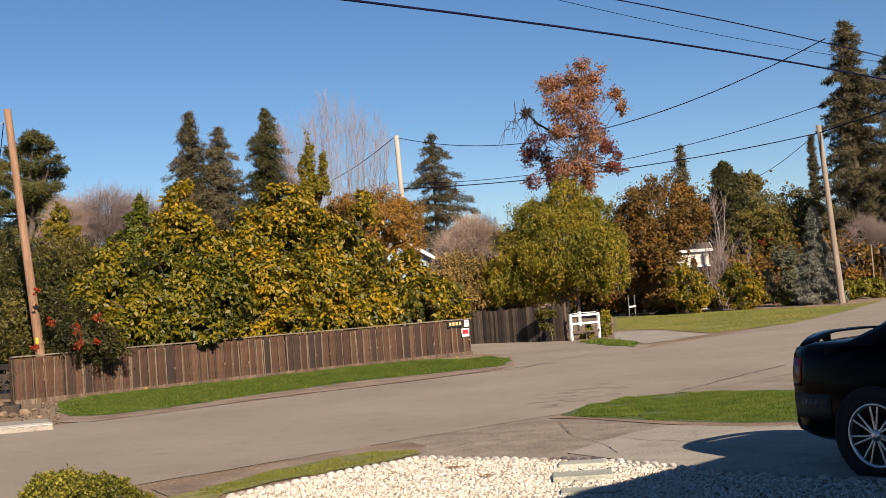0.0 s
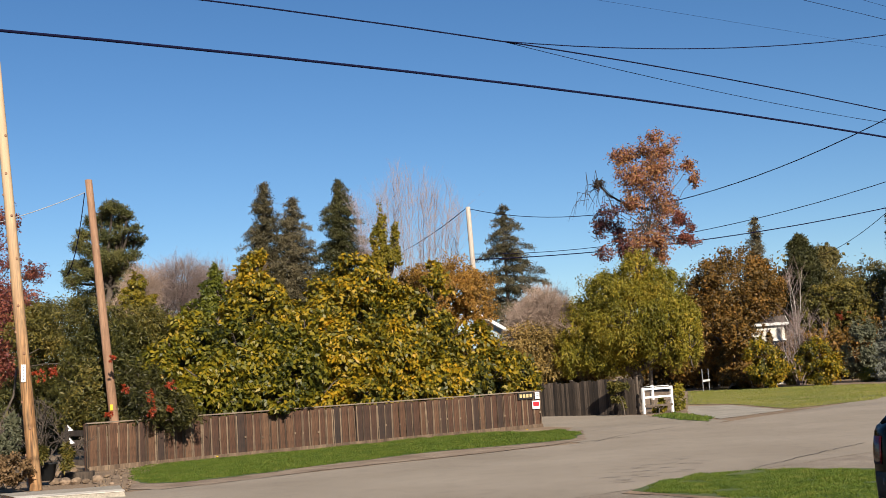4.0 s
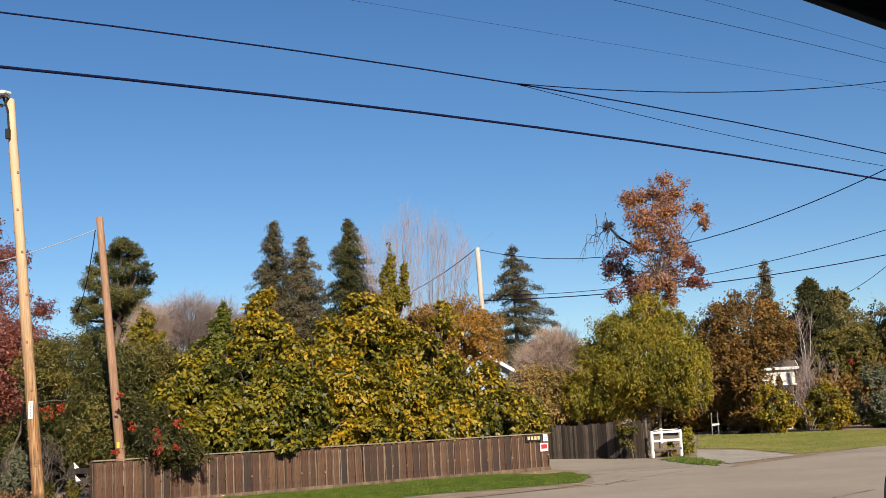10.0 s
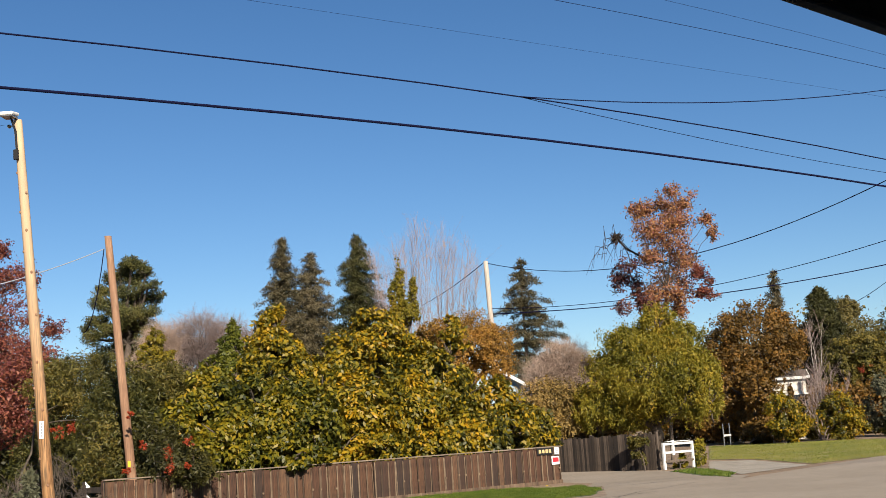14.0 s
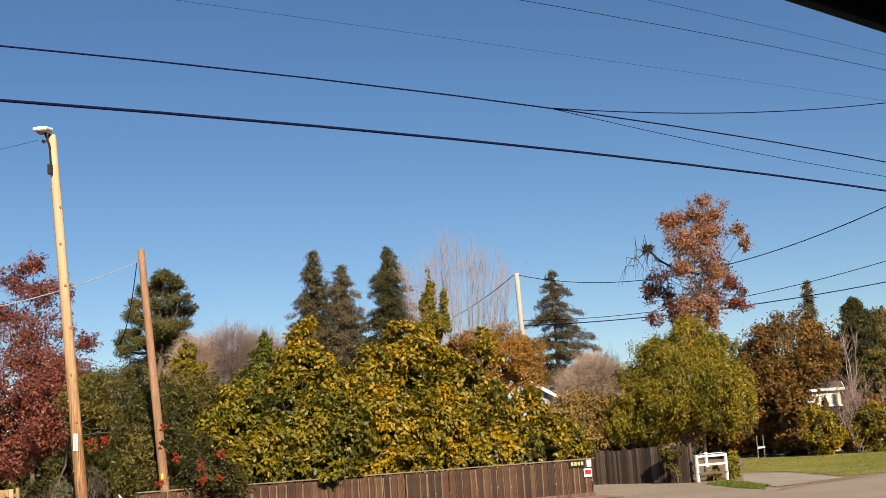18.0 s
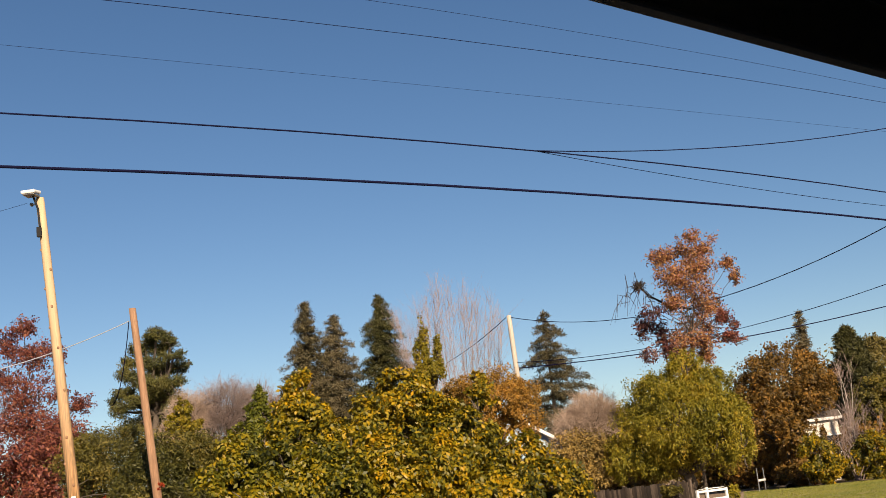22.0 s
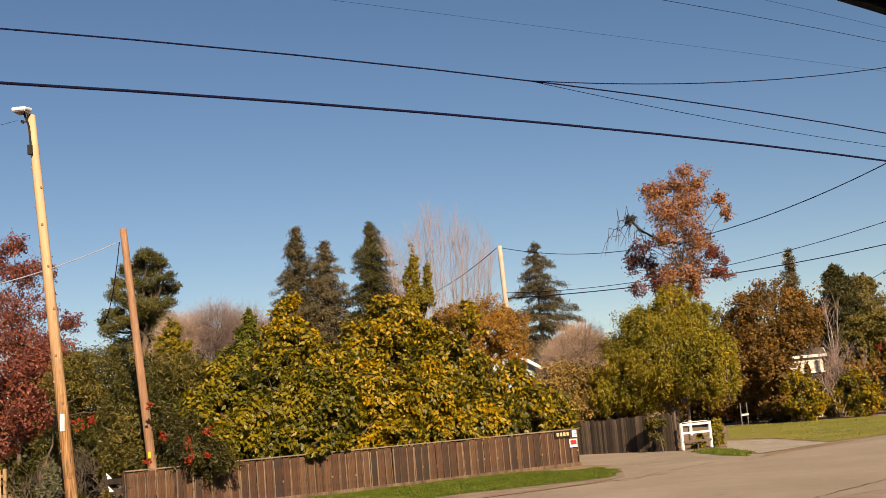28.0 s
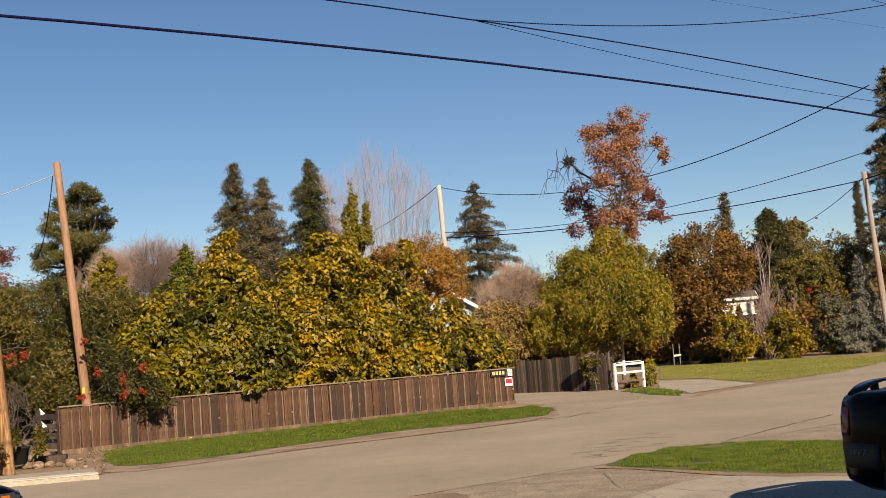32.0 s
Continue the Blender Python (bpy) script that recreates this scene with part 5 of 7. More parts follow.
for spec in ((29.72, 115.37, 8.09, 2.68, 2.41), (33.21, 115.37, 8.11, 2.68, 2.25), (26.64, 112.81, 7.33, 2.09, 3.14), (34.27, 108.97, 6.01, 2.28, 3.03), (31.04, 121.78, 11.33, 1.24, 1.41), (25.27, 96.15, 4.95, 2.68, 2.23)):
    leafy_tree("far_tree", "distant olive-green tree beyond the lawn", "tree", (spec[0], spec[1]), [spec, (spec[0] + spec[3] * 0.5, spec[1], spec[2] * 0.7, spec[3], spec[4])], 14000, 0.2, "leaf_far", trunk_r=0.2, group="far trees", clump=0.14, per=40, hollow=0.3)
leafy_tree("red_tree", "sweetgum with dark red autumn leaves beyond the lamp pole", "tree", (-21.79, 48.68), [(-21.82, 48.68, 10.39, 0.63, 0.59), (-22.65, 48.68, 9.87, 0.68, 0.54), (-21.54, 48.68, 9.16, 1.13, 0.77), (-23.28, 48.68, 8.37, 0.95, 0.50), (-22.05, 48.68, 7.67, 1.40, 0.90), (-20.54, 48.68, 9.19, 0.50, 0.41), (-19.65, 48.68, 6.94, 0.68, 0.45), (-20.45, 48.68, 7.41, 0.45, 0.41), (-22.06, 48.68, 6.38, 1.81, 0.90), (-19.93, 47.40, 5.78, 1.21, 0.66)], 26000, 0.105, "leaf_red", trunk_r=0.08, clump=0.26, per=16, hollow=0.08, gaps=0.26, limb=0.4)


leafy_tree("far_tree", "yellow-olive broad tree beyond the lawn", "tree", (24.27, 94.00), [(24.47, 94.00, 6.06, 2.27, 1.57), (22.82, 94.00, 4.65, 1.75, 1.96), (25.64, 94.00, 4.45, 1.96, 1.96)], 16000, 0.19, "leaf_olive", trunk_r=0.2, group="far trees", clump=0.14, per=40, hollow=0.3)
leafy_tree("far_tree", "olive rounded tree beside the big conifers", "tree", (29.07, 97.00), [(27.98, 97.00, 6.46, 1.62, 1.62), (29.59, 97.00, 6.80, 1.35, 1.53), (30.27, 97.00, 4.26, 1.80, 2.25), (27.99, 97.00, 3.97, 2.03, 2.03)], 12000, 0.19, "leaf_far", trunk_r=0.2, group="far trees", clump=0.14, per=40, hollow=0.3)


# ---- far woods that close the skyline ----
def far_woods(name, a, b, tall, n, mat, label, depth=8.0, size=0.42, aspect=0.7):
    """A ragged belt of leaf masses along a line."""
    a, b = np.array(a), np.array(b)
    t = rng.uniform(0, 1, n)
    h = np.array([tall * (0.62 + 0.5 * noise.noise(Vector((k * 23.0, tall, 1.0))) + 0.22 * noise.noise(Vector((k * 90.0, tall, 5.0)))) for k in t])
    p = a + (b - a) * t[:, None] + rng.normal(size=(n, 2)) * depth * 0.3
    z = h * rng.uniform(0, 1, n) ** 0.7
    return tagged(part_mesh(name, mesh_of(name, *leaves(np.c_[p, z], size, aspect), MAT[mat])), label, "woods", kind="stuff")


far_woods("far_woods", (-110, 118), (10, 128), 9.0, 52000, "leaf_far", "distant grey-green belt of trees behind the gardens")
far_woods("far_woods", (5, 128), (120, 140), 12.5, 60000, "leaf_far", "distant olive belt of trees on the far side of the lawn")
far_woods("back_hedge", (-30.00, 56.37), (0.00, 56.37), 3.6, 26000, "leaf_dark", "dark hedge mass behind the golden trees", 4.0, 0.28)
far_woods("back_hedge", (9.00, 87.12), (34.00, 82.00), 5.0, 34000, "leaf_brown", "dark hedge mass behind the lawn", 4.0, 0.28)


# ---- cars ----
MAT["smoked_lens"] = plain("smoked_lens", (0.0301, 0.0301, 0.0258), 0.15)
MAT["steel_dull"] = plain("steel_dull", (0.043, 0.0482, 0.0568), 0.5)

def lathe(bm, prof, n, m=Matrix(), smooth=True):
    """Turns rows of (along the axis y, radius) about y."""
    rings = [[bm.verts.new(m @ Vector((math.cos(k / n * 2 * math.pi) * r, y, math.sin(k / n * 2 * math.pi) * r))) for k in range(n)] for y, r in prof]
    for a, b in zip(rings, rings[1:]):
        for k in range(n):
            f = bm.faces.new((a[k], a[(k + 1) % n], b[(k + 1) % n], b[k]))
            f.smooth = smooth


def wheel(parent, at):
    w = new("wheel")
    w.parent = parent
    w.matrix_local = Matrix.Translation(at)
    s = -1 if at[1] < 0 else 1
    bm = bmesh.new()
    lathe(bm, [(-0.10, 0.24), (-0.11, 0.27), (-0.105, 0.30), (-0.08, 0.315), (0.08, 0.315), (0.105, 0.30), (0.11, 0.27), (0.10, 0.24)], 40)
    part("tyre", bm, MAT["rubber"], w)
    bm = bmesh.new()
    lathe(bm, [(s * 0.102, 0.247), (s * 0.108, 0.236), (s * 0.09, 0.222), (s * -0.02, 0.215)], 40)
    part("rim", bm, MAT["rim"], w)
    for k in range(14):
        bm = bmesh.new()
        a = (k + 0.16 * (-1) ** k) / 14 * 2 * math.pi
        box(bm, (0.185, 0.02, 0.02), Matrix.Rotation(a, 4, "Y") @ Matrix.Translation((0.133, s * 0.09, 0)), 0.006)
        part("spoke", bm, MAT["rim"], w)
    bm = bmesh.new()
    lathe(bm, [(s * 0.11, 0.001), (s * 0.112, 0.03), (s * 0.1, 0.045), (s * 0.07, 0.06), (s * 0.05, 0.07)], 20)
    part("hub", bm, MAT["rim"], w)
    bm = bmesh.new()
    lathe(bm, [(s * 0.03, 0.001), (s * 0.03, 0.20), (s * 0.0, 0.21)], 30)
    part("brake_disc", bm, MAT["steel"], w)
    return w


def sedan(name, label, m, spoiler=True):
    """A four-door saloon: x runs forward from the rear bumper, y to its left."""
    car = root(name, m, label, "car", "parked cars")
    # x, half width, sill height, deck height, how round the top edge is
    st = [(0.00, 0.56, 0.42, 0.66, 0.10), (0.03, 0.70, 0.33, 0.93, 0.10), (0.10, 0.79, 0.27, 1.00, 0.09), (0.28, 0.855, 0.24, 1.02, 0.09), (0.60, 0.885, 0.22, 1.03, 0.10), (1.00, 0.90, 0.2, 1.02, 0.11),
          (1.60, 0.90, 0.2, 0.99, 0.10), (2.60, 0.90, 0.2, 0.97, 0.10), (3.20, 0.895, 0.2, 0.96, 0.11), (3.60, 0.885, 0.2, 0.93, 0.12), (4.00, 0.865, 0.22, 0.865, 0.10), (4.25, 0.835, 0.24, 0.82, 0.09), (4.37, 0.78, 0.28, 0.77, 0.07), (4.44, 0.70, 0.32, 0.68, 0.06), (4.47, 0.55, 0.36, 0.62, 0.05)]

    def skin(x, z):
        """Half width of the body at x and height z."""
        w, z0, z1, rd = (float(np.interp(x, [r[0] for r in st], [r[k] for r in st])) for k in (1, 2, 3, 4))
        h = z1 - z0
        return w * float(np.interp(z, [z0, z0 + 0.05, z0 + 0.14 * h, z0 + 0.38 * h, z0 + 0.62 * h, z1 - rd * 1.5, z1 - rd * 0.7, z1 - rd * 0.2, z1], [0.82, 0.95, 0.985, 1.0, 0.995, 0.975, 0.955, 0.91, 0.84]))

    def side_panel(name, s, x0, x1, z0, z1, mat, owner, out=0.008, label="", nx=8, nz=3):
        """A thin panel that hugs the body's flank."""
        bm = bmesh.new()
        front = [[bm.verts.new((x0 + (x1 - x0) * i / nx, s * (skin(x0 + (x1 - x0) * i / nx, z0 + (z1 - z0) * j / nz) + out * (1 if 0 < i < nx and 0 < j < nz else 0.55)), z0 + (z1 - z0) * j / nz)) for j in range(nz + 1)] for i in range(nx + 1)]
        back = [[bm.verts.new((v.co.x, v.co.y - s * (out + 0.02), v.co.z)) for v in row] for row in front]
        for i in range(nx):
            for j in range(nz):
                bm.faces.new((front[i][j], front[i + 1][j], front[i + 1][j + 1], front[i][j + 1])).smooth = True
        for i in range(nx):
            for j in (0, nz):
                bm.faces.new((front[i][j], front[i + 1][j], back[i + 1][j], back[i][j]))
        for j in range(nz):
            for i in (0, nx):
                bm.faces.new((front[i][j], front[i][j + 1], back[i][j + 1], back[i][j]))
        bmesh.ops.recalc_face_normals(bm, faces=bm.faces[:])
        return part(name, bm, MAT[mat], owner, label)

    bm = bmesh.new()
    rings = []
    for x, w, z0, z1, rd in st:
        h = z1 - z0
        half = [(0.0, z0), (w * 0.82, z0), (w * 0.95, z0 + 0.05), (w * 0.985, z0 + 0.14 * h), (w * 1.0, z0 + 0.38 * h), (w * 0.995, z0 + 0.62 * h), (w * 0.975, z1 - rd * 1.5), (w * 0.955, z1 - rd * 0.7), (w * 0.91, z1 - rd * 0.2), (w * 0.84, z1), (w * 0.45, z1 + 0.015), (0, z1 + 0.02)]
        ring = [(-a, b) for a, b in half] + [(a, b) for a, b in half[::-1][1:-1]]
        rings.append([bm.verts.new((x, a, b)) for a, b in ring])
    for a, b in zip(rings, rings[1:]):
        for k in range(len(a)):
            f = bm.faces.new((a[k], b[k], b[(k + 1) % len(a)], a[(k + 1) % len(a)]))
            f.smooth = True
    bm.faces.new(rings[0])
    bm.faces.new(rings[-1][::-1])
    bmesh.ops.recalc_face_normals(bm, faces=bm.faces[:])
    part("body", bm, MAT["car_paint"], car)
    # cabin
    bm = bmesh.new()
    cs = [(0.62, 0.80, 1.0, 1.02), (0.95, 0.76, 1.0, 1.22), (1.35, 0.70, 1.0, 1.40), (1.9, 0.68, 0.98, 1.45), (2.5, 0.68, 0.97, 1.44), (2.9, 0.71, 0.96, 1.32), (3.45, 0.78, 0.95, 0.98)]
    rings = [[bm.verts.new((x, s * yy, zz)) for s, yy, zz in ((-1, w * 1.12, z0), (-1, w * 1.03, (z0 + z1) / 2), (-1, w * 0.95, z1 - 0.06), (-1, w * 0.8, z1 - 0.01), (1, 0, z1 + 0.01), (1, w * 0.8, z1 - 0.01), (1, w * 0.95, z1 - 0.06), (1, w * 1.03, (z0 + z1) / 2), (1, w * 1.12, z0))] for x, w, z0, z1 in cs]
    for a, b in zip(rings, rings[1:]):
        for k in range(len(a) - 1):
            f = bm.faces.new((a[k], b[k], b[k + 1], a[k + 1]))
            f.smooth = True
    bmesh.ops.recalc_face_normals(bm, faces=bm.faces[:])
    part("roof", bm, MAT["car_paint"], car)
    for s in (-1, 1):
        for pts in (((1.12, 0.802, 1.04), (1.95, 0.782, 1.03), (1.95, 0.712, 1.36), (1.5, 0.702, 1.34)), ((2.02, 0.782, 1.03), (3.0, 0.805, 1.02), (2.62, 0.72, 1.34), (2.02, 0.712, 1.36))):
            bm = bmesh.new()
            v = [bm.verts.new((x, s * (y + 0.012), z)) for x, y, z in pts]
            bm.faces.new(v)
            r = bmesh.ops.extrude_face_region(bm, geom=bm.faces[:])
            bmesh.ops.translate(bm, vec=(0, -s * 0.008, 0), verts=[e for e in r["geom"] if isinstance(e, bmesh.types.BMVert)])
            part("side_window", bm, MAT["car_glass"], car)
        for x in (0.92, 3.58):
            wheel(car, (x, s * 0.80, 0.315))
            # black dish on the uncut flank, added for the dark of the wheel well
            bm = bmesh.new()
            lathe(bm, [(s * 0.86, 0.05), (s * 0.908, 0.345), (s * 0.912, 0.365), (s * 0.895, 0.372)], 36, Matrix.Translation((x, 0, 0.325)))
            part("wheel_well_disc", bm, MAT["black_plastic"], car)
        # tail lamp, head lamp with amber corner, bumper panel with bars coloured as a reflection
        side_panel("tail_lamp", s, 0.035, 0.2, 0.68, 0.9, "red_lens", car, 0.012, "dark red tail lamp")
        lamp = side_panel("head_lamp", s, 4.16, 4.375, 0.675, 0.775, "smoked_lens", car, 0.012, "smoked head lamp")
        side_panel("turn_signal", s, 4.21, 4.28, 0.7, 0.76, "amber_lens", lamp, 0.02, "amber turn signal")
        side_panel("bumper_strip", s, 3.9, 4.455, 0.585, 0.635, "steel_dull", car, 0.016, "grey bumper strip", 12)
        gleam = side_panel("bumper_gleam", s, 0.06, 0.52, 0.42, 0.62, "bumper_gleam", car, 0.008)
        for k in range(4):
            side_panel("bar", s, 0.2 + k * 0.05, 0.235 + k * 0.05, 0.52, 0.575, "gleam_mark", gleam, 0.013, "", 2, 2)
    bm = bmesh.new()
    box(bm, (0.02, 0.5, 0.13), Matrix.Translation((0.0, 0, 0.60)), 0.006)
    plate = part("plate", bm, MAT["sign_white"], car)
    for k in range(4):
        bm = bmesh.new()
        box(bm, (0.006, 0.06, 0.06), Matrix.Translation((-0.012, -0.15 + k * 0.1, 0.60)))
        part("bar", bm, MAT["black_plastic"], plate)
    if spoiler:
        bm = bmesh.new()
        prev = None
        for i in range(13):
            u = -1 + i / 6
            x, z = 0.10 + 0.09 * u * u, 1.085 - 0.085 * u ** 4
            ring = [bm.verts.new((x + dx, u * 0.70, z + dz)) for dx, dz in ((-0.07, 0.0), (-0.06, 0.013), (0.03, 0.012), (0.09, 0.0), (0.03, -0.008), (-0.06, -0.01))]
            if prev:
                for k in range(6):
                    f = bm.faces.new((prev[k], ring[k], ring[(k + 1) % 6], prev[(k + 1) % 6]))
                    f.smooth = True
            else:
                bm.faces.new(ring)
            prev = ring
        bm.faces.new(prev[::-1])
        bmesh.ops.recalc_face_normals(bm, faces=bm.faces[:])
        wing = part("spoiler", bm, MAT["car_paint"], car)
        for y in (-0.36, 0.36):
            bm = bmesh.new()
            box(bm, (0.08, 0.03, 0.06), Matrix.Translation((0.13, y, 1.045)), 0.01)
            part("bracket", bm, MAT["car_paint"], wing)
    return car


def on_heading(at, hx, hy, back, side):
    """Pose of a car whose point (back, side) stands at at."""
    a = math.atan2(hy, hx)
    return Matrix.Translation((at[0], at[1], 0)) @ Matrix.Rotation(a, 4, "Z") @ Matrix.Translation((-back, -side, 0))


sedan("sedan", "glossy black saloon car with alloy wheels and a rear spoiler", on_heading((3.18, 9.42), 0.58, -0.815, 0.92, -0.90))
sedan("sedan", "dark blue-black saloon car nosing in beside the bush", on_heading((-3.65, 9.42, 0.63), 0.82, 0.57, 4.455, -0.62), False)

# ---- front garden ----
MAT["rubble_stone"] = island_mat("rubble_stone", [(0.1032, 0.0688, 0.043), (0.1634, 0.1161, 0.0731), (0.2236, 0.1634, 0.1118)])
BED = [(-2.28, 9.64), (-2.02, 10.61), (-1.33, 11.44), (-0.62, 12.12), (-0.40, 12.35), (0.21, 11.88), (0.83, 11.50), (1.27, 11.22), (1.77, 10.54), (2.20, 9.89), (2.61, 9.44), (3.18, 8.88), (2.68, 7.56), (0.69, 8.35)]
sheet("gravel_bed", BED[:-2] + [(3.2, 3.6), (-1.0, 2.6), (-3.5, 4.2)], 0.004, MAT["concrete"], "white gravel bed in front of the house", "garden bed", 0.0)


def pebbles(name, poly, per_m2, label, mat="pebble", big=1.0):
    p = scatter(poly, per_m2)
    bm = bmesh.new()
    for c in ((1, 0, 0), (0, 1, 0), (-1, 0, 0), (0, -1, 0), (0, 0, 1), (0, 0, -1)):
        bm.verts.new(Vector(c) * 1.15)
    bm.verts.ensure_lookup_table()
    for k in range(4):
        for top, order in ((4, (k, (k + 1) % 4)), (5, ((k + 1) % 4, k))):
            bm.faces.new([bm.verts[i] for i in (*order, top)])
    bm.verts.index_update()
    base = np.array([v.co[:] for v in bm.verts])
    face = np.array([[v.index for v in f.verts] for f in bm.faces])
    bm.free()
    n = len(p)
    s = big * rng.uniform(0.012, 0.030, (n, 1)) * rng.uniform(0.7, 1.3, (n, 3)) * np.array([1.15, 0.9, 0.62])
    a, tip = rng.uniform(0, 2 * np.pi, n), rng.normal(size=n) * 0.5
    q = base[None] * (1 + rng.normal(size=(n, len(base), 1)) * 0.24) * s[:, None]
    x, z = q[..., 0] * np.cos(tip)[:, None] - q[..., 2] * np.sin(tip)[:, None], q[..., 0] * np.sin(tip)[:, None] + q[..., 2] * np.cos(tip)[:, None]
    y = q[..., 1]
    v = np.stack([x * np.cos(a)[:, None] - y * np.sin(a)[:, None] + p[:, :1], x * np.sin(a)[:, None] + y * np.cos(a)[:, None] + p[:, 1:], z + rng.uniform(0.012, 0.035, (n, 1))], -1)
    f = face[None] + (np.arange(n) * len(base))[:, None, None]
    return tagged(part_mesh(name, mesh_of(name, v.reshape(-1, 3), f.reshape(-1, 3), MAT[mat])), label, "gravel", kind="stuff")


pebbles("gravel", BED, 2900, "coarse white and cream landscaping stone chips", "pebble", 0.72)
pebbles("rubble", [(-8.16, 22.90), (-9.07, 27.09), (-8.86, 30.11), (-7.69, 33.08), (-7.08, 31.08), (-8.13, 27.63), (-7.47, 23.11), (-6.70, 20.59), (-7.52, 21.37)], 12, "loose tan stones on the soil at the fence foot", "rubble_stone", 1.5)


def scallop(mat):
    bm = bmesh.new()
    prof = [(-0.062, 0.0), (-0.066, 0.06), (-0.055, 0.095), (-0.03, 0.118), (0.0, 0.126), (0.03, 0.118), (0.055, 0.095), (0.066, 0.06), (0.062, 0.0)]
    f = [bm.verts.new((x, -0.028, z)) for x, z in prof]
    b = [bm.verts.new((x, 0.028, z)) for x, z in prof]
    bm.faces.new(f)
    bm.faces.new(b[::-1])
    for i in range(len(prof)):
        j = (i + 1) % len(prof)
        bm.faces.new((f[j], f[i], b[i], b[j]))
    bmesh.ops.recalc_face_normals(bm, faces=bm.faces[:])
    bmesh.ops.bevel(bm, geom=[e for e in bm.edges if not e.is_boundary], offset=0.008, segments=1, affect="EDGES")
    me = bpy.data.meshes.new("edging_block")
    bm.to_mesh(me)
    bm.free()
    me.materials.append(MAT[mat])
    return me


# the second mesh carries the shade on one run of blocks as dark colour
SCALLOP, SCALLOP_SHADE = scallop("edging"), scallop("edging_shade")
EDGE_LINE = [Vector((*p, 0)) for p in BED[1:12]]
for k, (a, b) in enumerate(zip(EDGE_LINE, EDGE_LINE[1:])):
    n = max(1, round((b - a).length / 0.108))
    for i in range(n):
        p = a.lerp(b, (i + 0.5) / n)
        ob = new("edging_block", SCALLOP_SHADE if k == 5 else SCALLOP)
        d = (b - a)
        ob.matrix_world = Matrix.Translation((p.x, p.y, rng.uniform(-0.042, -0.03))) @ Matrix.Rotation(math.atan2(d.y, d.x) + rng.normal() * 0.06, 4, "Z") @ Matrix.Rotation(rng.normal() * 0.05, 4, "X") @ Matrix.Scale(0.8, 4)
        tagged(ob, "pale scalloped edging block of the gravel bed, coloured dark purple-grey for shade" if k == 5 else "pale scalloped concrete edging block of the gravel bed", "edging", "edging blocks")


def slab(at, w, d, h, turn):
    bm = bmesh.new()
    box(bm, (w, d, h), Matrix(), 0.012)
    ob = tagged(part("paving_slab", bm, MAT["slab"]), "weathered greenish concrete slab lying on the gravel", "paving slab", "paving slabs")
    ob.matrix_world = pose(*at, h / 2 - 0.025, 0, 0, turn)


slab((1.09, 11.01), 0.42, 0.26, 0.09, -8)
slab((1.01, 10.25), 0.50, 0.32, 0.10, -4)
slab((0.98, 9.52), 0.44, 0.26, 0.08, -6)
leafy_tree("box_bush", "low clipped yellow-green box bush in the front garden", "bush", (-2.45, 8.46), [(-2.70, 8.39, 0.42, 0.29, 0.19), (-2.51, 8.52, 0.38, 0.27, 0.17), (-2.19, 8.27, 0.34, 0.26, 0.15), (-1.96, 8.14, 0.31, 0.16, 0.13), (-2.40, 8.35, 0.22, 0.4, 0.2), (-1.74, 8.02, 0.26, 0.17, 0.11)], 90000, 0.021, "leaf_box", trunk_r=0.02, clump=0.09, per=24, droop=-0.3, rough=0.14, hollow=0.6, gaps=0.26)

# ---- white gate, signs ----
GATE_A, GATE_B = Vector((*(4.15, 41.99), 0)), Vector((*(5.20, 42.79), 0))


def rail_gate():
    d = GATE_B - GATE_A
    ob = root("white_gate", Matrix.Translation(GATE_A) @ Matrix.Rotation(math.atan2(d.y, d.x), 4, "Z"), "short white-painted post-and-rail gate panel", "gate")
    ln = d.length
    for x in (0, ln * 0.33, ln):
        part_mesh("post", box_mesh("post", (0.085, 0.085, 0.9 if x != ln * 0.33 else 0.5), MAT["white_paint"], 0.01, (x, 0, 0.45 if x != ln * 0.33 else 0.72)), ob)
    for z, mt in ((0.84, "white_paint"), (0.56, "white_paint"), (0.27, "dark_wood")):
        part_mesh("rail", box_mesh("rail", (ln, 0.05, 0.075), MAT[mt], 0.008, (ln / 2, -0.02, z)), ob)
    part_mesh("cap", box_mesh("cap", (ln * 0.8, 0.14, 0.025), MAT["white_paint"], 0.01, (ln / 2, 0, 0.92)), ob)


rail_gate()


def sign(name, label, s, z, w, h, mat, bars, bar_mat, off=0.05):
    ob = root(name, fence_pose(s, off, z), label, "sign")
    part_mesh("panel", box_mesh("panel", (w, 0.012, h), MAT[mat], 0.004), ob)
    for x, zz, bw, bh in bars:
        part_mesh("bar", box_mesh("bar", (bw, 0.006, bh), MAT[bar_mat], 0.001, (x, -0.008, zz)), ob)


sign("number_sign", "dark house-number board with pale gold figures on the fence", 0.955, 0.96, 0.62, 0.2, "black_plastic", [(-0.2, 0, 0.09, 0.1), (-0.07, 0, 0.09, 0.1), (0.06, 0, 0.09, 0.1), (0.19, 0, 0.09, 0.1)], "sign_gold", 0.06)
sign("paper_sign", "small white notice with grey lines on the fence", 0.987, 0.95, 0.17, 0.2, "sign_white", [(0, 0.05, 0.12, 0.02), (0, 0.0, 0.12, 0.02), (0, -0.05, 0.1, 0.02)], "steel", 0.075)
sign("warning_sign", "white notice with a red panel on the fence end", 0.983, 0.68, 0.30, 0.24, "sign_white", [(0, 0.02, 0.24, 0.13)], "sign_red", 0.06)

# ---- lamp and fittings on the poles ----
lp = Vector(P1T)


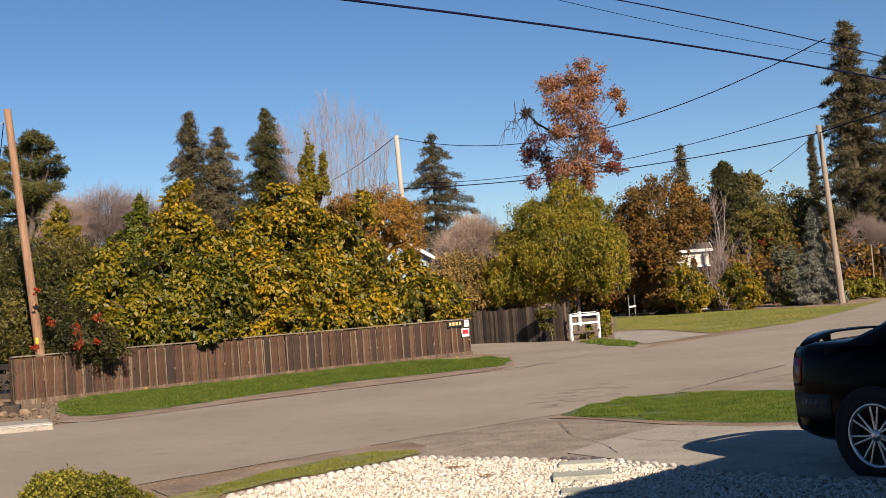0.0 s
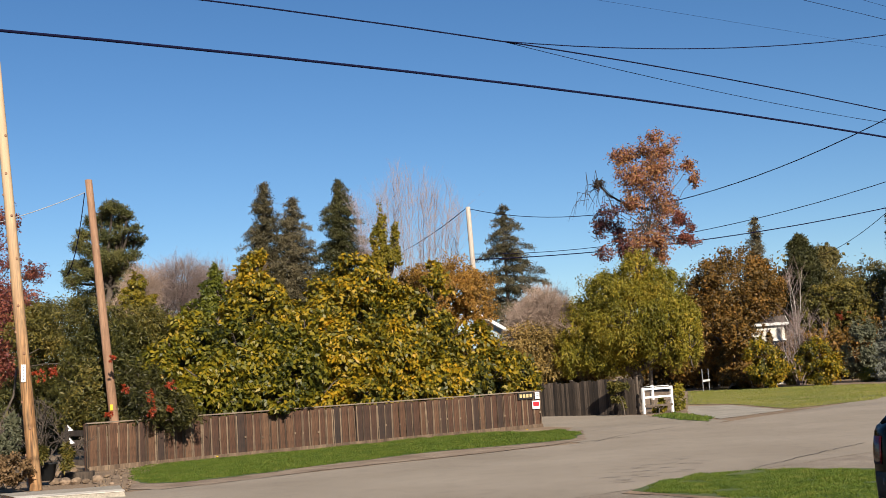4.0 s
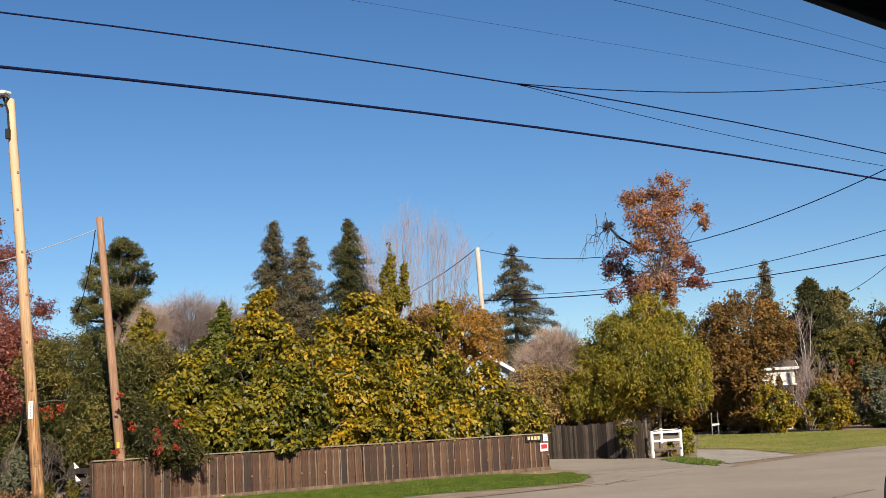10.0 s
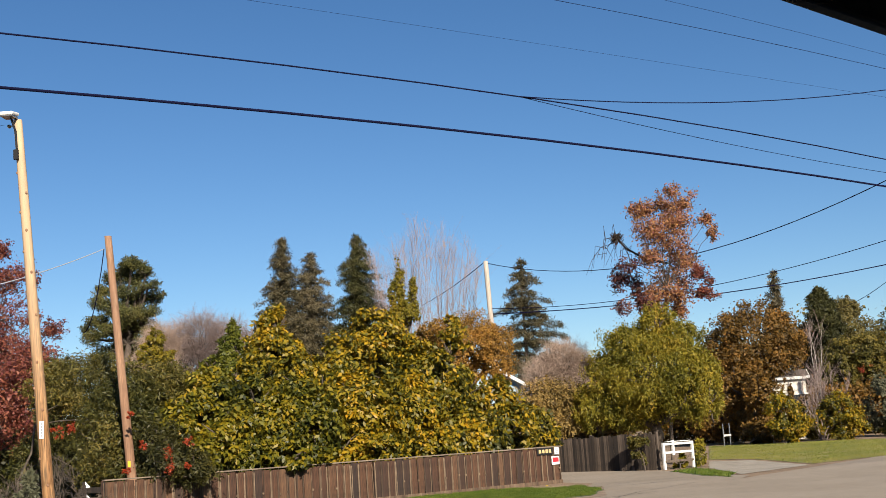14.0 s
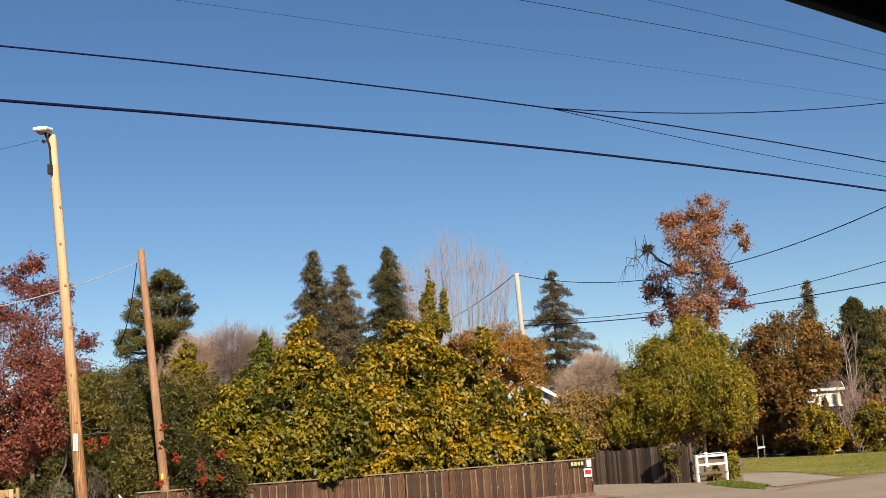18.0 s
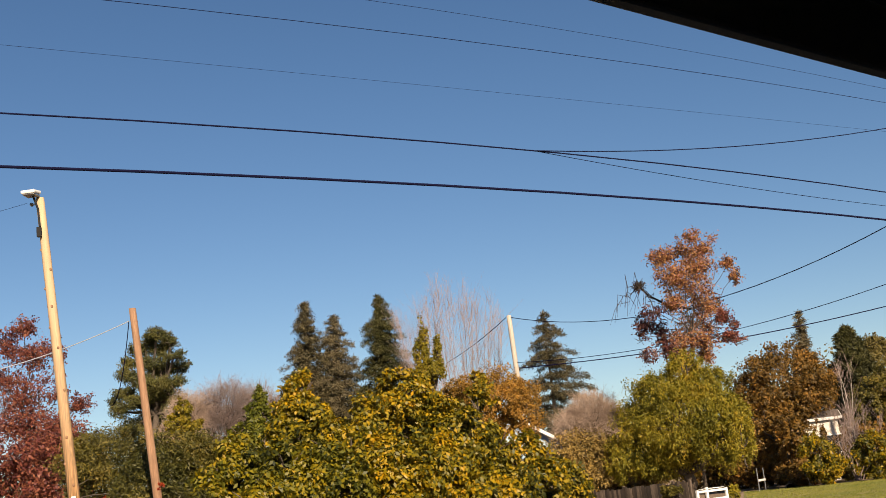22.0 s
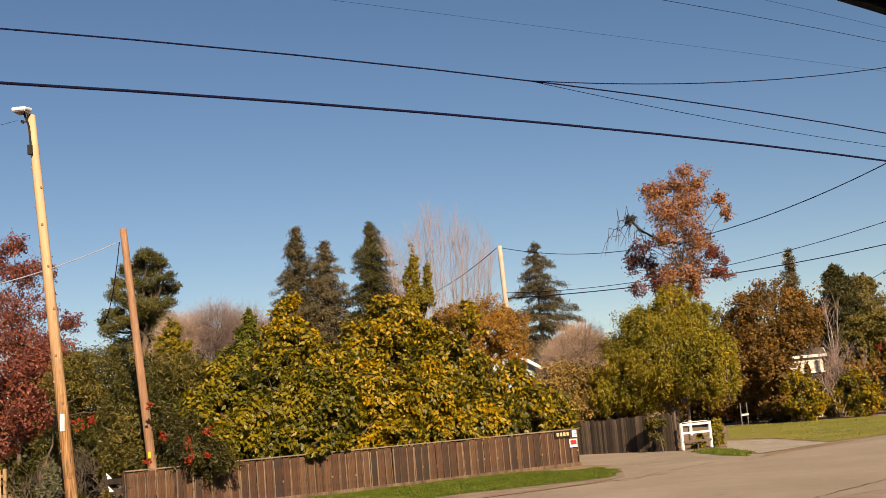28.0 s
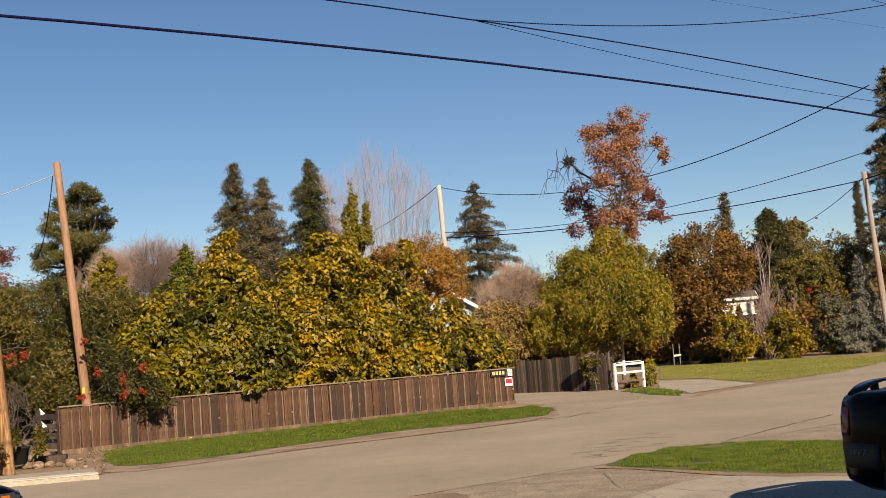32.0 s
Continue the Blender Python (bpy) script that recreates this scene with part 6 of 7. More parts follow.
def pole_lamp():
    ob = root("street_lamp", Matrix.Translation(lp), "small pale grey lamp head on the pole's top", "street lamp")
    bm = bmesh.new()
    box(bm, (0.28, 0.34, 0.07), Matrix.Translation((-0.08, -0.22, 0.07)) @ Matrix.Rotation(radians(8), 4, "X"), 0.025)
    part("head", bm, MAT["white_paint"], ob)
    bm = bmesh.new()
    box(bm, (0.24, 0.28, 0.05), Matrix.Translation((-0.08, -0.22, 0.02)), 0.012)
    part("lens", bm, MAT["steel"], ob)
    part_mesh("arm", mesh_of("arm", *tubes([((-0.05, -0.2, 0.0), 0.022, (0.0, -0.1, -0.25), 0.022), ((0.0, -0.1, -0.25), 0.022, (0.02, -0.1, -0.6), 0.022)], 8), MAT["black_plastic"], True), ob)
    bm = bmesh.new()
    box(bm, (0.09, 0.07, 0.2), Matrix.Translation((0.02, -0.14, -0.72)), 0.012)
    part("ballast_box", bm, MAT["black_plastic"], ob)
    bm = bmesh.new()
    lathe(bm, [(-0.05, 0.02), (-0.02, 0.035), (0.02, 0.035), (0.05, 0.02)], 12, Matrix.Translation((-0.16, -0.02, -0.12)))
    part("insulator", bm, MAT["steel"], ob)
    part_mesh("bracket", box_mesh("bracket", (0.14, 0.03, 0.03), MAT["steel"], 0.004, (-0.1, -0.02, -0.12)), ob)


pole_lamp()


def pole_tag():
    q = Vector(P1B).lerp(lp, 0.265)
    ob = root("pole_tag", Matrix.Translation(q + Vector((0.02, -0.122, 0))) @ Matrix.Rotation(radians(2), 4, "Y"), "narrow white plate with dark marks on the lamp pole", "sign")
    part_mesh("panel", box_mesh("panel", (0.085, 0.01, 0.32), MAT["sign_white"], 0.003), ob)
    for k in range(5):
        part_mesh("bar", box_mesh("bar", (0.022, 0.005, 0.036), MAT["steel"], 0.001, (0, -0.006, -0.11 + k * 0.055)), ob)


pole_tag()

# ---- kerb, rocks and garden at the lamp pole ----
KA, KB = Vector((*(-10.69, 18.94), 0)), Vector((*(-6.46, 19.76), 0))


def kerb():
    """A low concrete kerb with a worn white band on its top and a bevelled end."""
    d = KB - KA
    ln = d.length
    m = Matrix.Translation(KA) @ Matrix.Rotation(math.atan2(d.y, d.x), 4, "Z")

    def wedge(name, x0, x1, cut, y0, y1, z0, z1, mat, parent=None):
        bm = bmesh.new()
        lo = [bm.verts.new(p) for p in ((x0, y0, z0), (x1, y0, z0), (x1 - cut, y1, z0), (x0, y1, z0))]
        hi = [bm.verts.new(p) for p in ((x0, y0 + 0.015, z1), (x1 - 0.05, y0 + 0.015, z1), (x1 - cut - 0.05, y1, z1), (x0, y1, z1))]
        bm.faces.new(hi)
        bm.faces.new(lo[::-1])
        for k in range(4):
            bm.faces.new((lo[k], lo[(k + 1) % 4], hi[(k + 1) % 4], hi[k]))
        bmesh.ops.recalc_face_normals(bm, faces=bm.faces[:])
        bmesh.ops.bevel(bm, geom=bm.edges[:], offset=min(0.012, (z1 - z0) * 0.3), segments=2, affect="EDGES")
        return part(name, bm, mat, parent)

    ob = wedge("kerb", 0, ln, 0.25, 0.0, 1.5, -0.1, 0.085, MAT["concrete"])
    ob.matrix_world = m
    tagged(ob, "low concrete kerb and pad with a worn white band, ending at the verge", "kerb", kind="structure")
    wedge("paint_band", 0.0, ln - 0.02, 0.09, 0.012, 0.5, 0.08, 0.09, MAT["road_white"], ob)


kerb()


def rock(at, r, seed):
    bm = bmesh.new()
    bmesh.ops.create_icosphere(bm, subdivisions=2, radius=r)
    for v in bm.verts:
        v.co *= 1 + 0.3 * noise.noise(v.co / r * 1.4 + Vector((seed * 7.1, 0, 0)))
        v.co.z *= 0.72
    ob = tagged(part("rock", bm, MAT["rock"]), "rounded tan garden rock behind the kerb", "rock", "garden rocks")
    ob.matrix_world = pose(at[0], at[1], r * 0.45 + (0.085 if at[1] < 22.6 else 0), 0, 0, seed * 40)


for k, (at, r) in enumerate((((-9.14, 23.61), 0.1), ((-8.89, 23.46), 0.12), ((-8.66, 23.45), 0.11), ((-8.49, 23.48), 0.08), ((-8.31, 23.62), 0.12), ((-9.91, 25.90), 0.13), ((-10.16, 27.33), 0.12), ((-8.49, 24.69), 0.07), ((-10.09, 23.29), 0.14), ((-9.61, 22.90), 0.09), ((-8.80, 26.41), 0.05), ((-7.68, 22.62), 0.05), ((-9.02, 25.32), 0.07))):
    rock(at, r, k + 1)
leafy_tree("dry_shrub", "low dry brown shrub behind the kerb", "shrub", (-10.77, 25.13), [(-9.35, 21.85, 0.41, 0.51, 0.26), (-9.98, 21.85, 0.49, 0.51, 0.30)], 9000, 0.06, "leaf_dry", trunk_r=0.03, group="shrubs")
leafy_tree("garden_shrub", "grey-green leggy garden shrub behind the lamp pole", "shrub", (-11.50, 27.09), [(-9.77, 23.13, 0.87, 0.17, 0.28), (-9.98, 23.13, 0.56, 0.26, 0.21)], 2500, 0.06, "leaf_grey", trunk_r=0.03, group="shrubs")
leafy_tree("garden_shrub", "olive-green strappy plant beside the fence end", "shrub", (-9.65, 25.43), [(-8.96, 23.77, 0.48, 0.14, 0.22), (-9.20, 23.13, 0.55, 0.07, 0.24)], 1500, 0.1, "leaf_olive", trunk_r=0.03, group="shrubs", aspect=0.25)
bare_tree("bare_shrub", "bare grey twiggy shrub behind the kerb", (-9.95, 25.04), 1.9, 1.0, "bark", 5, 4, "shrubs", 0.55, 0.025, 0.006, 21, 3, "shrub")
bare_tree("bare_shrub", "bare brown twiggy shrub by the lamp pole", (-11.89, 26.56), 2.2, 1.2, "bark", 5, 4, "shrubs", 0.55, 0.025, 0.006, 22, 3, "shrub")
leafy_tree("red_hedge", "russet-leaved hedge below the red sweetgum", "shrub", (-18.50, 39.07), [(-18.58, 38.43, 4.27, 1.07, 1.07), (-17.01, 39.72, 4.37, 1.29, 0.83), (-20.14, 38.43, 4.22, 1.25, 1.25), (-15.77, 37.22, 3.59, 1.21, 1.38), (-18.63, 39.79, 3.51, 0.92, 0.92), (-17.74, 39.79, 4.11, 0.74, 0.92), (-18.14, 38.51, 2.27, 1.07, 0.71)], 36000, 0.12, "leaf_red", trunk_r=0.03, group="shrubs", clump=0.2, per=24, gaps=0.26)


def pot(at, r0, r1, h):
    bm = bmesh.new()
    lathe(bm, [(0.0, 0.001), (0.0, r0), (h * 0.9, r1), (h * 0.9, r1 * 1.08), (h, r1 * 1.08), (h, r1 * 0.92), (h * 0.8, r1 * 0.85), (h * 0.8, 0.001)], 20, Matrix.Rotation(radians(90), 4, "X"))
    bmesh.ops.recalc_face_normals(bm, faces=bm.faces[:])
    ob = tagged(part("plant_pot", bm, MAT["black_plastic"]), "black plastic plant pot behind the kerb", "plant pot", "plant pots")
    ob.matrix_world = pose(at[0], at[1], 0.09)


def trough(at, w, d, h, turn):
    ob = root("planter_trough", pose(at[0], at[1], 0.0, 0, 0, turn), "dark weathered planter trough with soil beside the fence end", "planter")
    for name, size, off in (("side", (w, 0.03, h), (0, -d / 2, h / 2)), ("side", (w, 0.03, h), (0, d / 2, h / 2)), ("end", (0.03, d - 0.03, h), (-w / 2 + 0.015, 0, h / 2)), ("end", (0.03, d - 0.03, h), (w / 2 - 0.015, 0, h / 2))):
        part_mesh(name, box_mesh(name, size, MAT["dark_wood"], 0.006, off), ob)
    part_mesh("soil", box_mesh("soil", (w - 0.06, d - 0.03, h * 0.8), MAT["bark"], 0.01, (0, 0, h * 0.4)), ob)


pot((-9.28, 23.57), 0.13, 0.18, 0.34)
trough((-9.06, 24.63), 0.62, 0.3, 0.16, 12)
leafy_tree("cactus_shrub", "grey-green prickly shrub with pale flowers behind the lamp pole", "shrub", (-10.93, 25.66), [(-10.09, 23.90, 1.22, 0.10, 0.22), (-10.21, 23.90, 0.86, 0.17, 0.24)], 1500, 0.11, "leaf_grey", trunk_r=0.03, group="shrubs", aspect=0.6, droop=-0.6)
leafy_tree("evergreen_shrub", "deep dark evergreen undergrowth behind the rail fence", "shrub", (-12.28, 31.91), [(-15.09, 39.78, 0.76, 0.92, 0.74), (-15.72, 38.50, 0.66, 0.98, 0.89), (-13.39, 30.82, 1.03, 0.71, 0.64)], 9000, 0.16, "leaf_yew", trunk_r=0.03, group="shrubs", aspect=0.3)


def side_rails():
    a, b = Vector((*FENCE_A, 0)), Vector((*(-10.50, 27.91), 0))
    d = b - a
    ob = root("rail_fence", Matrix.Translation(a) @ Matrix.Rotation(math.atan2(d.y, d.x), 4, "Z"), "old grey horizontal rail fence joining the board fence", "fence")
    ln = max(d.length, 0.8)
    for x in (0.03, ln):
        part_mesh("post", box_mesh("post", (0.08, 0.08, 1.05), MAT["dark_wood"], 0.008, (x, 0, 0.525)), ob)
    for z in (0.2, 0.42, 0.64, 0.86):
        part_mesh("rail", box_mesh("rail", (ln, 0.03, 0.13), MAT["dark_wood"], 0.006, (ln / 2, -0.05, z)), ob)


side_rails()
for px in ((-9.89, 26.46, 1.02), (-9.86, 26.46, 0.74)):
    bm = bmesh.new()
    v = [bm.verts.new(c) for c in ((-0.05, 0, 0.07), (-0.03, 0, -0.07), (0.07, 0, -0.06), (-0.05, 0.012, 0.07), (-0.03, 0.012, -0.07), (0.07, 0.012, -0.06))]
    for f in ((0, 1, 2), (5, 4, 3), (0, 3, 4, 1), (1, 4, 5, 2), (2, 5, 3, 0)):
        bm.faces.new([v[i] for i in f])
    ob = tagged(part("pennant", bm, MAT["sign_white"]), "small white triangular pennant on the rail fence", "pennant", "pennants")
    ob.location = px


def berries(name, lobes, n, label):
    p, face = crown_points(lobes, n, 0.25, 0.7, 40)
    return tagged(part_mesh(name, mesh_of(name, *leaves(p, 0.028, 0.8), MAT["berry"])), label, "berries", kind="stuff")


berries("berry_cluster", [(-8.34, 27.36, 1.41, 0.13, 0.33)], 300, "hanging cluster of orange-red firethorn berries")
berries("berry_cluster", [(-9.50, 28.25, 2.52, 0.09, 0.09), (-9.21, 28.25, 1.81, 0.09, 0.10), (-9.51, 28.00, 1.26, 0.10, 0.10), (-7.97, 27.74, 1.82, 0.10, 0.09), (-8.01, 27.74, 1.29, 0.06, 0.06)], 200, "scattered orange-red firethorn berries")
berries("berry_cluster", [(-10.75, 26.98, 2.19, 0.15, 0.15), (-10.42, 26.98, 2.29, 0.10, 0.17)], 300, "orange-red berries beside the lamp pole")
berries("red_leaves", [(18.34, 69.25, 3.82, 0.45, 0.29)], 500, "patch of bright orange-red leaves behind the lawn")


# ---- houses ----
def small_house(name, label, at, turn, w, d, h, rise, wall, over=0.35):
    """A gabled house: the gable ends face its x axis."""
    ob = root(name, pose(at[0], at[1], 0, 0, 0, turn), label, "house", "houses")
    bm = bmesh.new()
    pts = [(-d / 2, 0), (d / 2, 0), (d / 2, h), (0, h + rise), (-d / 2, h)]
    ra = [bm.verts.new((-w / 2, y, z)) for y, z in pts]
    rb = [bm.verts.new((w / 2, y, z)) for y, z in pts]
    bm.faces.new(ra[::-1])
    bm.faces.new(rb)
    for i in range(5):
        j = (i + 1) % 5
        bm.faces.new((ra[i], ra[j], rb[j], rb[i]))
    part("wall", bm, MAT[wall], ob)
    sl = math.atan2(rise, d / 2)
    ln = math.hypot(rise, d / 2) + over
    for s in (-1, 1):
        bm = bmesh.new()
        m = Matrix.Translation((0, 0, h + rise + 0.05)) @ Matrix.Rotation(-s * sl, 4, "X") @ Matrix.Translation((0, s * ln / 2, 0))
        box(bm, (w + 2 * over, ln, 0.12), m, 0.01)
        rf = part("roof", bm, MAT["roof_shingle"], ob)
        for e in (-1, 1):
            bm = bmesh.new()
            box(bm, (0.04, ln, 0.14), m @ Matrix.Translation((e * (w / 2 + over + 0.02), 0, -0.03)), 0.006)
            part("fascia", bm, MAT["white_paint"], rf)
        bm = bmesh.new()
        box(bm, (w + 2 * over, 0.04, 0.18), m @ Matrix.Translation((0, s * (ln / 2 + 0.02), -0.03)), 0.006)
        part("fascia", bm, MAT["white_paint"], rf)
    for k in range(3):
        x = -w / 2 + (k + 0.7) * w / 3.4
        win = part_mesh("window", box_mesh("window", (1.1, 0.05, 1.1), MAT["window_glass"], 0.01, (x, -d / 2 - 0.005, h * 0.58)), ob)
        for zz in (-0.58, 0.58):
            part_mesh("frame", box_mesh("frame", (1.3, 0.08, 0.09), MAT["white_paint"], 0.006, (x, -d / 2 - 0.02, h * 0.58 + zz)), win)
    return ob


small_house("cream_house", "low pale cream house with a shallow brown roof behind shrubs", (16.45, 83.2), -8, 2.7, 4.0, 3.95, 0.45, "cream_wall", 0.25)
leafy_tree("shrub", "olive-brown shrub against the cream house", "shrub", (15.75, 79.00), [(15.85, 79.00, 3.00, 0.48, 0.81), (15.50, 79.00, 1.85, 0.81, 1.10), (14.25, 79.00, 2.31, 0.59, 1.47), (16.99, 79.00, 2.11, 0.51, 0.81)], 7000, 0.13, "leaf_brown", trunk_r=0.05, group="shrubs", gaps=0.1)
small_house("blue_house", "pale blue gabled house with white bargeboards behind the golden trees", (-2.48, 59.64), 88, 6.0, 5.6, 3.3, 1.75, "blue_wall")
small_house("white_house", "far white house beyond the road pole", (33.00, 112.74), 10, 5.0, 5.0, 5.6, 1.2, "cream_wall")


# ---- posts along the lawn ----
def stake(at, h, mat, label, r=0.035):
    bm = bmesh.new()
    box(bm, (2 * r, 2 * r, h), Matrix.Translation((0, 0, h / 2)), 0.008)
    ob = tagged(part("post", bm, MAT[mat]), label, "post", "lawn posts")
    ob.matrix_world = pose(*at, 0, 0, rng.normal() * 1.5, rng.uniform(0, 90))


for at in ((12.78, 78.41), (13.02, 76.24), (13.54, 75.97), (13.76, 73.93), (14.26, 73.69), (14.44, 71.87)):
    stake(at, 0.95, "bark_pale", "thin pale grey post under the trees", 0.028)
for at, h in (((26.36, 86.24), 1.05), ((23.30, 74.61), 0.85), ((29.12, 85.99), 1.3), ((39.00, 109.80), 1.4)):
    stake(at, h, "pole_mid", "grey-brown wooden garden post beside the road", 0.055)
stake((26.91, 76.94), 3.4, "pole_mid", "tall slim grey-brown post in the road garden", 0.035)


def goal_frame():
    a, b = Vector((*(10.66, 72.31), 0)), Vector((*(12.08, 75.89), 0))
    d = b - a
    ob = root("bar_frame", Matrix.Translation(a) @ Matrix.Rotation(math.atan2(d.y, d.x), 4, "Z"), "low white crossbar between two thin grey posts", "frame")
    ln = min(d.length, 1.6)
    for x in (0, ln):
        part_mesh("post", box_mesh("post", (0.05, 0.05, 1.3), MAT["steel"], 0.006, (x, 0, 0.65)), ob)
    part_mesh("crossbar", box_mesh("crossbar", (ln, 0.05, 0.12), MAT["white_paint"], 0.006, (ln / 2, -0.05, 0.62)), ob)


goal_frame()
for l, mt, lab in (((26.63, 76.94, 0.69, 1.14, 0.64), "leaf_lime", "green strappy garden plants beside the road"), ((25.26, 76.94, 0.58, 0.54, 0.54), "leaf_lime", "yellow-green garden plants by the road pole"), ((26.02, 78.22, 1.48, 0.51, 0.36), "leaf_orange", "rounded rust-brown shrub in the road garden")):
    leafy_tree("garden_plant", lab, "plant", (l[0], l[1]), [l, (l[0] + l[3] * 0.5, l[1], max(0.4, l[2] - l[4] * 0.5), l[3] * 0.7, l[4] * 0.6)], 4500, 0.2, mt, trunk_r=0.04, group="shrubs")

# stands in for a dark hedge band, its shade put into the wood colour
board_fence("shade_fence", "tall board fence, near-black for shade, standing in for the hedge behind the road garden", (25.15, 80.78), (33.30, 84.62), 3.0, 0.2, "hedge_shade")


def lantern():
    p = (25.76, 71.81, 1.92)
    ob = root("lamp_post", Matrix.Translation((p[0], p[1], 0)), "black garden lantern on a slim post", "lamp post")
    part_mesh("pole", mesh_of("pole", *tubes([((0, 0, 0), 0.05, (0, 0, p[2] + 0.6), 0.035)], 10), MAT["black_plastic"], True), ob)
    bm = bmesh.new()
    lathe(bm, [(0, 0.05), (0.05, 0.12), (0.4, 0.18), (0.42, 0.24), (0.6, 0.03)], 12, Matrix.Translation((0, 0, p[2] + 0.6)) @ Matrix.Rotation(radians(90), 4, "X"))
    part("lantern", bm, MAT["black_plastic"], ob)


lantern()


# ---- small things on the verge ----
def dandelion(at):
    ob = root("dandelion", Matrix.Translation((at[0], at[1], 0)), "single yellow dandelion flower in the grass", "flower", "dandelions")
    part_mesh("stem", mesh_of("stem", *tubes([((0, 0, 0), 0.005, (0.01, 0, 0.13), 0.004)], 5), MAT["grass"]), ob)
    bm = bmesh.new()
    lathe(bm, [(0.0, 0.004), (0.008, 0.022), (0.02, 0.03), (0.03, 0.022), (0.034, 0.002)], 12, Matrix.Translation((0.01, 0, 0.125)) @ Matrix.Rotation(radians(90), 4, "X"))
    part("head", bm, MAT["flower"], ob)


MAT["flower"] = plain("flower", (0.602, 0.4128, 0.0172), 0.6)
for at in ((-7.01, 27.89), (0.11, 32.25)):
    dandelion(at)


# ---- beyond the lamp pole: neighbour's roof, fence and plants ----
def dish_house():
    ob = root("grey_house", pose(*(-28.49, 51.31), 0, 0, 0, 20), "low grey house with a dark roof and a satellite dish", "house", "houses")
    part_mesh("wall", box_mesh("wall", (7.0, 5.0, 2.7), MAT["steel_wall"], 0.02, (-1.2, 2.5, 1.35)), ob)
    bm = bmesh.new()
    box(bm, (7.8, 3.3, 0.12), Matrix.Translation((-1.2, 1.0, 3.15)) @ Matrix.Rotation(radians(22), 4, "X"), 0.02)
    part("roof", bm, MAT["roof_dark"], ob)
    bm = bmesh.new()
    lathe(bm, [(0.0, 0.02), (0.02, 0.2), (0.07, 0.36), (0.12, 0.45), (0.10, 0.45), (0.04, 0.34)], 24, Matrix.Translation((1.5, -0.4, 3.0)) @ Matrix.Rotation(radians(-150), 4, "Z") @ Matrix.Rotation(radians(-30), 4, "X"))
    dish = part("satellite_dish", bm, MAT["pole_grey"], ob, "grey satellite dish")
    part_mesh("mast", mesh_of("mast", *tubes([((1.5, -0.3, 2.6), 0.03, (1.5, -0.4, 3.0), 0.03)], 8), MAT["steel"]), dish)


MAT["steel_wall"] = plain("steel_wall", (0.172, 0.1806, 0.1892), 0.8)
MAT["roof_dark"] = plain("roof_dark", (0.0516, 0.0516, 0.0559), 0.85)
MAT["tan_wood"] = surface("tan_wood", [(0.25, (0.2408, 0.1548, 0.0774)), (0.5, (0.344, 0.2322, 0.1204)), (0.75, (0.43, 0.3096, 0.172))], 1.2, 14, 0.85, 0.4, 0.4, stretch=(3, 3, 0.35), vary=0.4, dist=0.004)
dish_house()
board_fence("tan_fence", "honey-tan board fence behind the garden shrubs", (-24.42, 34.65), (-16.08, 34.65), 1.3, 0.15, "tan_wood")
leafy_tree("fan_palm", "yellow-green palm fronds beside the grey house", "palm", (-21.97, 43.62), [(-22.19, 43.62, 3.67, 0.65, 0.44), (-21.74, 43.62, 4.05, 0.53, 0.36)], 2600, 0.45, "leaf_lime", trunk_r=0.1, aspect=0.09, droop=-0.4)
MAT["white_petal"] = foliage("white_petal", [(0.258, 0.258, 0.215), (0.516, 0.4988, 0.4472), (0.645, 0.6278, 0.5848)])
leafy_tree("flowering_shrub", "shrub with clusters of white flowers under the red tree", "shrub", (-22.16, 44.91), [(-22.08, 44.91, 4.90, 0.33, 0.33)], 700, 0.14, "white_petal", trunk_r=0.04)


def nest():
    p = Vector((3.75, 49.20, 9.08))
    d = rng.normal(size=(260, 3)) * np.array([0.1, 0.1, 0.07])
    e = rng.normal(size=(260, 3)) * 0.07
    segs = [(a + e0 * 0.0, 0.012, a + e0, 0.01) for a, e0 in zip(d, e)]
    ob = tagged(part_mesh("nest", mesh_of("nest", *tubes(segs, 3), MAT["dark_wood"])), "dark twig nest in the orange sweetgum", "nest")
    ob.location = p


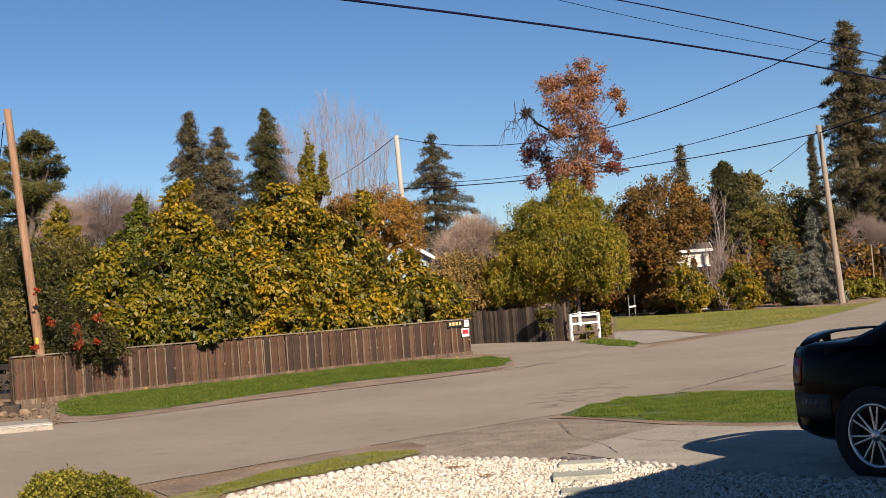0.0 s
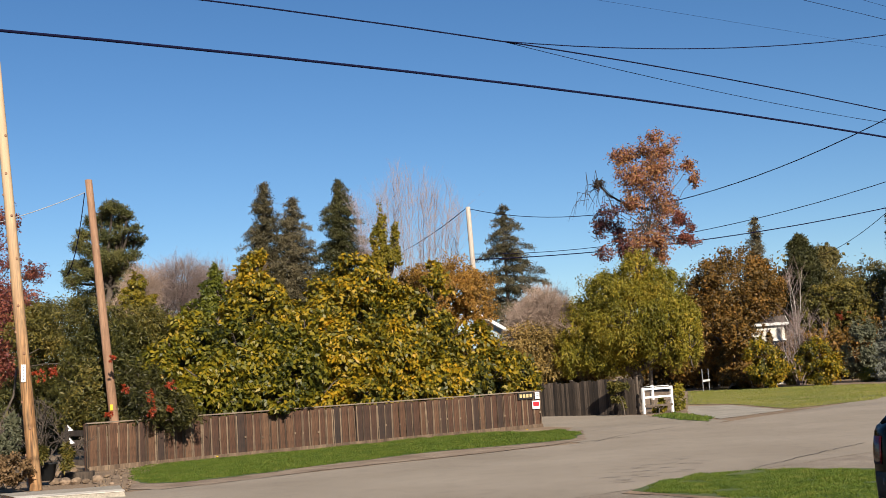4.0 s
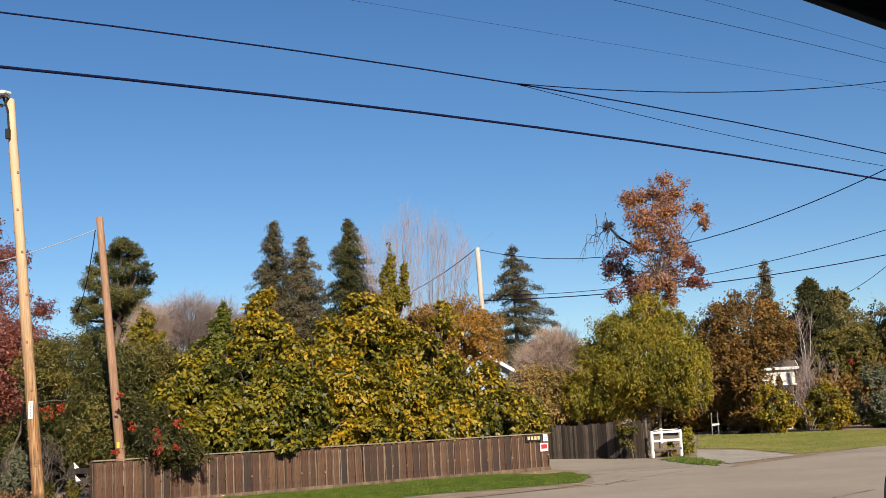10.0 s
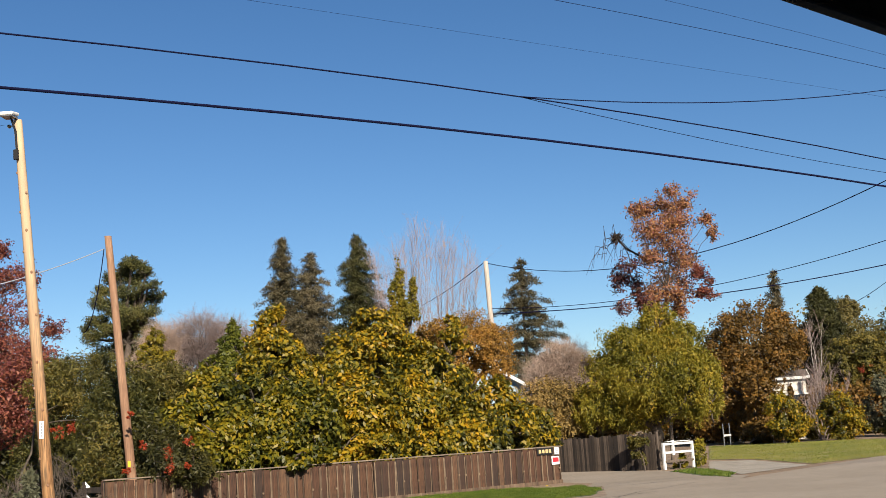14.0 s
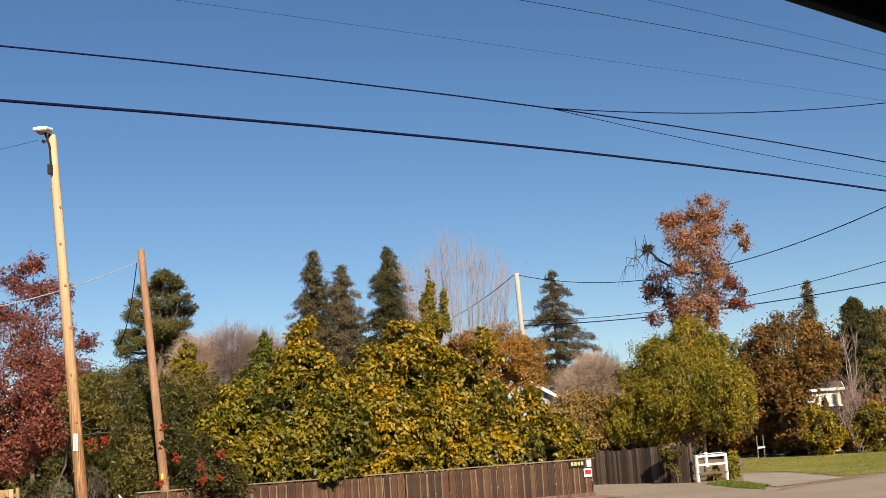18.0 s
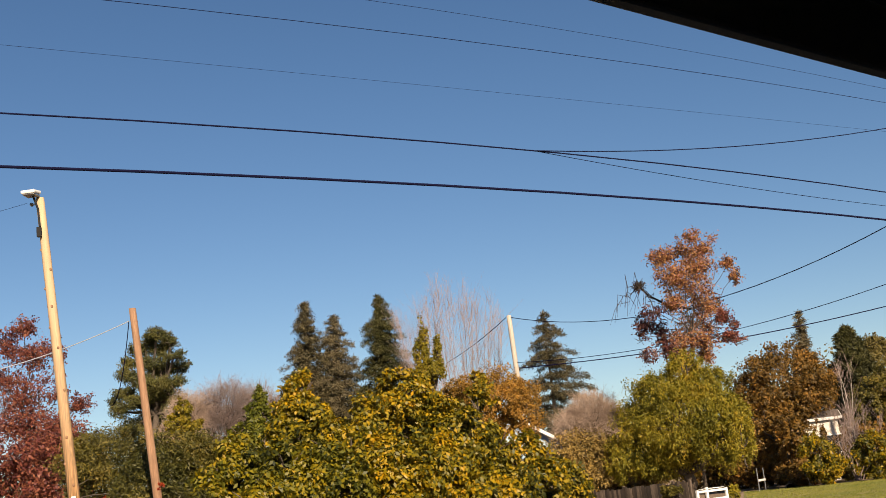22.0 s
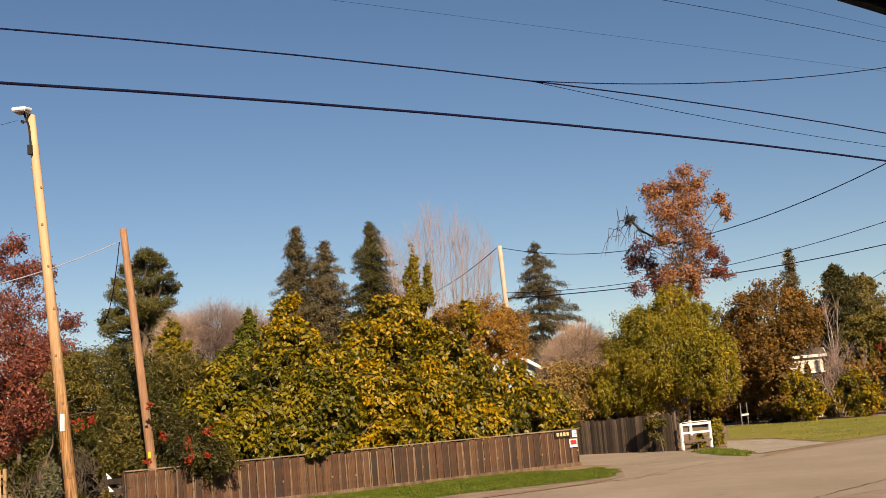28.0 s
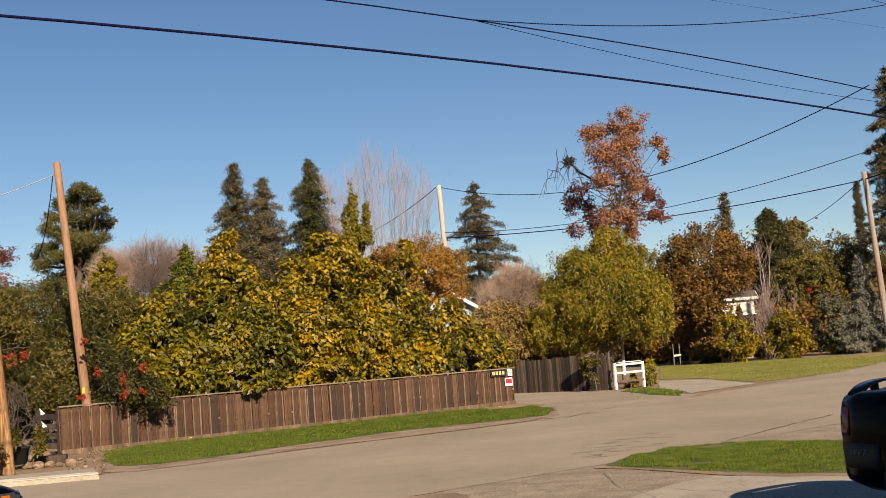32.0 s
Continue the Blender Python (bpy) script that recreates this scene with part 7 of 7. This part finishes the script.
nest()
for l, k in ((0.36, 0), (0.42, 1), (0.48, 0), (0.53, 1), (0.585, 0), (0.63, 1), (0.68, 0), (0.73, 1), (0.775, 0), (0.82, 1), (0.87, 0), (0.31, 1), (0.2, 0), (0.14, 1), (0.08, 0)):
    r = 0.118 + (0.08 - 0.118) * l
    a = radians(-90 + (-62 if k == 0 else 35) + 20 * math.sin(l * 40))
    c = (lp - Vector(P1B)) * l + Vector((math.cos(a), math.sin(a), 0)) * r
    bm = bmesh.new()
    bmesh.ops.create_icosphere(bm, subdivisions=1, radius=0.026, matrix=Matrix.Translation(c) @ Matrix.Diagonal((1, 1, 1.3, 1)))
    part("knot", bm, MAT["pole_old"], pole1)
bm = bmesh.new()
box(bm, (0.07, 0.012, 0.14), Matrix.Translation((Vector(P2T) - Vector((P2B[0], P2B[1], 0))) * 0.2 + Vector((0.01, -0.125, 0))), 0.004)
part("marker_plate", bm, MAT["flower"], pole2, "small yellow marker plate")
leafy_tree("gate_vine", "yellow-green vine climbing through the white gate", "vine", (4.59, 41.58), [(4.78, 42.86, 0.25, 0.26, 0.28), (5.50, 43.37, 0.48, 0.20, 0.60)], 2600, 0.1, "leaf_willow", trunk_r=0.02, group="shrubs")
leafy_tree("fence_vine", "straggling green vine on the dark fence", "vine", (3.45, 41.74), [(3.41, 42.35, 0.65, 0.26, 0.43), (3.20, 42.60, 0.96, 0.18, 0.24)], 1800, 0.1, "leaf_olive", trunk_r=0.02, group="shrubs")


def dry_weed(at, n, reach):
    """Withered stalks lying on the gravel."""
    segs = []
    for _ in range(n):
        az, ln = rng.uniform(0, 2 * np.pi), reach * rng.uniform(0.4, 1.0)
        p = np.array([rng.normal() * 0.03, rng.normal() * 0.03, 0.045])
        q = p + np.array([np.cos(az) * ln, np.sin(az) * ln, rng.uniform(0.0, 0.05)])
        segs += limb_segs(p, q, 0.004, 0.002, 3, 0.3)
    ob = tagged(part_mesh("dry_weed", mesh_of("dry_weed", *tubes(segs, 4), MAT["straw"])), "withered brown stalks lying in the white gravel", "weed", "dry weeds")
    ob.location = (at[0], at[1], 0)


MAT["straw"] = plain("straw", (0.258, 0.1634, 0.086), 0.9)
dry_weed((-0.05, 11.39), 14, 0.16)
dry_weed((0.22, 10.68), 10, 0.12)
dry_weed((-0.63, 11.24), 6, 0.1)
